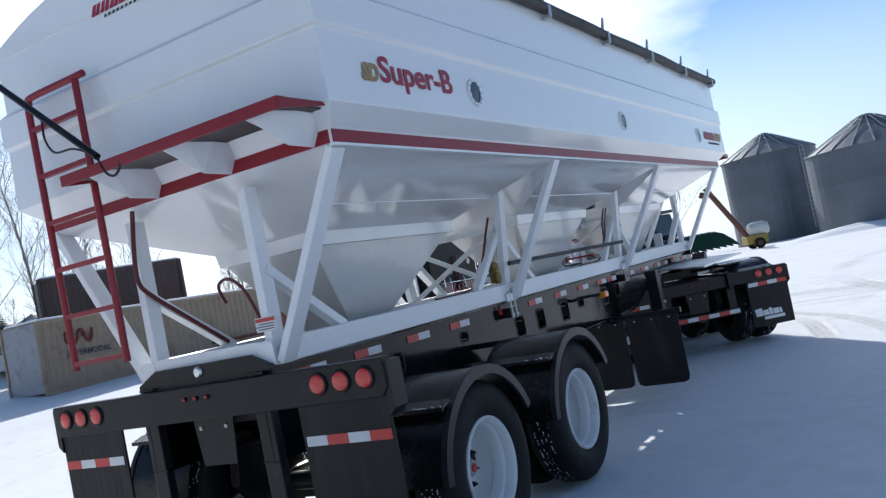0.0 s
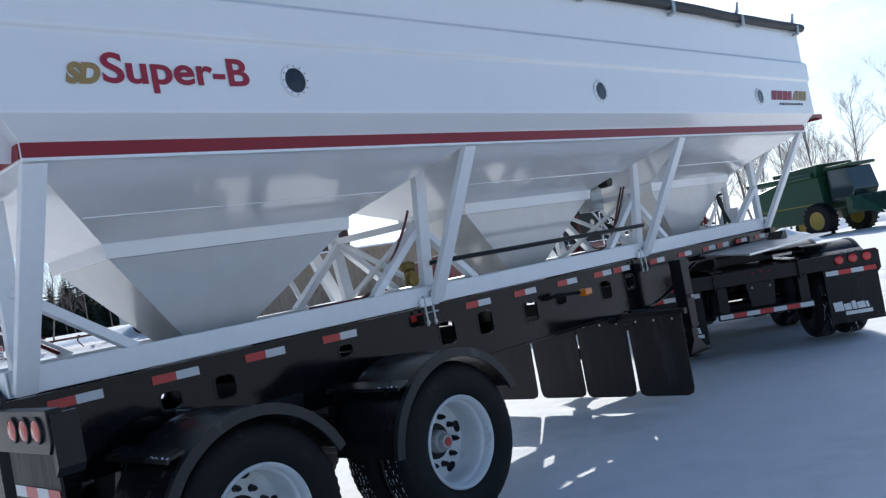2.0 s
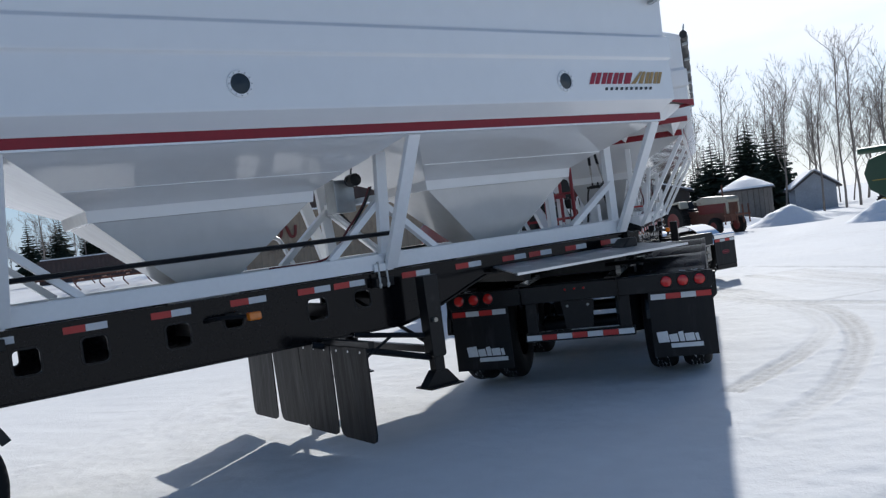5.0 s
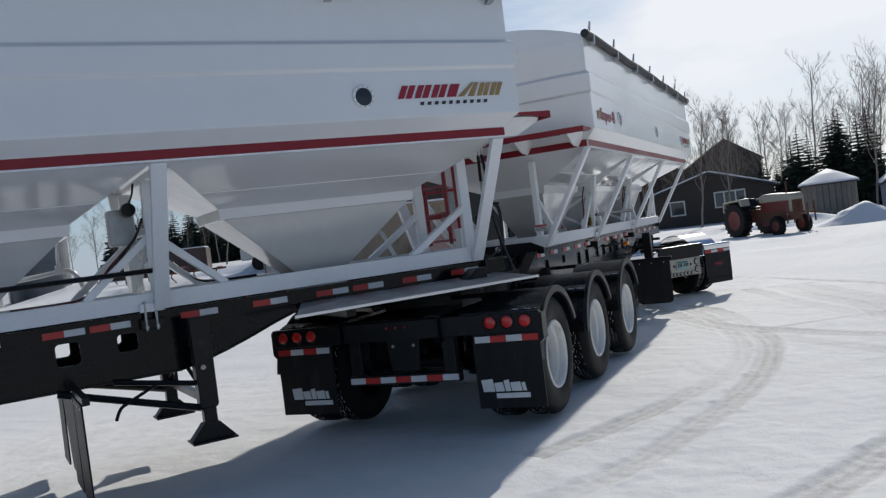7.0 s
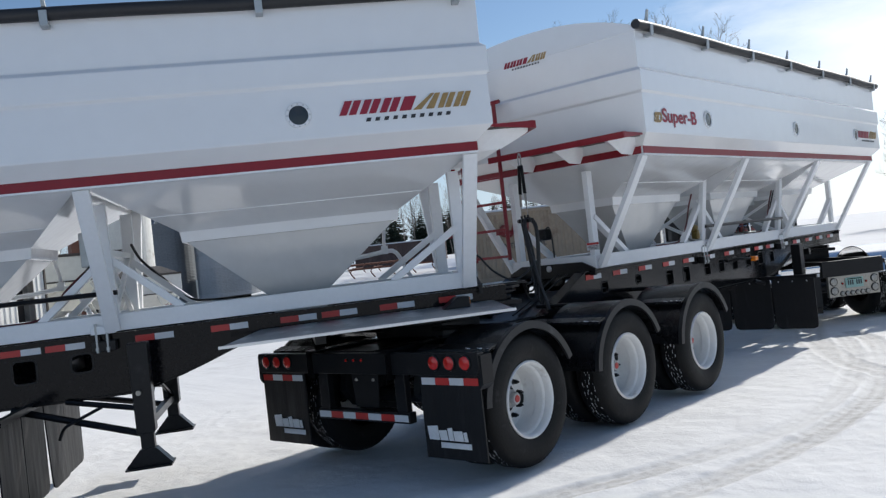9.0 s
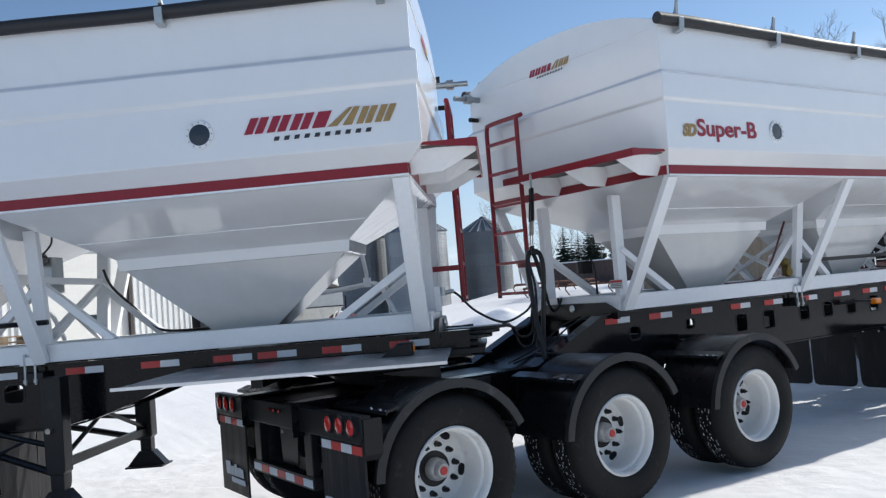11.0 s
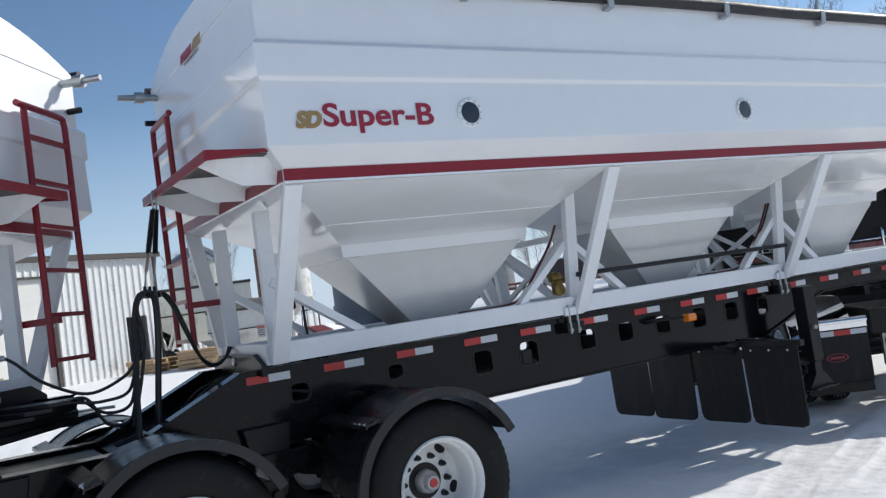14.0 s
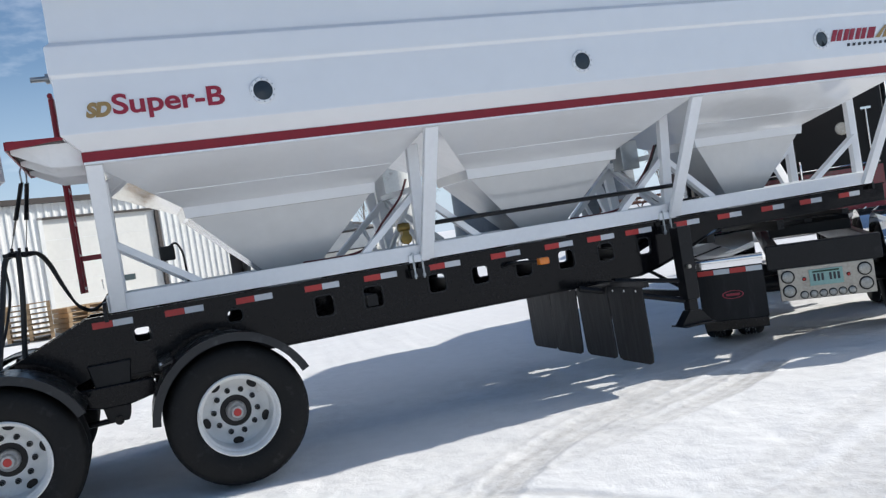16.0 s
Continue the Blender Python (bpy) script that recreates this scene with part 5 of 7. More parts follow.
# lead trailer: drop neck, rear deck and fifth wheel
for s in (-1, 1):
    bm = B()
    y0, y1 = sorted((s * (FRAME_Y - 0.0), s * (FRAME_Y + 0.010)))
    prism(bm, [(-0.20, 1.37), (-0.95, 1.03), (-3.05, 1.03), (-3.05, 0.80), (-0.6, 0.80), (-0.20, 0.93)], "y", y0, y1)
    prism(bm, [(-0.20, 1.373), (-0.95, 1.032), (-0.95, 1.018), (-0.20, 1.358)], "y", min(s * 0.38, s * 0.505), max(s * 0.38, s * 0.505))
    prism(bm, [(-0.95, 1.032), (-3.05, 1.032), (-3.05, 1.018), (-0.95, 1.018)], "y", min(s * 0.36, s * 0.505), max(s * 0.36, s * 0.505))
    part("drop_neck", bm, BLACK, LEAD, "glossy black sloped frame neck")
bm = B()
box(bm, (-2.9, -0.44, 0.98), (-1.0, 0.44, 1.005))
part("rear_deck", bm, BLACK_FLAT, LEAD)
bm = B()
pts = [(-2.05 + 0.46 * math.cos(a), 0.46 * math.sin(a)) for a in np.linspace(0.6, 2 * math.pi - 0.6, 22)] + [(-1.62, -0.10), (-1.85, 0.0), (-1.62, 0.10)]
prism(bm, [(-4.1 - x, y) for x, y in pts], "z", 1.14, 1.19)
box(bm, (-2.3, -0.40, 1.03), (-1.8, 0.40, 1.14))
part("fifth_wheel", bm, BLACK_FLAT, LEAD, "black greasy fifth wheel coupling", bevel=0.008)
rear_bumper(LEAD, -3.00, 1.000, 0.835, 0.79, w=1.28, dy=-0.06, bar=0.53)
for yy in (-0.99, 0.87):
    flap_print(LEAD, -3.00 - 0.004, yy, 0.36)
# hoses between the trailers, hung from springs on the lead trailer's catwalk
hook, clamp = Vector((-0.49, -0.06, 2.585)), Vector((-0.60, -0.13, 1.955))
near, cross = Vector((-0.531, -0.847, 0)), Vector((0.847, -0.531, 0))       # along and across the holder bar
bm = B()
tube(bm, smooth_path([hook + near * 0.03 + Vector((0, 0, -0.06)), hook + near * 0.035 + Vector((0, 0, 0.02)), hook + Vector((0, 0, 0.06)), hook - near * 0.035 + Vector((0, 0, 0.02)), hook - near * 0.03 + Vector((0, 0, -0.06))], 4), 0.007, 6)
part("spring_hook", bm, GALV, LEAD, "grey steel ring hook", smooth=True)
for q in (-1, 1):
    a, b = hook + near * (0.03 * q) + Vector((0, 0, -0.05)), clamp + near * (0.085 * q) + Vector((0, 0, 0.05))
    p0, p1 = a.lerp(b, 0.03), a.lerp(b, 0.58)
    bm = B()
    tube(bm, [a, p0], 0.005, 6)
    tube(bm, [p0.lerp(p1, k / 230) + Vector((0.015 * math.cos(k * 0.9), 0.015 * math.sin(k * 0.9), 0)) for k in range(231)], 0.0048, 5)
    part("hose_spring", bm, BLACK_FLAT, LEAD, "black coil spring", smooth=True)
    bm = B()
    beam(bm, p1, p1.lerp(b, 0.55), 0.022, 0.006)
    tube(bm, [p1.lerp(b, 0.5), b], 0.005, 6)
    part("spring_strap", bm, ALU_DULL, LEAD, "grey strap below the spring")
bm = B()
beam(bm, clamp - near * 0.16, clamp + near * 0.17, 0.05, 0.030)
for q in (-0.085, 0.0, 0.085):
    c = clamp + near * q
    tube(bm, [c, c + Vector((0, 0, 0.055))], 0.012, 8)
    tube(bm, [c - cross * 0.04, c + cross * 0.04], 0.022, 8)
part("hose_holder", bm, BLACK_FLAT, LEAD, "black hose holder bar", bevel=0.006)


def hose(points, r, mat=None, label=""):
    bm = B()
    tube(bm, smooth_path(points, 7), r, 8)
    return part("air_hose", bm, mat or HOSE, LEAD, label, smooth=True)


def on_rear(x, y, z):
    return LEAD.matrix_world.inverted() @ (REAR.matrix_world @ Vector((x, y, z)))


valve = on_rear(9.17, 0.0, 1.672)
# two braided sleeves leave the near end of the holder and hang into the neck trough; thin lines leave them low down


def sleeve_run(rows):
    return [Vector((clamp.x, clamp.y, z)) + near * n + cross * c for n, c, z in rows]


hose(sleeve_run(((0.06, 0.0, 1.97), (0.10, -0.04, 1.945), (0.13, -0.065, 1.84), (0.20, -0.06, 1.62), (0.29, -0.05, 1.38), (0.37, -0.03, 1.18), (0.42, -0.02, 1.06))), 0.021, label="braided black hose sleeve")
hose(sleeve_run(((0.04, 0.0, 1.97), (0.08, 0.045, 1.945), (0.11, 0.065, 1.85), (0.12, 0.055, 1.64), (0.13, 0.03, 1.40), (0.15, 0.015, 1.20), (0.17, 0.02, 1.06))), 0.021, label="braided black hose sleeve")
hose(sleeve_run(((0.02, 0.0, 1.96), (0.12, -0.05, 1.90), (0.16, -0.02, 1.66), (0.24, -0.04, 1.40), (0.33, -0.08, 1.16))), 0.011)
for k in range(3):
    end = on_rear(9.55, -0.08 + 0.06 * k, 1.375)
    top = sleeve_run(((0.22 + 0.03 * k, -0.06, 1.56 - 0.10 * k),))[0]
    hose([top, top.lerp(end, 0.14) + Vector((0, 0, -0.16)), top.lerp(end, 0.5) + Vector((0, 0, -0.13 - 0.02 * k)), end + Vector((0.08, 0.0, -0.02)), end], 0.010)
for k in range(2):
    hose([clamp - near * 0.05 + Vector((0, 0, 0.012)), (-0.50 + 0.02 * k, -0.01, 1.955), (-0.43 + 0.02 * k, 0.03, 1.86), (-0.35 + 0.02 * k, 0.06, 1.66 - 0.02 * k), (-0.27 + 0.01 * k, 0.10, 1.50 - 0.02 * k), (-0.17, 0.15, 1.43 - 0.01 * k), (-0.08, 0.18, 1.46), (-0.02, 0.20 + 0.05 * k, 1.53)], 0.011)
sleeve = sleeve_run(((0.24, -0.06, 1.54),))[0]
hose([sleeve, sleeve.lerp(valve, 0.12) + Vector((0, 0, -0.10)), sleeve.lerp(valve, 0.40) + Vector((0, 0, -0.20)), sleeve.lerp(valve, 0.72) + Vector((0, 0, -0.14)), sleeve.lerp(valve, 0.92) + Vector((0, 0, -0.03)), valve], 0.010)
for k in range(2):
    hose([(-0.10, -0.22 + 0.10 * k, 1.36), (-0.34 - 0.02 * k, -0.24 + 0.09 * k, 1.30), (-0.55, -0.10 + 0.05 * k, 1.12 + 0.02 * k), (-0.92, -0.16 + 0.07 * k, 1.04)], 0.008)
# gate drive on the far side below the first hopper
bm = B()
box(bm, (0.45, 0.38, 1.74), (0.58, 0.47, 1.87))
drive = part("gate_drive", bm, BLACK_FLAT, LEAD, "small dark gate drive box", bevel=0.012)
bm = B()
tube(bm, smooth_path([(0.54, 0.43, 1.86), (0.60, 0.43, 1.885), (0.645, 0.43, 1.80), (0.655, 0.43, 1.66), (0.66, 0.43, 1.53)], 5), 0.010, 8)
part("drive_cable", bm, HOSE, drive, smooth=True)
# trough floor of the neck and closing plate
bm = B()
prism(bm, [(-0.20, 1.20), (-0.95, 1.00), (-0.95, 0.985), (-0.20, 1.185)], "y", -0.45, 0.45)
part("neck_floor", bm, BLACK_FLAT, LEAD)
# valve bracket on the rear trailer's nose
bm = B()
box(bm, (9.035, -0.17, 1.52), (9.085, -0.05, 1.72))
brk = part("valve_bracket", bm, WHITE_STEEL, REAR, "white bracket", bevel=0.008)
bm = B()
tube(bm, [(9.085, -0.10, 1.66), (9.085 + 0.09, 0.00, 1.672)], 0.018, 10)
tube(bm, [(9.10, -0.10, 1.64), (9.10, -0.10, 1.71)], 0.020, 10)
part("air_valve", bm, GALV, brk, "grey metal air coupling", smooth=True)
# layered plates and lamp box at the nose
bm = B()
prism(bm, [(8.66, 1.236), (8.90, 1.236), (8.90, 1.336), (8.80, 1.336)], "y", -0.80, -0.62)
lb = part("lamp_box", bm, BLACK_FLAT, REAR, bevel=0.012)
bm = B()
box(bm, (8.902, -0.76, 1.265), (8.914, -0.69, 1.325))
part("marker_lamp", bm, LENS_AMBER, lb, "amber marker lamp", bevel=0.006)
for k, (x1, w, z) in enumerate(((9.46, 0.40, 1.302), (9.52, 0.24, 1.330), (9.60, 0.13, 1.356))):
    bm = B()
    prism(bm, [(9.03, -w), (x1 - 0.1, -w), (x1, -w * 0.55), (x1, w * 0.55), (x1 - 0.1, w), (9.03, w)], "z", z, z + 0.022)
    part("nose_plate", bm, BLACK_FLAT, REAR)
# rear end of the rear trailer: lift rod, loose cable, hose down the post, stickers
bm = B()
tube(bm, [(-0.40, 1.25, 3.66), (-0.47, 0.02, 2.69)], 0.020, 8)
part("lift_rod", bm, BLACK_FLAT, REAR, "black rod to the catwalk end", smooth=True)
bm = B()
tube(bm, smooth_path([(-0.44, 0.46, 3.03), (-0.46, 0.44, 2.90), (-0.47, 0.36, 2.80), (-0.47, 0.20, 2.78), (-0.47, 0.04, 2.70), (-0.475, -0.02, 2.60), (-0.475, -0.09, 2.56), (-0.47, -0.14, 2.60), (-0.46, -0.13, 2.66)], 6), 0.007, 6)
part("loose_cable", bm, HOSE, REAR, smooth=True)
bm = B()
tube(bm, smooth_path([(-0.02, 0.36, 2.45), (-0.03, 0.40, 2.20), (-0.02, 0.42, 2.02), (0.08, 0.425, 1.92), (0.35, 0.425, 1.735), (0.62, 0.425, 1.555)], 6), 0.014, 8)
part("brake_hose", bm, HOSE_RED, REAR, "dark red hose along the post", smooth=True)
bm = B()
tube(bm, smooth_path([(0.30, 0.06, 1.80), (0.22, 0.02, 1.90), (0.16, -0.12, 1.93), (0.10, -0.28, 1.86), (0.08, -0.38, 1.70), (0.08, -0.42, 1.55)], 6), 0.010, 8)
part("brake_hose", bm, HOSE_RED, REAR, "dark red hose looped behind the post", smooth=True)
for T in (REAR, LEAD):
    bm = B()
    box(bm, (-0.026, -0.60, 1.585), (-0.024 - 0.004, -0.45, 1.665))
    st = part("warning_sticker", bm, TAPE_WHITE, T, "small white sticker with a red band")
    bm = B()
    box(bm, (-0.0275 - 0.003, -0.595, 1.64), (-0.0285, -0.455, 1.66))
    part("sticker_band", bm, TAPE_RED, st)
    for k in range(3):
        bm = B()
        box(bm, (-0.0305, -0.585, 1.625 - 0.014 * k), (-0.0285, -0.475 + 0.02 * (k % 2), 1.630 - 0.014 * k))
        part("sticker_bar", bm, DECAL_BLACK, st)

# ---------------------------------------------------------------- truck under the lead trailer
def build_truck(m):
    T = empty("truck", m, "maroon and black highway tractor hitched to the lead trailer", "truck")
    # frame rails, x forward from the tail
    for s in (-1, 1):
        bm = B()
        box(bm, (0.05, s * 0.43 - 0.04, 0.72), (7.6, s * 0.43 + 0.04, 0.98))
        part("frame_rail", bm, BLACK_FLAT, T, bevel=0.008)
    for x in (0.85, 2.22):
        bm = B()
        tube(bm, [(x, -1.0, TYRE_R), (x, 1.0, TYRE_R)], 0.09, 12)
        part("drive_axle", bm, BLACK_FLAT, T, smooth=True)
        for right in (True, False):
            put_wheel(T, x, -0.93 if right else 0.93, TYRE_R, right)
        for s in (-1, 1):
            bm = B()
            rows = []
            for a in np.linspace(18, 162, 18):
                c, n = math.cos(radians(a)), math.sin(radians(a))
                rows.append([bm.verts.new((x + c * r, y, TYRE_R + n * r)) for r, y in ((0.625, s * 0.60), (0.625, s * 1.22), (0.612, s * 1.22), (0.612, s * 0.60))])
            loft(bm, rows)
            part("half_fender", bm, CHROME, T, "polished stainless half fender", smooth=True)
    for s in (-1, 1):
        bm = B()
        tube(bm, [(0.02, s * 0.55, 0.90), (0.02, s * 1.20, 0.90)], 0.035, 12)
        part("flap_hanger", bm, CHROME, T, "chrome spring flap hanger", smooth=True)
        bm = B()
        box(bm, (-0.005, min(s * 0.56, s * 1.19), 0.30), (0.010, max(s * 0.56, s * 1.19), 0.84))
        fl = part("mud_flap", bm, FLAP, T, "black mud flap with a weighted foot")
        bm = B()
        box(bm, (-0.014, min(s * 0.57, s * 1.18), 0.20), (0.016, max(s * 0.57, s * 1.18), 0.30))
        part("flap_weight", bm, BLACK, fl, "dull black flap weight", bevel=0.006)
        bm = B()
        box(bm, (-0.012, min(s * 0.56, s * 1.19), 0.83), (0.014, max(s * 0.56, s * 1.19), 0.885))
        part("flap_clamp", bm, CHROME, fl)
        tape(fl, (-0.007, s * 1.185, 0.79), (-0.007, s * 0.565, 0.79), 0.05, "y", 4, (-1, 0, 0), start_red=s > 0)
        bm = B()
        ovals = [[bm.verts.new((dx, s * 0.875 + k * 0.105 * math.cos(a), 0.55 + k * 0.042 * math.sin(a))) for a in np.linspace(0, 2 * math.pi, 28, endpoint=False)] for dx, k in ((-0.006, 1.0), (-0.012, 1.0), (-0.012, 0.86), (-0.006, 0.86))]
        loft(bm, ovals, cap=False)
        part("oval_emblem", bm, DECAL_RED, fl, "dark red oval outline emblem")
        bm = B()
        box(bm, (-0.011, s * 0.875 - 0.065, 0.538), (-0.006, s * 0.875 + 0.065, 0.562))
        part("emblem_bar", bm, DECAL_RED, fl)
    # tail panel with lamps and number plate
    bm = B()
    box(bm, (0.0, -0.43, 0.42), (0.06, 0.43, 0.74))
    pan = part("tail_panel", bm, ALU_DULL, T, "bare metal tail panel", bevel=0.006)
    bm = B()
    box(bm, (-0.01, -0.52, 0.74), (0.12, 0.52, 0.98))
    part("rear_crossmember", bm, BLACK_FLAT, T, bevel=0.01)
    for y in (-0.345, 0.345):
        for z in (0.655, 0.515):
            lamp_round(pan, 0.0, y, z, LENS_CLEAR, 0.055)
    for k in range(6):
        lamp_round(pan, 0.0, -0.215 + 0.086 * k, 0.465, LENS_CLEAR, 0.033)
    for y in (-0.20, 0.20):
        lamp_round(pan, 0.0, y, 0.62, LENS_RED, 0.016)
    bm = B()
    box(bm, (-0.014, -0.152, 0.545), (-0.004, 0.152, 0.70))
    part("number_plate", bm, PLATE_GREEN, pan, "white and green number plate with plain bars", bevel=0.004)
    for k in range(7):
        if k == 3:
            continue
        bm = B()
        box(bm, (-0.017, -0.122 + 0.036 * k, 0.590), (-0.0145, -0.100 + 0.036 * k, 0.660))
        part("plate_bar", bm, DECAL_BLACK, pan)
    bm = B()
    box(bm, (-0.017, -0.12, 0.672), (-0.0145, 0.12, 0.688))
    part("plate_band", bm, GREEN, pan)
    # fifth wheel and deck plate
    bm = B()
    prism(bm, [(0.95, -0.38), (1.25, -0.46), (1.75, -0.44), (1.9, -0.2), (1.9, 0.2), (1.75, 0.44), (1.25, 0.46), (0.95, 0.38), (1.2, 0.04), (1.2, -0.04)], "z", 1.10, 1.15)
    box(bm, (1.2, -0.42, 0.98), (1.7, 0.42, 1.10))
    part("fifth_wheel", bm, BLACK_FLAT, T, bevel=0.008)
    bm = B()
    box(bm, (2.75, -0.42, 0.985), (3.3, 0.42, 1.00))
    part("deck_plate", bm, ALU, T)
    # sleeper, cab and hood
    bm = B()
    prof = [(-1.24, 1.05), (1.24, 1.05), (1.24, 3.60), (1.10, 3.86), (0.8, 3.95), (-0.8, 3.95), (-1.10, 3.86), (-1.24, 3.60)]
    prism(bm, prof, "x", 3.35, 5.7)
    sl = part("sleeper", bm, TRUCK_BLACK, T, "tall black sleeper box", bevel=0.05)
    bm = B()
    box(bm, (3.338, -1.14, 1.08), (3.349, 1.14, 1.62))
    part("sleeper_lower_panel", bm, MAROON, sl, "maroon lower panel")
    for y in (-0.85, -0.15, 0.55):
        bm = B()
        tube(bm, smooth_path([(3.330, y, 1.25), (3.220, y, 1.27), (3.220, y, 1.75), (3.330, y, 1.78)], 4), 0.014, 8)
        part("grab_bar", bm, CHROME, sl, smooth=True)
    bm = B()
    lathe(bm, [(0, 3.325), (0.07, 3.325), (0.085, 3.340), (0.085, 3.350)], 20, (0, 0.25, 1.95), "x")
    part("work_lamp", bm, LENS_CLEAR, sl, smooth=True)
    bm = B()
    lathe(bm, [(0, 3.325), (0.07, 3.325), (0.085, 3.340), (0.085, 3.350)], 20, (0, -0.72, 2.15), "x")
    part("work_lamp", bm, LENS_CLEAR, sl, smooth=True)
    bm = B()
    tube(bm, [(3.260, -1.10, 1.66), (3.260, 1.10, 1.66)], 0.013, 8)
    part("hose_rail", bm, CHROME, sl, smooth=True)
    bm = B()
    tube(bm, [(3.280, -0.02, 1.40), (3.280, -0.02, 2.35)], 0.035, 10)
    part("riser_pipe", bm, MACHINE_RED, sl, "red riser pipe", smooth=True)
    for y, z in ((-1.02, 2.35), (0.7, 1.9)):
        bm = B()
        tube(bm, [(3.300, y, 1.55), (3.300, y, z)], 0.012, 8)
        box(bm, (3.270, y - 0.06, z), (3.330, y + 0.06, z + 0.03))
        part("hose_tee", bm, CHROME, sl, smooth=True)
    bm = B()
    prism(bm, [(5.71, 1.0), (5.71, 3.0), (5.95, 3.05), (6.9, 2.98), (7.15, 2.15), (7.15, 1.0)], "y", -1.0, 1.0)
    part("cab", bm, MAROON, T, bevel=0.05)
    bm = B()
    prism(bm, [(6.93, 2.86), (7.16, 2.17), (7.175, 2.17), (6.945, 2.86)], "y", -0.88, 0.88)
    part("windshield", bm, GLASS_CAB, T)
    for s in (-1, 1):
        bm = B()
        prism(bm, [(6.1, 2.2), (6.1, 2.85), (6.75, 2.80), (6.95, 2.2)], "y", min(s * 1.001, s * 1.012), max(s * 1.001, s * 1.012))
        part("side_window", bm, GLASS_CAB, T)
        bm = B()
        tube(bm, [(3.75, s * 1.36, 1.0), (3.75, s * 1.36, 4.10)], 0.075, 16)
        part("exhaust_pipe", bm, CHROME, T, "chrome upright exhaust pipe", smooth=True)
        bm = B()
        tube(bm, [(4.35, s * 1.0, 0.70), (6.3, s * 1.0, 0.70)], 0.30, 24)
        part("fuel_tank", bm, CHROME, T, "polished fuel tank", smooth=True)
        put_wheel(T, 8.35, s * 0.98 if s < 0 else 0.98, TYRE_R, s < 0)
    bm = B()
    prism(bm, [(7.16, 1.0), (7.16, 2.12), (9.0, 1.95), (9.2, 1.85), (9.25, 0.75), (8.95, 0.75), (8.9, 1.0)], "y", -0.62, 0.62)
    part("hood", bm, MAROON, T, bevel=0.05)
    bm = B()
    prism(bm, [(9.255, 0.8), (9.255, 1.85), (9.27, 1.85), (9.27, 0.8)], "y", -0.45, 0.45)
    part("grille", bm, CHROME, T)
    bm = B()
    box(bm, (9.28, -1.2, 0.42), (9.42, 1.2, 0.78))
    part("front_bumper", bm, CHROME, T, bevel=0.03)
    bm = B()
    for k in range(3):
        tube(bm, smooth_path([(3.3, -0.15 + 0.12 * k, 1.75), (3.15, -0.12 + 0.1 * k, 1.35), (2.9, -0.1 + 0.1 * k, 1.18), (2.5, -0.05 + 0.06 * k, 1.25)], 6), 0.016, 8)
    part("air_lines", bm, HOSE, T, smooth=True)
    return T


build_truck(pose(3.05, 20.85, 0.0, 0, 0, 148.0))

# ---------------------------------------------------------------- farm yard
def grain_bin(name, x, y, r, h, mat, label, cone_leg=0.0, door=True, turn=0.0, group="grain bins", pitch=0.45, roof_mat=None):
    """Round corrugated steel bin: wall rings, ribbed cone roof, cap, ladder; on a hopper cone when cone_leg > 0."""
    T = empty(name, pose(x, y, 0, 0, 0, turn), label, "grain bin", group)
    base = cone_leg
    n = max(3, round((h - base) / 0.85))
    hh = (h - base) / n
    for i in range(n):
        prof = []
        for k in range(17):
            prof.append((r + 0.018 * math.sin(k * math.pi), base + i * hh + hh * k / 16))
        prof = [(r + (0.009 if k % 2 and not cone_leg else 0.0), z) for k, (_, z) in enumerate(prof)]
        bm = B()
        lathe(bm, prof, 40, axis="z")
        part("wall_ring", bm, mat, T, smooth=False)
    bm = B()
    rh = r * pitch
    lathe(bm, [(r + 0.10, h - 0.05), (r * 0.11, h + rh), (r * 0.11, h + rh + 0.02)], 40, axis="z")
    roof = part("roof", bm, roof_mat or mat, T)
    for k in range(20):
        a = 2 * math.pi * k / 20
        bm = B()
        beam(bm, ((r + 0.09) * math.cos(a), (r + 0.09) * math.sin(a), h - 0.02), (r * 0.17 * math.cos(a), r * 0.17 * math.sin(a), h + rh + 0.02), 0.06, 0.07)
        part("roof_rib", bm, GALV, roof)
    bm = B()
    lathe(bm, [(r * 0.13, h + rh - 0.03), (r * 0.135, h + rh + 0.10), (r * 0.08, h + rh + 0.20), (0, h + rh + 0.24)], 20, axis="z")
    part("roof_cap", bm, mat, roof)
    bm = B()
    for s in (-0.2, 0.2):
        beam(bm, (s, -r - 0.12, base + 0.6), (s, -r - 0.12, h), 0.04, 0.04)
    for k in range(int((h - base) / 0.35)):
        beam(bm, (-0.2, -r - 0.12, base + 0.6 + 0.35 * k), (0.2, -r - 0.12, base + 0.6 + 0.35 * k), 0.03, 0.03)
    part("bin_ladder", bm, GALV, T)
    if door:
        a = radians(-58)
        bm = B()
        m = Matrix.Rotation(a, 4, "Z")
        box(bm, (r - 0.06, -0.45, 0.45), (r + 0.07, 0.45, 1.95), m)
        part("bin_door", bm, GALV, T, "pale steel door", bevel=0.02)
    if cone_leg:
        bm = B()
        lathe(bm, [(r, base), (0.28, base - r * 0.72), (0.28, base - r * 0.72 - 0.2)], 40, axis="z")
        part("hopper_cone", bm, mat, T)
        for k in range(8):
            a = 2 * math.pi * k / 8
            bm = B()
            beam(bm, (r * 0.97 * math.cos(a), r * 0.97 * math.sin(a), -0.05), (r * 0.97 * math.cos(a), r * 0.97 * math.sin(a), base), 0.10, 0.10)
            part("bin_leg", bm, mat, T)
    return T


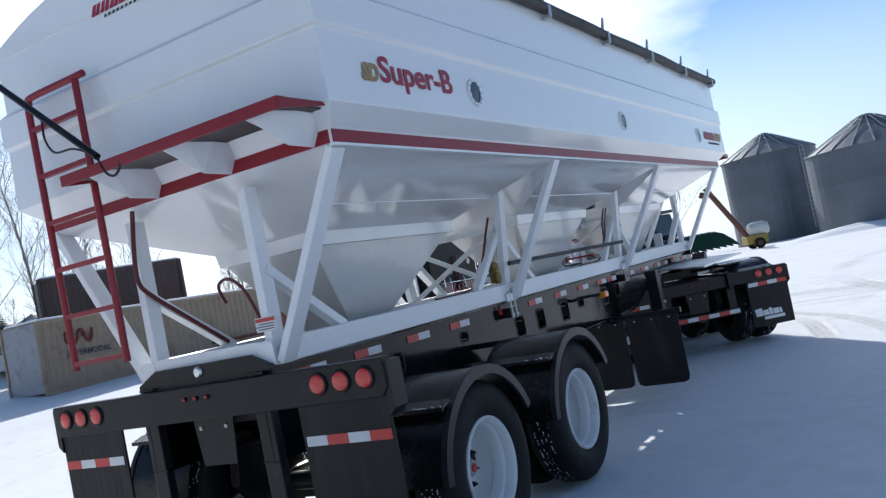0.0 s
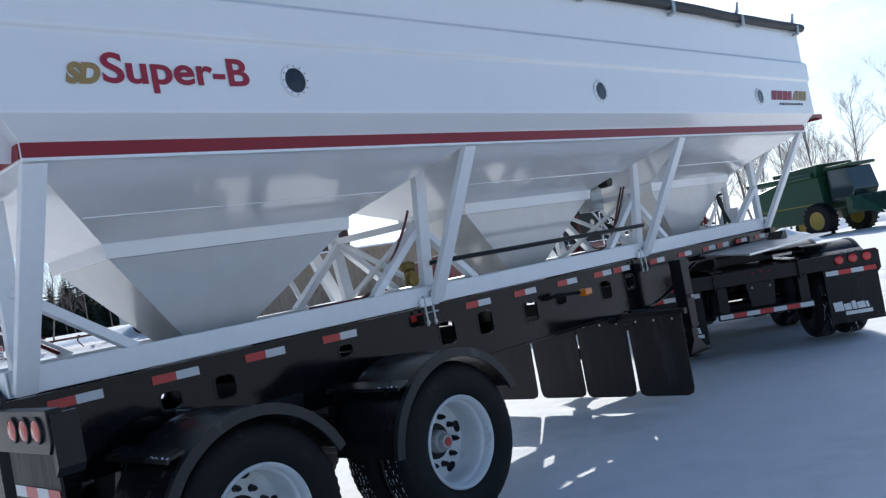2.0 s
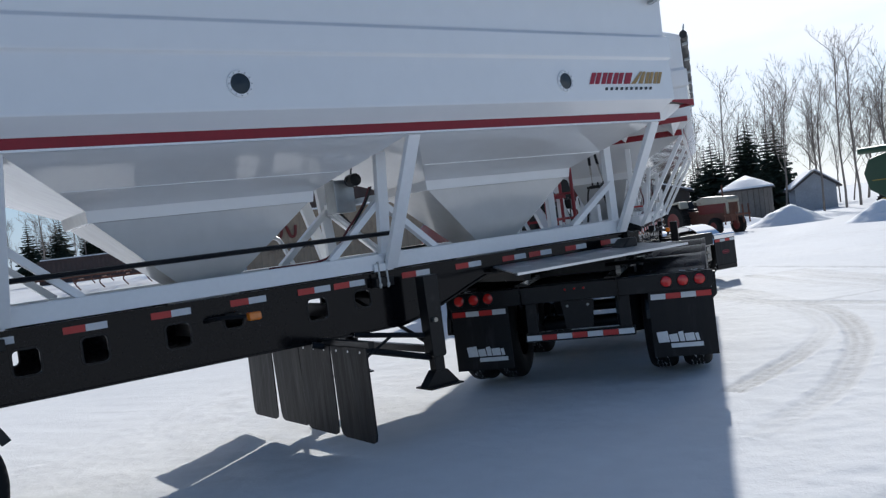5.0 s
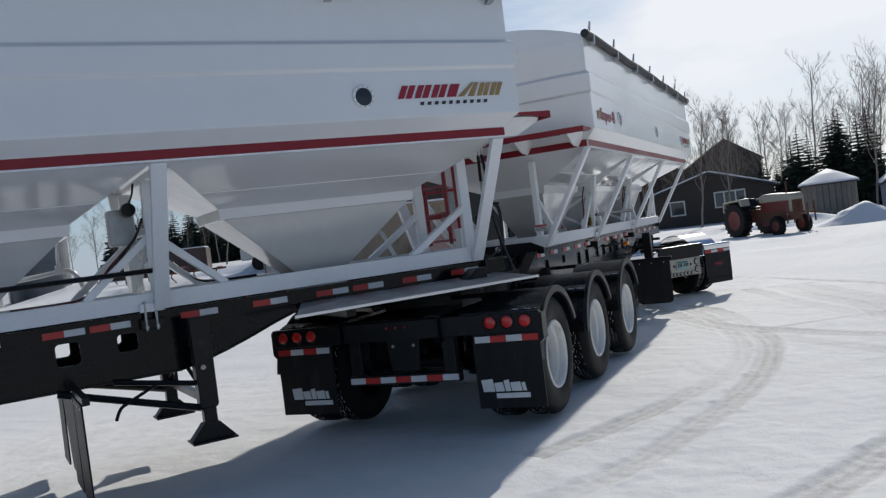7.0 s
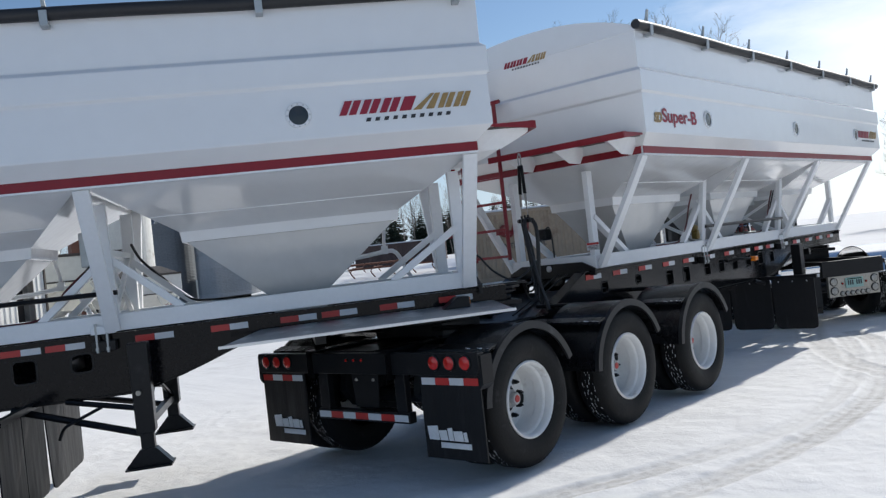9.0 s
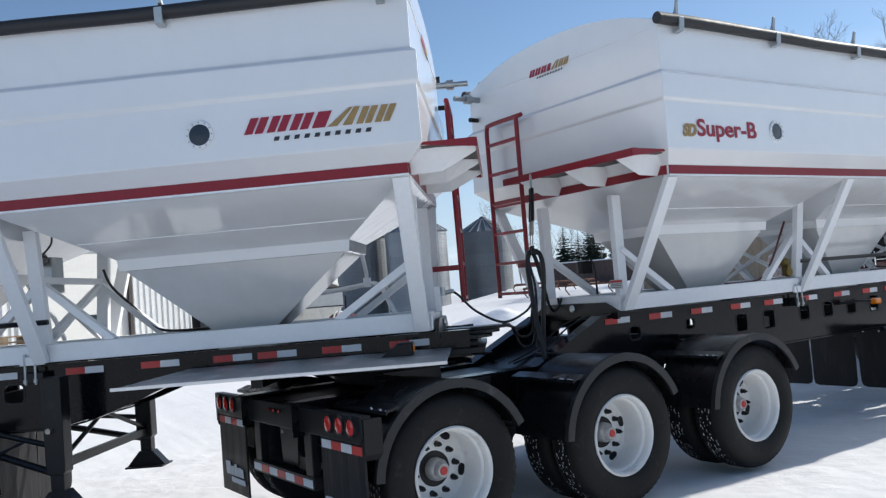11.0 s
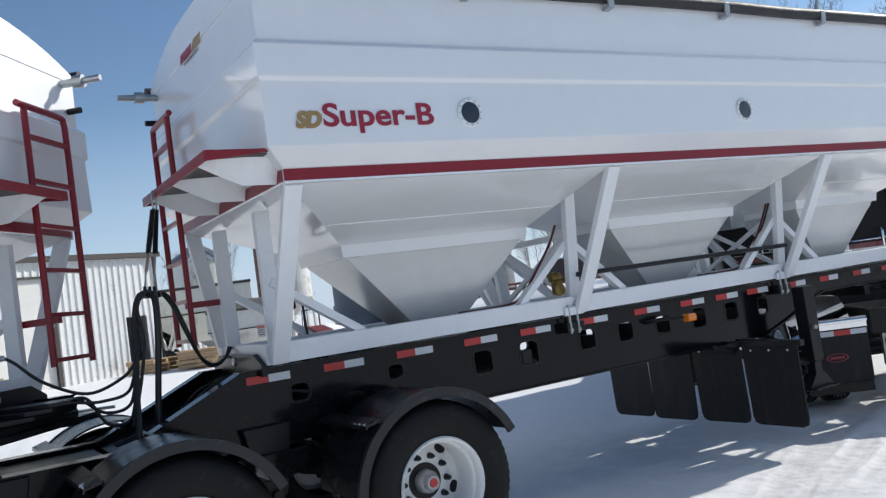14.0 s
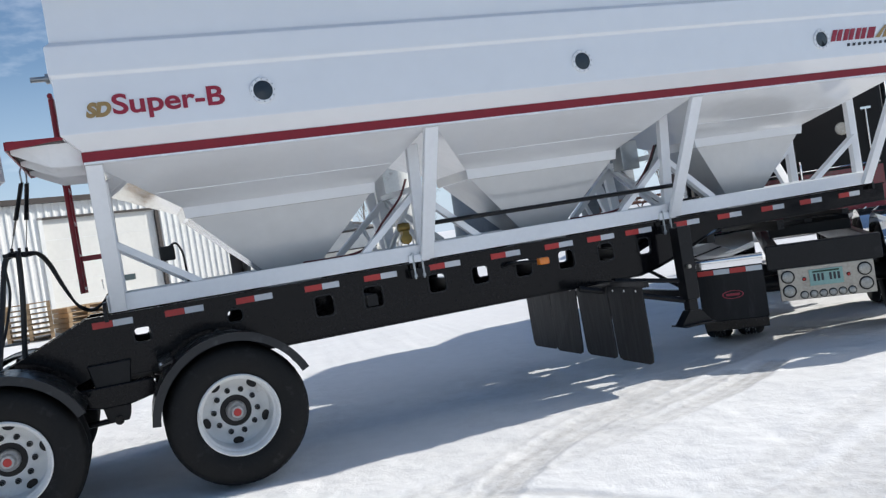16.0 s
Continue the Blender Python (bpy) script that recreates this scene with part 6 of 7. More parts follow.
grain_bin("grain_bin", 28.5, 72.0, 3.8, 7.25, BIN_DARK, "weathered grey steel grain bin with cone roof", turn=20)
grain_bin("grain_bin", 30.9, 59.6, 4.4, 5.6, BIN_DARK, "wide weathered grey steel grain bin with cone roof", turn=30)
grain_bin("grain_bin", -46.0, 35.2, 2.2, 6.1, BIN_MID, "grey galvanised grain bin with cone roof in the snow", turn=-60, pitch=0.58)
grain_bin("grain_bin", -47.5, 41.6, 2.0, 6.0, BIN_DARK, "dark steel grain bin behind others", turn=-60, pitch=0.5)
grain_bin("grain_bin", -50.3, 32.7, 2.05, 6.15, BIN_DARK, "weathered grey steel grain bin beside others", turn=-60, pitch=0.52)
grain_bin("hopper_bin", -31.8, 22.97, 1.12, 5.7, TANK_WHITE, "white hopper-bottom bin on steel legs", cone_leg=2.5, door=False, turn=-60)
grain_bin("hopper_bin", -36.2, 19.5, 1.55, 5.05, TANK_WHITE, "white hopper-bottom bin with a grey snowy cone roof by the shed", cone_leg=2.4, door=False, turn=-60, pitch=0.55, roof_mat=GALV)
for bx, by in ((-66.0, 124.0), (-61.8, 126.0), (-57.4, 128.0)):
    grain_bin("grain_bin", bx, by, 2.0, 8.6, BIN_MID, "distant galvanised grain bin beyond the trees")


def shed_wall(bm, a, b, h, pitch=0.225, rib=0.032):
    """Ribbed metal cladding between two ground points."""
    a, b = Vector(a), Vector(b)
    d = (b - a)
    n = max(1, int(d.length / pitch))
    d.normalize()
    nrm = Vector((d.y, -d.x, 0))
    pts = []
    for i in range(n):
        s = i * (b - a).length / n
        p = (b - a).length / n
        for k, o in ((0.0, 0), (0.58, 0), (0.68, rib), (0.88, rib), (1.0, 0)):
            q = a + d * (s + p * k) + nrm * o
            pts.append(q)
    loft(bm, [[bm.verts.new(p) for p in pts], [bm.verts.new(p + Vector((0, 0, h))) for p in pts]], cap=False, closed=False)


def machine_shed():
    """Local x points out of the front wall, y runs along it from the door's edge."""
    T = empty("machine_shed", pose(-19.0, 12.8, 0, 0, 0, 33), "white ribbed metal machine shed with overhead door", "shed")
    y0, y1, h, deep = -22.0, 3.74, 4.30, 14.0
    bm = B()
    shed_wall(bm, (0, y0, 0), (0, -3.65, 0), h)
    shed_wall(bm, (0, 0, 0), (0, 2.50, 0), h)
    shed_wall(bm, (0, 3.28, 0), (0, y1, 0), h)
    part("front_wall", bm, CLADDING, T)
    bm = B()
    shed_wall(bm, (0, -3.65, 3.80), (0, 0, 3.80), h - 3.80)
    part("wall_over_door", bm, CLADDING, T)
    bm = B()
    shed_wall(bm, (0, 2.50, 2.36), (0, 3.28, 2.36), h - 2.36)
    part("wall_over_door", bm, CLADDING, T)
    bm = B()
    shed_wall(bm, (0, y1, 0), (-deep, y1, 0), h)
    shed_wall(bm, (-deep, y0, 0), (0, y0, 0), h)
    shed_wall(bm, (-deep, y1, 0), (-deep, y0, 0), h)
    part("end_wall", bm, CLADDING, T)
    bm = B()
    box(bm, (-0.12, -3.62, 0.0), (-0.06, -0.03, 3.78))
    door = part("overhead_door", bm, DOOR_WHITE, T, "off-white overhead door")
    for k in range(1, 6):
        bm = B()
        box(bm, (-0.061, -3.61, 0.63 * k - 0.008), (-0.054, -0.04, 0.63 * k + 0.008))
        part("door_joint", bm, CLADDING, door)
    bm = B()
    box(bm, (-0.058, -1.42, 1.62), (-0.045, -0.98, 1.80))
    part("door_window", bm, GLASS_CAB, door)
    for lo, hi, mat in (((-0.02, -3.75, 0), (0.05, -3.62, 3.86), CLADDING), ((-0.02, -0.03, 0), (0.06, 0.09, 3.86), DARK_TRIM), ((-0.02, -3.75, 3.77), (0.05, 0.09, 3.84), DARK_TRIM)):
        bm = B()
        box(bm, lo, hi)
        part("door_frame", bm, mat, T)
    bm = B()
    box(bm, (-0.5, 2.50, 0), (-0.45, 3.28, 2.36))
    part("side_doorway", bm, DARK_TRIM, T, "dark open doorway")
    bm = B()
    box(bm, (0.0, y1 - 0.02, 0), (0.07, y1 + 0.05, h))
    part("corner_downpipe", bm, DARK_TRIM, T)
    bm = B()
    prism(bm, [(y0 - 0.2, h - 0.04), (y1 + 0.2, h - 0.04), (y1 + 0.2, h + 0.12), (y0 - 0.2, h + 0.12)], "x", -0.05, 0.20)
    part("eave_trim", bm, DARK_TRIM, T)
    bm = B()
    loft(bm, [[bm.verts.new((0.19, y, h + 0.11)), bm.verts.new((-deep / 2, y, h + 0.9)), bm.verts.new((-deep - 0.2, y, h + 0.11)), bm.verts.new((-deep - 0.2, y, h + 0.04)), bm.verts.new((0.19, y, h + 0.04))] for y in (y0 - 0.19, y1 + 0.19)])
    part("roof", bm, CLADDING, T)
    return T


machine_shed()


def pallet(m, label, levels=6):
    T = empty("pallet_stack", m, label, "pallet", "pallets by the shed")
    z = 0.0
    for lvl in range(levels):
        w = random.uniform(-0.05, 0.05)
        for yy in (-0.5, 0, 0.5):
            bm = B()
            box(bm, (-0.6 + w, yy - 0.045, z), (0.6 + w, yy + 0.045, z + 0.10))
            part("bearer", bm, WOOD, T)
        for k in range(7):
            bm = B()
            xx = -0.55 + 1.1 * k / 6 + w
            box(bm, (xx - 0.05, -0.55, z + 0.10), (xx + 0.05, 0.55, z + 0.122))
            part("slat", bm, WOOD, T)
        z += 0.135
    return T


for px, py, turn, levels, text in ((-13.6, 9.8, 12, 7, "stack of weathered wooden pallets on the snow"), (-14.5, 10.9, 30, 5, "stack of weathered wooden pallets on the snow"), (-19.3, 15.5, 38, 3, "low stack of pale lumber pallets by the shed"), (-18.3, 16.8, 70, 4, "stack of pale lumber pallets by the shed")):
    pallet(pose(px, py, float(yard_rise(px, py)), 0, 0, turn), text, levels)


def container(name, x, y, ang, length, h, mat, label, print_mat=None, word="", z=0.0, end_mat=None):
    T = empty(name, pose(x, y, z, 0, 0, ang), label, "container", "shipping containers")
    w = 2.44
    bm = B()
    n = int(length / 0.28)
    for s in (-1, 1):
        pts = []
        for i in range(n):
            p = length / n
            for k, o in ((0, 0.0), (0.25, 0.0), (0.4, -0.035), (0.75, -0.035), (0.9, 0.0)):
                pts.append((-length / 2 + p * (i + k), s * (w / 2 + o)))
        pts.append((length / 2, s * w / 2))
        loft(bm, [[bm.verts.new((a, b, z)) for a, b in pts] for z in (0.15, h - 0.1)], cap=False, closed=False)
    part("side_wall", bm, mat, T)
    for s in (-1, 1):
        bm = B()
        box(bm, (s * length / 2 - 0.03, -w / 2 + 0.04, 0.1), (s * length / 2 + 0.03, w / 2 - 0.04, h - 0.05))
        part("end_wall", bm, end_mat or mat, T)
    bm = B()
    box(bm, (-length / 2, -w / 2, h - 0.10), (length / 2, w / 2, h))
    for s in (-1, 1):
        box(bm, (-length / 2, s * w / 2 - 0.06, 0), (length / 2, s * w / 2 + 0.02, 0.16))
        box(bm, (-length / 2, s * w / 2 - 0.06, h - 0.12), (length / 2, s * w / 2 + 0.02, h + 0.01))
        for e in (-1, 1):
            box(bm, (e * length / 2 - 0.09, s * w / 2 - 0.08, 0), (e * length / 2 + 0.035, s * w / 2 + 0.025, h + 0.005))
    part("steel_frame", bm, mat, T, bevel=0.01)
    bm = B()
    box(bm, (-length / 2 + 0.05, -w / 2 + 0.05, h), (length / 2 - 0.05, w / 2 - 0.05, h + 0.09))
    part("roof_snow", bm, SNOW_CAP, T, bevel=0.04)
    if print_mat:
        bm = B()
        x0 = -length / 2 + 1.0
        tube(bm, smooth_path([(x0 + a * 0.66, -w / 2 - 0.03, b) for a, b in ((0.40, 2.05), (0.0, 2.0), (0.0, 1.72), (0.50, 1.68), (0.70, 2.02), (0.93, 2.05), (1.15, 1.70), (1.40, 1.72), (1.50, 2.10))], 5), 0.06, 6)
        part("logo_shape", bm, print_mat, T, "curved red maker's mark")
    if word:
        words("side_print", word, 0.27, DECAL_BLACK, T, pose(-length / 2 + 0.95, -w / 2 - 0.032, 1.20, 90, 0, 0), 0.004)
    return T


container("shipping_container", -11.68, 34.94, 54, 12.2, 2.6, CONTAINER_TAN, "dirty tan rail container with a red mark", MACHINE_RED, "INTERMODAL", z=0.55, end_mat=CONTAINER_GREY)
container("shipping_container", -15.5, 39.4, 30, 6.1, 2.4, CONTAINER_DARK, "dark rust-coloured container under another one", z=0.45)
container("shipping_container", -15.5, 39.4, 30, 6.1, 2.4, CONTAINER_DARK, "dark rust-coloured container stacked on another", z=2.94)
container("shipping_container", -39.2, 45.3, 40, 6.1, 2.4, CONTAINER_DARK, "dark brown container near the tree belt", z=0.6)


def pickup(m, label):
    T = empty("pickup_truck", m, label, "pickup truck")
    bm = B()
    prism(bm, [(-2.7, 0.55), (-2.7, 1.15), (-0.75, 1.18), (-0.55, 1.80), (0.75, 1.82), (1.25, 1.22), (2.55, 1.10), (2.65, 0.55)], "y", -0.92, 0.92)
    part("body", bm, TANK_WHITE, T, bevel=0.06)
    for s in (-1, 1):
        bm = B()
        prism(bm, [(-0.45, 1.25), (-0.38, 1.70), (0.70, 1.72), (1.10, 1.25)], "y", min(s * 0.921, s * 0.93), max(s * 0.921, s * 0.93))
        part("side_window", bm, GLASS_CAB, T)
        for x in (-1.75, 1.7):
            bm = B()
            lathe(bm, [(0, -0.12), (0.20, -0.13), (0.36, -0.11), (0.38, 0), (0.36, 0.11), (0, 0.12)], 24, (x, s * 0.85, 0.38))
            part("wheel", bm, RUBBER, T, smooth=True)
    return T


pickup(pose(-20.4, 37.6, float(yard_rise(-20.4, 37.6)) - 0.02, 0, 0, 18), "white pickup truck parked by the tree belt")


def gable_house(name, m, label, length, width, eave, ridge, wall, roof, windows=(), snow=False, category="building"):
    T = empty(name, m, label, category)
    bm = B()
    prism(bm, [(-width / 2, 0), (width / 2, 0), (width / 2, eave), (0, ridge), (-width / 2, eave)], "x", -length / 2, length / 2)
    part("wall", bm, wall, T)
    n = int(length / 0.25)
    for s in (-1, 1):
        bm = B()
        o = 0.35
        k = (ridge - eave) / (width / 2)
        prism(bm, [(0, ridge + 0.02), (s * (width / 2 + o), eave - o * k + 0.02), (s * (width / 2 + o), eave - o * k + 0.16), (0, ridge + 0.18)], "x", -length / 2 - 0.35, length / 2 + 0.35)
        rf = part("roof_slope", bm, roof, T)
        if snow:
            bm = B()
            prism(bm, [(s * 0.1, ridge + 0.15), (s * (width / 2 + o - 0.1), eave - o * k + 0.22), (s * (width / 2 + o - 0.1), eave - o * k + 0.34), (s * 0.1, ridge + 0.30)], "x", -length / 2 - 0.25, length / 2 + 0.25)
            part("roof_snow", bm, SNOW_CAP, rf, bevel=0.05)
    for face, a, z, w, h in windows:
        bm = B()
        if face == "x":
            lo, hi = (length / 2 + 0.004, a - w / 2, z), (length / 2 + 0.05, a + w / 2, z + h)
            glass = ((length / 2 + 0.02, a - w / 2 + 0.12, z + 0.12), (length / 2 + 0.06, a + w / 2 - 0.12, z + h - 0.12))
        else:
            lo, hi = (a - w / 2, -width / 2 - 0.05, z), (a + w / 2, -width / 2 - 0.004, z + h)
            glass = ((a - w / 2 + 0.12, -width / 2 - 0.06, z + 0.12), (a + w / 2 - 0.12, -width / 2 - 0.02, z + h - 0.12))
        box(bm, lo, hi)
        win = part("window", bm, DOOR_WHITE, T, "white framed window")
        bm = B()
        box(bm, *glass)
        part("pane", bm, GLASS_CAB, win)
        if w > 1.6:
            for q in (-0.18, 0.18):
                bm = B()
                c = (glass[0][1] + glass[1][1]) / 2 if face == "x" else (glass[0][0] + glass[1][0]) / 2
                if face == "x":
                    box(bm, (length / 2 + 0.055, c + q * w - 0.06, z), (length / 2 + 0.075, c + q * w + 0.06, z + h))
                else:
                    box(bm, (c + q * w - 0.06, -width / 2 - 0.075, z), (c + q * w + 0.06, -width / 2 - 0.055, z + h))
                part("mullion", bm, DOOR_WHITE, win)
    return T


gable_house("farm_building", pose(-12.5, 86.0, 0, 0, 0, -72), "dark brown low farm building with white windows", 12.0, 10.5, 2.7, 4.3, BROWN_WALL, ROOF_DARK, (("x", -2.8, 1.0, 1.3, 1.3), ("x", 1.6, 1.3, 2.6, 1.4)), snow=True)
gable_house("barn", pose(-17.5, 116.0, 0, 0, 0, -70), "tall dark barn behind the low building", 10.0, 8.0, 6.6, 9.2, BROWN_WALL, ROOF_DARK)
gable_house("barn", pose(-26.0, 118.0, 0, 0, 0, -60), "dark barn behind the low building", 10.0, 8.0, 5.0, 7.2, BROWN_WALL, ROOF_DARK)
gable_house("small_shed", pose(4.4, 75.0, 0, 0, 0, -80), "small pale gabled shed among bare trees", 3.4, 2.9, 1.75, 2.75, PALE_BOARDS, ROOF_DARK, snow=True, category="shed")


def round_crib(x, y):
    T = empty("board_crib", pose(x, y, 0), "round weathered board crib with snow on its roof", "shed")
    for k in range(28):
        a = 2 * math.pi * k / 28
        bm = B()
        m = Matrix.Rotation(a, 4, "Z")
        box(bm, (1.58, -0.165, 0), (1.62, 0.165, 2.15 + 0.03 * random.random()), m)
        part("board", bm, WEATHERED, T)
    bm = B()
    lathe(bm, [(1.85, 2.02), (1.85, 2.10), (0.0, 2.95)], 24, axis="z")
    rf = part("roof", bm, ROOF_DARK, T)
    bm = B()
    lathe(bm, [(1.80, 2.13), (1.76, 2.24), (0.9, 2.68), (0.0, 3.06)], 24, axis="z")
    part("roof_snow", bm, SNOW_CAP, rf, smooth=True)
    return T


round_crib(0.5, 65.0)


def farm_wheel(T, x, y, r, w, rim):
    bm = B()
    lathe(bm, [(r * 0.55, -w / 2), (r * 0.92, -w / 2), (r, -w * 0.36), (r, w * 0.36), (r * 0.92, w / 2), (r * 0.55, w / 2), (r * 0.55, -w / 2)], 32, (x, y, r))
    wl = part("wheel", bm, RUBBER, T, "large lugged black tyre")
    bm = B()
    for k in range(22):
        a = 2 * math.pi * k / 22
        m = Matrix.Translation((x, y, r)) @ Matrix.Rotation(a, 4, "Y")
        box(bm, (-0.04 * r, -w * 0.46, r * 0.97), (0.04 * r, w * 0.46, r * 1.05), m)
    tagged(part("tread_lugs", bm, RUBBER, wl), kind="stuff")
    bm = B()
    lathe(bm, [(0, -w * 0.30), (r * 0.3, -w * 0.32), (r * 0.5, -w * 0.46), (r * 0.57, -w * 0.48), (r * 0.57, w * 0.48), (r * 0.5, w * 0.46), (r * 0.3, w * 0.32), (0, w * 0.30)], 28, (x, y, r))
    part("wheel_rim", bm, rim, wl, smooth=True)


def old_tractor(m):
    T = empty("farm_tractor", m, "old cream farm tractor with red wheels in snow", "tractor")
    farm_wheel(T, -1.0, -0.85, 0.82, 0.45, MACHINE_RED)
    farm_wheel(T, -1.0, 0.85, 0.82, 0.45, MACHINE_RED)
    farm_wheel(T, 1.55, -0.70, 0.42, 0.26, MACHINE_RED)
    farm_wheel(T, 1.55, 0.70, 0.42, 0.26, MACHINE_RED)
    bm = B()
    prism(bm, [(-1.4, 0.7), (-1.4, 1.2), (-0.4, 1.25), (1.9, 1.05), (1.9, 0.62), (0.2, 0.55)], "y", -0.30, 0.30)
    part("chassis", bm, RUST, T, bevel=0.03)
    bm = B()
    prism(bm, [(0.0, 1.50), (0.0, 1.78), (0.4, 1.88), (2.0, 1.80), (2.12, 1.66), (2.12, 1.50)], "y", -0.37, 0.37)
    for s in (-1, 1):
        box(bm, (1.98, min(s * 0.27, s * 0.37), 0.98), (2.12, max(s * 0.27, s * 0.37), 1.52))
    part("hood", bm, CREAM, T, bevel=0.04)
    bm = B()
    box(bm, (0.02, -0.33, 1.05), (1.97, 0.33, 1.498))
    part("engine_side", bm, MACHINE_RED, T, "dull red engine side", bevel=0.02)
    bm = B()
    box(bm, (1.972, -0.268, 1.02), (2.10, 0.268, 1.498))
    for k in range(7):
        box(bm, (2.10, -0.26, 1.05 + 0.064 * k), (2.115, 0.26, 1.075 + 0.064 * k))
    part("grille", bm, RUST, T, "brown slatted grille")
    for s in (-1, 1):
        bm = B()
        prism(bm, [(-1.75, 1.25), (-1.7, 1.72), (-0.35, 1.80), (-0.25, 1.45), (-0.4, 1.45), (-0.5, 1.70), (-1.6, 1.64), (-1.65, 1.25)], "y", min(s * 0.62, s * 1.10), max(s * 0.62, s * 1.10))
        part("mudguard", bm, CREAM, T, bevel=0.03)
    bm = B()
    prism(bm, [(-1.05, 1.25), (-1.15, 1.75), (-1.0, 1.78), (-0.85, 1.38), (-0.5, 1.36), (-0.5, 1.25)], "y", -0.25, 0.25)
    part("seat", bm, BLACK_FLAT, T, bevel=0.04)
    bm = B()
    tube(bm, [(0.1, 0, 1.7), (-0.35, 0, 1.95)], 0.03, 8)
    lathe(bm, [(0.20, -0.02), (0.23, 0), (0.20, 0.02), (0.17, 0), (0.20, -0.02)], 20, (0, 0, 0), "z")
    part("steering_column", bm, BLACK_FLAT, T)
    bm = B()
    tube(bm, [(1.3, 0.15, 1.75), (1.3, 0.15, 2.35)], 0.04, 10)
    part("exhaust_pipe", bm, RUST, T)
    bm = B()
    beam(bm, (2.38, -0.9, 0.9), (2.38, 0.7, 0.9), 0.06, 0.08)
    rack = part("front_rack", bm, RUST, T)
    for k in range(5):
        bm = B()
        beam(bm, (2.35 + 0.02 * k, -0.8 + 0.35 * k, 0.5), (2.4, -0.8 + 0.35 * k, 1.35), 0.05, 0.05)
        part("rack_post", bm, RUST, rack)
    return T


old_tractor(pose(-0.1, 46.7, -0.06, 0, 0, -42))


def combine(m):
    T = empty("combine_harvester", m, "green combine harvester parked in the snow", "harvester")
    bm = B()
    prism(bm, [(-3.3, 1.3), (-3.6, 2.2), (-3.2, 2.9), (-1.6, 3.2), (1.1, 3.2), (1.3, 1.3), (0.4, 0.8), (-2.2, 0.8)], "y", -1.45, 1.45)
    part("body", bm, GREEN, T, bevel=0.08)
    bm = B()
    prism(bm, [(-1.7, 3.2), (-1.9, 3.75), (1.2, 3.85), (1.0, 3.2)], "y", -1.4, 1.4)
    part("grain_tank", bm, GREEN, T, bevel=0.05)
    bm = B()
    prism(bm, [(1.35, 1.7), (1.35, 3.45), (2.6, 3.4), (2.9, 2.2), (2.6, 1.7)], "y", -0.95, 0.95)
    part("cab", bm, GLASS_CAB, T, "dark glazed cab", bevel=0.05)
    bm = B()
    box(bm, (1.25, -1.05, 3.45), (2.85, 1.05, 3.62))
    part("cab_roof", bm, GREEN, T, bevel=0.06)
    bm = B()
    prism(bm, [(1.3, 1.7), (3.0, 1.15), (3.0, 1.7), (1.5, 2.15)], "y", -0.6, 0.6)
    part("feeder_house", bm, GREEN, T, bevel=0.04)
    for s in (-1, 1):
        farm_wheel(T, 1.0, s * 1.55, 0.88, 0.65, YELLOW)
        farm_wheel(T, -2.5, s * 1.15, 0.55, 0.38, YELLOW)
        bm = B()
        box(bm, (-3.0, min(s * 1.451, s * 1.47), 1.76), (0.8, max(s * 1.451, s * 1.47), 1.80))
        part("side_stripe", bm, YELLOW, T)
    bm = B()
    tube(bm, [(0.9, -1.5, 3.3), (-3.4, -1.7, 3.35)], 0.17, 14)
    part("unload_auger", bm, GREEN, T, smooth=True)
    # corn head, carried high
    bm = B()
    prism(bm, [(3.0, 1.0), (3.0, 1.9), (3.3, 1.85), (3.6, 1.15), (3.5, 1.0)], "y", -1.9, 3.9)
    hd = part("corn_head", bm, GREEN, T, bevel=0.03)
    for k in range(9):
        y = -1.75 + 5.5 * k / 8
        bm = B()
        rows = [[bm.verts.new((3.4 + d, y + sy * w, z0 + sz)) for sy, sz in ((-1, 0), (0, h), (1, 0))] for d, w, z0, h in ((0, 0.28, 1.25, 0.62), (0.6, 0.24, 1.10, 0.55), (1.2, 0.12, 0.90, 0.30), (1.55, 0.02, 0.80, 0.06))]
        loft(bm, rows)
        part("snout", bm, GREEN, hd, smooth=True)
    return T


combine(pose(10.3, 47.6, 0, 0, 0, -50) @ Matrix.Scale(0.92, 4))


def auger(m):
    T = empty("grain_auger", m, "rusty grain auger on a yellow wheeled frame", "auger")
    bm = B()
    tube(bm, [(0, 0, 0.5), (-2.4, 0.3, 4.9)], 0.19, 12)
    tube(bm, [(-2.6, 0.3, 4.6), (-2.75, 0.3, 4.25)], 0.22, 12)
    part("auger_tube", bm, RUST, T, smooth=True)
    bm = B()
    box(bm, (-0.5, -0.6, 0.35), (1.0, 0.6, 0.95))
    part("hopper_box", bm, YELLOW, T, bevel=0.04)
    bm = B()
    lathe(bm, [(0, -0.7), (0.4, -0.68), (0.5, -0.4), (0.5, 0.4), (0.4, 0.68), (0, 0.7)], 20, (0.6, 0, 1.35), "x")
    part("tank", bm, TANK_WHITE, T, smooth=True)
    for s in (-1, 1):
        farm_wheel(T, 0.3, s * 0.75, 0.36, 0.2, RUST)
    return T


auger(pose(21.6, 60.5, 0, 0, 0, 0))


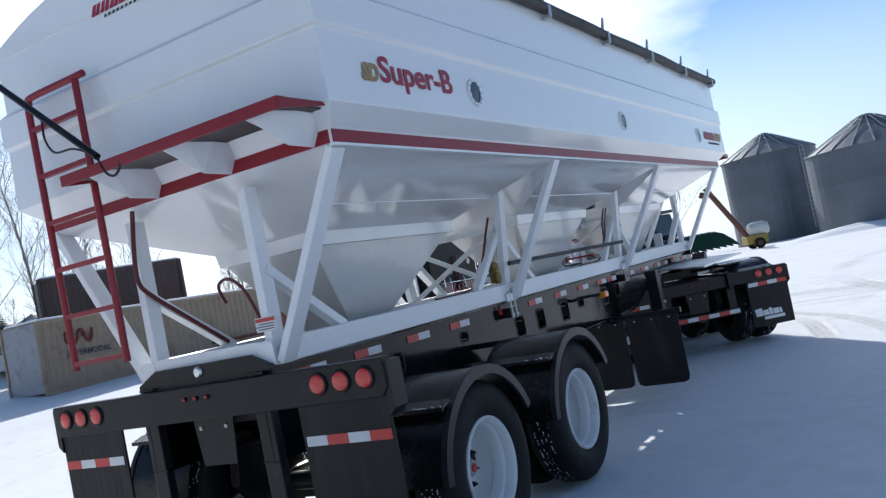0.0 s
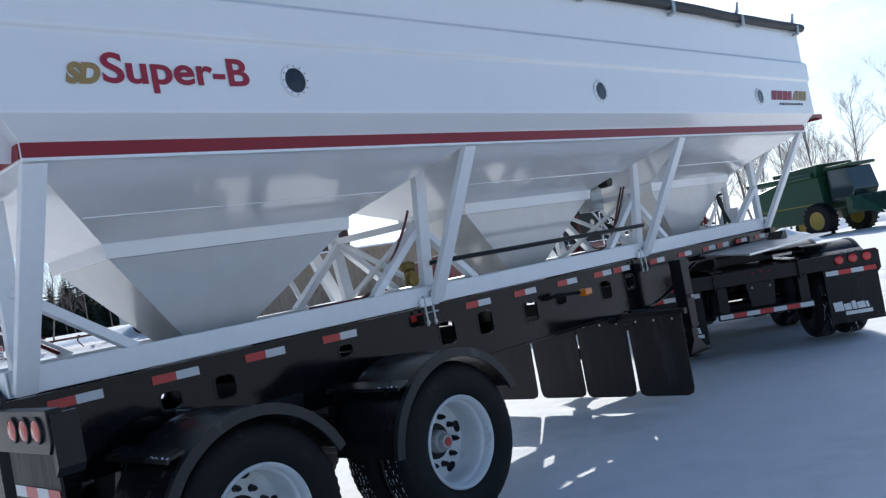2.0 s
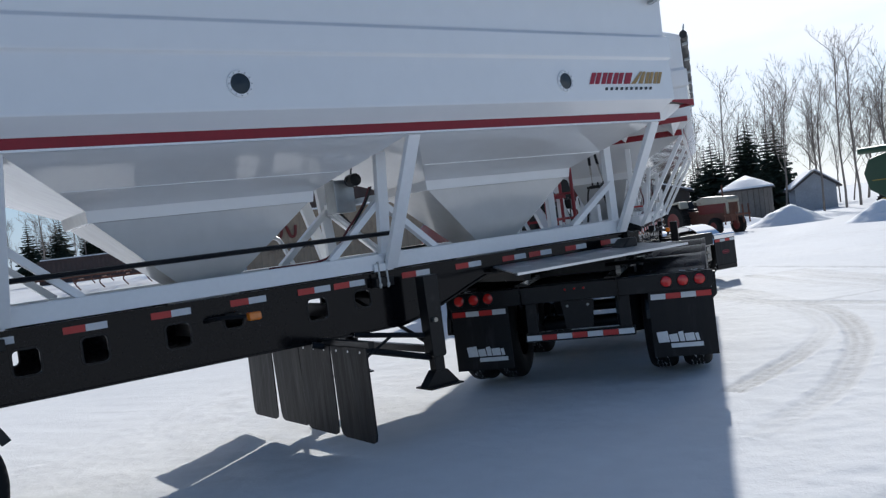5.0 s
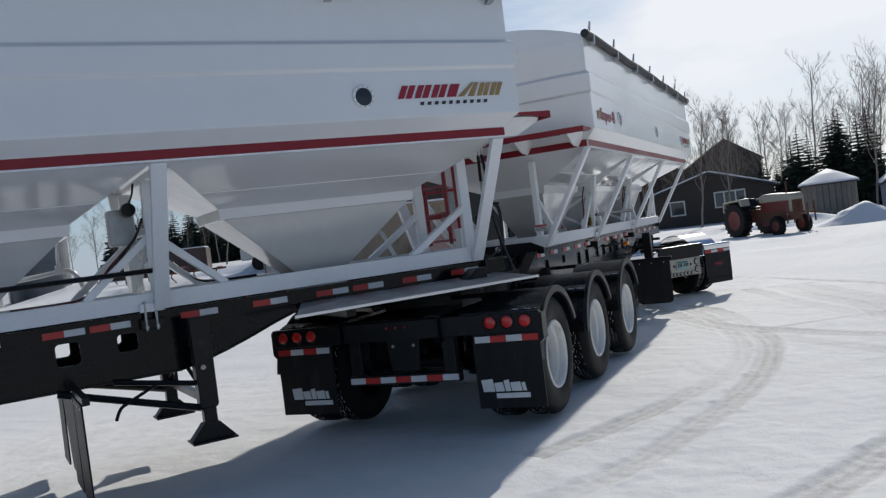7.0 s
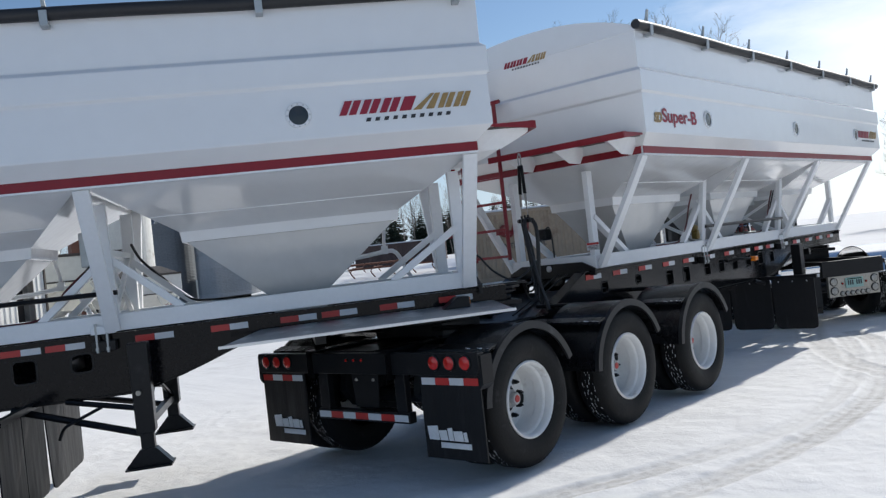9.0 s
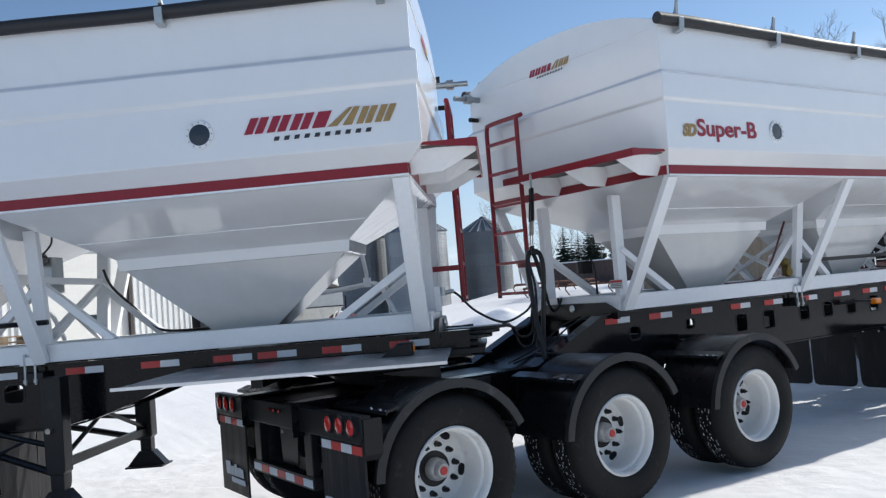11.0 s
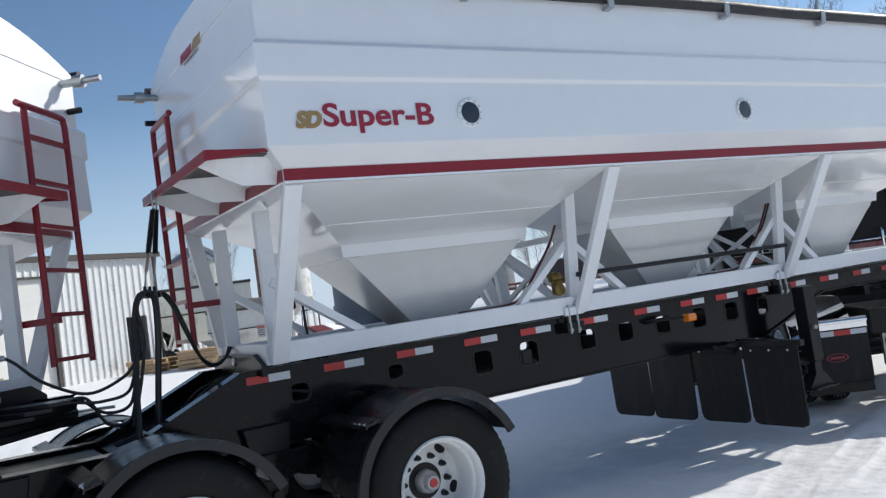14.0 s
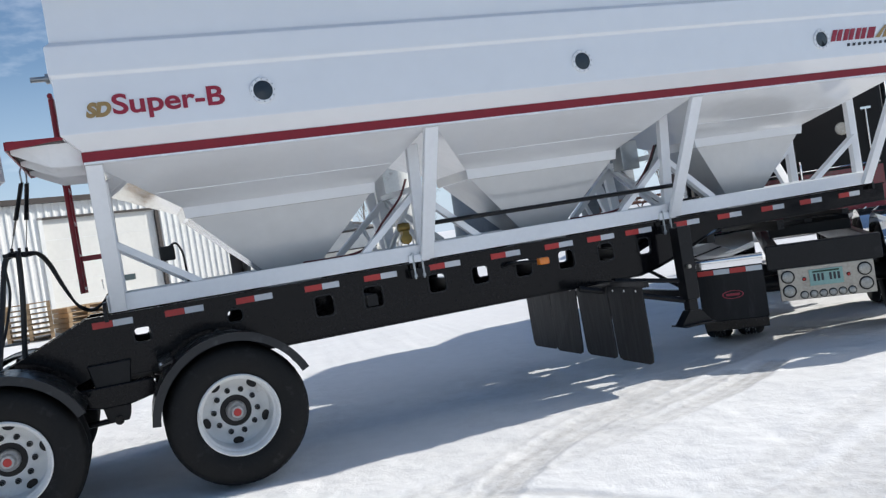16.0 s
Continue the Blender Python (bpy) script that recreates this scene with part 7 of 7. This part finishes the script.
def hopper_wagon(m, label, cover=True):
    T = empty("hopper_wagon", m, label, "wagon", "farm wagons")
    bm = B()
    r = [[bm.verts.new(p) for p in ((-a, -b, z), (a, -b, z), (a, b, z), (-a, b, z))] for a, b, z in ((0.35, 0.30, 0.75), (1.35, 1.05, 1.45), (1.35, 1.05, 2.15), (1.25, 0.95, 2.15), (0.3, 0.26, 0.85))]
    loft(bm, r)
    part("hopper_box", bm, TANK_WHITE, T, bevel=0.02)
    bm = B()
    for s in (-1, 1):
        for e in (-1, 1):
            beam(bm, (e * 1.28, s * 0.98, 1.5), (e * 0.9, s * 0.7, 0.45), 0.06, 0.06)
            beam(bm, (e * 0.5, s * 0.98, 1.45), (e * 0.9, s * 0.7, 0.45), 0.05, 0.05)
        beam(bm, (-1.3, s * 0.7, 0.5), (1.3, s * 0.7, 0.5), 0.09, 0.10)
    part("wagon_frame", bm, TANK_WHITE, T)
    for e in (-0.9, 0.9):
        for s in (-1, 1):
            farm_wheel(T, e, s * 0.85, 0.33, 0.2, RUST)
    for s in (-1, 1):
        for y1, z0, z1 in ((1.07, 1.46, 1.50), (1.08, 2.09, 2.16)):
            bm = B()
            box(bm, (-1.36, min(s * 1.05, s * y1), z0), (1.36, max(s * 1.05, s * y1), z1))
            part("side_rib", bm, DARK_TRIM, T)
    if not cover:
        return T
    bm = B()
    lathe(bm, [(1.5, 2.15), (0.9, 2.42), (0, 2.5)], 4, axis="z")
    m4 = Matrix.Rotation(radians(45), 4, "Z")
    for v in bm.verts:
        v.co = m4 @ v.co
        v.co.x *= 1.2
        v.co.y *= 0.95
    part("wagon_cover", bm, WEATHERED, T)
    return T


hopper_wagon(pose(-20.7, 18.9, 0, 0, 0, 75), "dirty white hopper wagon under a brown cover")
hopper_wagon(pose(-25.6, 17.9, 0.05, 0, 0, 80) @ Matrix.Scale(1.5, 4), "large white grain cart with sloping sides", cover=False)
hopper_wagon(pose(-29.5, 20.8, 0, 0, 0, 40), "dirty white hopper wagon on wheels")
hopper_wagon(pose(-32.0, 19.3, 0, 0, 0, -10), "dirty white hopper wagon on wheels")


def waste_bin(m):
    T = empty("waste_bin", m, "green open steel waste bin on the snow", "waste bin")
    bm = B()
    r = [[bm.verts.new(p) for p in ((-a, -b, z), (a, -b, z), (a, b, z), (-a, b, z))] for a, b, z in ((0.50, 0.35, 0.05), (0.62, 0.48, 0.78), (0.57, 0.43, 0.78), (0.46, 0.31, 0.12))]
    loft(bm, r)
    part("bin_body", bm, GREEN_BIN, T, bevel=0.01)
    bm = B()
    for y0, y1 in ((-0.53, -0.47), (0.47, 0.53)):
        box(bm, (-0.66, y0, 0.74), (0.66, y1, 0.80))
    part("bin_rim", bm, GREEN_BIN, T)
    return T


waste_bin(pose(-22.6, 17.3, 0.0, 0, 0, 70))


def leg_tower(x, y):
    T = empty("elevator_leg", pose(x, y, 0), "rusty bucket elevator leg between bins", "elevator")
    bm = B()
    box(bm, (-0.35, -0.25, 0), (0.35, 0.25, 9.0))
    part("leg_casing", bm, RUST, T, bevel=0.03)
    bm = B()
    prism(bm, [(-0.55, 8.9), (-0.5, 9.6), (0.45, 9.6), (0.6, 8.9)], "y", -0.35, 0.35)
    part("head_house", bm, RUST, T, bevel=0.04)
    bm = B()
    tube(bm, [(0.4, 0, 8.8), (0.9, 0.3, 7.2), (2.6, 1.2, 5.8)], 0.09, 10)
    part("spout", bm, RUST, T)
    return T


leg_tower(-44.0, 24.3)


def small_loader(m, label):
    T = empty("yard_loader", m, label, "loader")
    bm = B()
    prism(bm, [(-0.9, 0.4), (-0.9, 1.0), (0.0, 1.1), (0.9, 0.85), (0.9, 0.4)], "y", -0.45, 0.45)
    part("body", bm, MACHINE_RED, T, bevel=0.05)
    for x in (-0.6, 0.6):
        for s in (-1, 1):
            farm_wheel(T, x, s * 0.6, 0.34, 0.22, BLACK_FLAT)
    bm = B()
    for s in (-1, 1):
        beam(bm, (-0.2, s * 0.4, 1.0), (-0.2, s * 0.4, 1.85), 0.05, 0.05)
    beam(bm, (-0.2, -0.4, 1.85), (-0.2, 0.4, 1.85), 0.05, 0.05)
    part("roll_bar", bm, BLACK_FLAT, T)
    return T


small_loader(pose(-29.4, 23.4, 0, 0, 0, 15), "small red yard tractor among wagons")


def snow_pile(x, y, rx, ry, h, seed):
    bm = B()
    n = 34
    g = []
    for j in range(n):
        row = []
        for i in range(n):
            a, b = -1 + 2 * i / (n - 1), -1 + 2 * j / (n - 1)
            d = math.hypot(a, b)
            z = max(0.0, 1 - d) ** 0.85 * h
            z += (0.22 * noise.noise((a * 2.2 + seed, b * 2.2, 0)) + 0.10 * noise.noise((a * 6 + seed, b * 6, 3))) * h * min(1, max(0, 1.1 - d))
            row.append(bm.verts.new((x + a * rx, y + b * ry, z - 0.10 + float(yard_rise(x + a * rx, y + b * ry)))))
        g.append(row)
    loft(bm, g, cap=False, closed=False)
    ob = mesh_object("snow_mound", bm, SNOW_CAP, smooth=True)
    return tagged(ob, "pushed-up mound of clean snow in the yard", "snow mound", "snow mounds")


snow_pile(3.6, 49.6, 2.2, 1.7, 1.05, 3)
snow_pile(7.6, 42.3, 1.7, 1.4, 0.95, 4)
snow_pile(-0.5, 56.0, 4.0, 2.0, 0.8, 9)
snow_pile(-37.0, 26.0, 3.0, 3.0, 1.2, 22)
snow_pile(-18.0, 25.5, 2.6, 1.8, 0.6, 31)
snow_pile(-22.0, 38.5, 8.0, 2.6, 0.7, 41)
snow_pile(13.0, 58.0, 6.0, 2.0, 0.7, 51)
snow_pile(27.0, 55.5, 7.0, 2.2, 0.6, 57)


def junk_frame(x, y, ang):
    """Low implement frame half buried in snow."""
    T = empty("field_implement", pose(x, y, float(yard_rise(x, y)), 0, 0, ang), "dark tillage implement frame half buried in snow", "farm implement", "implements in the snow")
    for k in range(3):
        bm = B()
        beam(bm, (-2.2, -0.8 + 0.8 * k, 0.45), (2.2, -0.8 + 0.8 * k, 0.45), 0.09, 0.09)
        part("frame_bar", bm, RUST, T)
    for k in range(5):
        bm = B()
        beam(bm, (-2.0 + k, -0.9, 0.5), (-2.0 + k, 0.9, 0.5), 0.07, 0.07)
        part("cross_bar", bm, RUST, T)
        bm = B()
        tube(bm, smooth_path([(-2.0 + k, -0.8, 0.5), (-2.1 + k, -1.0, 0.3), (-1.9 + k, -1.05, 0.02)], 4), 0.03, 6)
        part("tine", bm, RUST, T)
    return T


junk_frame(-30.0, 36.0, 20)
junk_frame(-24.0, 33.0, 40)
junk_frame(-10.5, 36.0, -10)

# ---------------------------------------------------------------- trees
def birch_mesh(seed, h):
    rnd = random.Random(seed)
    trunk, twigs = B(), B()
    def limb(p, d, length, r, depth, bm):
        pts = [p]
        q, v = p.copy(), d.copy()
        n = 4 if depth else 8
        for i in range(n):
            v = (v + Vector((rnd.uniform(-1, 1), rnd.uniform(-1, 1), rnd.uniform(-0.3, 0.6))) * (0.10 if depth == 0 else 0.20)).normalized()
            q = q + v * length / n
            pts.append(q.copy())
        tube(bm, pts, r, 6 if depth == 0 else 4 if depth == 1 else 3, r * (0.25 if depth == 0 else 0.3))
        if depth >= 3:
            return
        kids = (17, 7, 7)[depth]
        for k in range(kids):
            f = (0.26 + 0.72 * (k + rnd.random()) / kids) if depth == 0 else (0.2 + 0.8 * (k + rnd.random()) / kids)
            i = min(n - 1, int(f * n))
            base = pts[i].lerp(pts[i + 1], f * n - i)
            a = rnd.uniform(0, 2 * math.pi)
            side = v.orthogonal().normalized()
            side = Matrix.Rotation(a, 3, v) @ side
            nd = (v * (0.85 if depth == 0 else 0.7) + side * rnd.uniform(0.5, 0.85) + Vector((0, 0, 0.25))).normalized()
            limb(base, nd, length * (0.36 if depth == 0 else 0.5) * (1.15 - 0.6 * f) * rnd.uniform(0.75, 1.2), max(0.009, r * 0.34 * (1.1 - 0.5 * f)), depth + 1, trunk if depth == 0 else twigs)
    forks = rnd.choice((1, 1, 2))
    for k in range(forks):
        limb(Vector((0.12 * k, 0, -0.1)), Vector((rnd.uniform(-0.12, 0.12) + 0.14 * k, rnd.uniform(-0.1, 0.1), 1)).normalized(), h * (1 - 0.12 * k), 0.12, 0, trunk)
    return trunk, twigs


def make_birch(seed, h):
    T = empty("birch_tree", pose(0, 0, 0), "bare pale birch tree with frosted twigs", "tree", "bare trees")
    a, b = birch_mesh(seed, h)
    part("trunk", a, BARK_LIGHT, T)
    part("crown", b, TWIG, T, "fine frosted bare twigs")
    return T


def make_spruce(seed, h):
    rnd = random.Random(seed)
    T = empty("spruce_tree", pose(0, 0, 0), "dark green spruce tree", "tree", "spruces")
    bm = B()
    tube(bm, [(0, 0, -0.1), (0, 0, h * 0.98)], 0.16, 7, 0.02)
    part("trunk", bm, BARK_DARK, T)
    bm = B()
    tiers = int(h * 3.6)
    for i in range(tiers):
        f = i / tiers
        z = 0.5 + f * (h - 0.55)
        rad = (0.24 * h) * (1 - f) ** 0.85 * rnd.uniform(0.85, 1.12) + 0.10
        n = max(5, int(13 * (1 - f) + 4))
        for k in range(n):
            a = 2 * math.pi * (k + rnd.random()) / n
            L = rad * rnd.uniform(0.7, 1.15)
            d = Vector((math.cos(a), math.sin(a), 0))
            s = Vector((-d.y, d.x, 0))
            droop = rnd.uniform(0.15, 0.42)
            # a spine with hanging needle sprays on both sides
            m = 4
            prev = None
            for j in range(m + 1):
                g = j / m
                c = Vector((0, 0, z)) + d * L * g + Vector((0, 0, -droop * L * g + 0.16 * L * g * g))
                w = L * (0.30 * (1 - g) + 0.05) * rnd.uniform(0.6, 1.3)
                row = [bm.verts.new(c - s * w + Vector((0, 0, -0.10 * L * rnd.uniform(0.5, 1.6)))), bm.verts.new(c), bm.verts.new(c + s * w + Vector((0, 0, -0.10 * L * rnd.uniform(0.5, 1.6))))]
                if prev and rnd.random() > 0.08:
                    for q in (0, 1):
                        bm.faces.new((prev[q], prev[q + 1], row[q + 1], row[q]))
                prev = row
    part("crown", bm, NEEDLES, T, "dense dark needled boughs")
    return T


rt = random.Random(5)
birches = [make_birch(11 + i, 11.0 + i) for i in range(4)]
spruces = [make_spruce(31 + i, 8.0) for i in range(3)]


def plant(kinds, x, y, scale):
    T = rt.choice(kinds)
    c = copy_thing(T, pose(x, y, float(yard_rise(x, y)), 0, 0, rt.uniform(0, 360)) @ Matrix.Scale(scale, 4))
    return c


for i in range(44):                                     # birch belt beyond the yard
    x = -26 + 50 * i / 43 + rt.uniform(-1.2, 1.2)
    plant(birches, x, 98 + rt.uniform(-6, 8), rt.uniform(0.62, 0.95))
for x, y, s in ((5.2, 66, 0.70), (6.6, 69, 0.8), (7.6, 72, 0.8), (2.6, 73, 0.8), (9.8, 70, 0.75), (-9.5, 72, 0.7), (-7.0, 70, 0.62), (12.5, 76, 0.8), (16.0, 82, 0.9), (20.0, 84, 0.9), (24.5, 88, 0.9), (-34, 56, 0.55), (-38, 50, 0.5), (-31, 66, 0.6), (-24, 60, 0.6), (-42, 44, 0.5), (-58, 30, 0.42), (-60, 22, 0.42), (-62, 15, 0.42), (-58, 10, 0.42), (-25.7, 59.6, 1.1), (-22.7, 61.3, 1.0), (-27.7, 58.3, 1.05), (-30.2, 56.3, 1.0), (-24.2, 57.3, 0.85), (-74, 27, 0.75), (-77, 22, 0.8), (-73, 32, 0.75), (-79, 18, 0.7)):
    plant(birches, x, y, s)
for i in range(13):                                     # spruces behind the tractor
    f = i / 12
    plant(spruces, -8.5 + 10.3 * f + rt.uniform(-0.5, 0.5), 84 - 3 * f + rt.uniform(-1.5, 2.5), (0.55 + 0.50 * f) * rt.uniform(0.85, 1.2))
for i in range(96):                                     # shelter belt, two rows deep
    f = i / 95
    plant(spruces, -58 + 22 * f + rt.uniform(-1.4, 1.4), 58 + 34 * f + rt.uniform(-2.2, 2.2), rt.uniform(0.45, 0.78))
for i in range(26):                                     # bare scrub beyond the shelter belt
    plant(birches, -66 + 1.1 * i + rt.uniform(-1.5, 1.5), 50 + 0.9 * i + rt.uniform(-4, 4), rt.uniform(0.36, 0.55))
for i in range(6):                                      # dark belt far behind the shed
    plant(spruces, -84 + rt.uniform(-4, 4), 4 + 3.6 * i, rt.uniform(0.7, 0.95))
for T in (*birches, *spruces):
    bpy.data.batch_remove([*T.children_recursive, T])
bpy.data.batch_remove([WHEEL, *WHEEL.children_recursive])
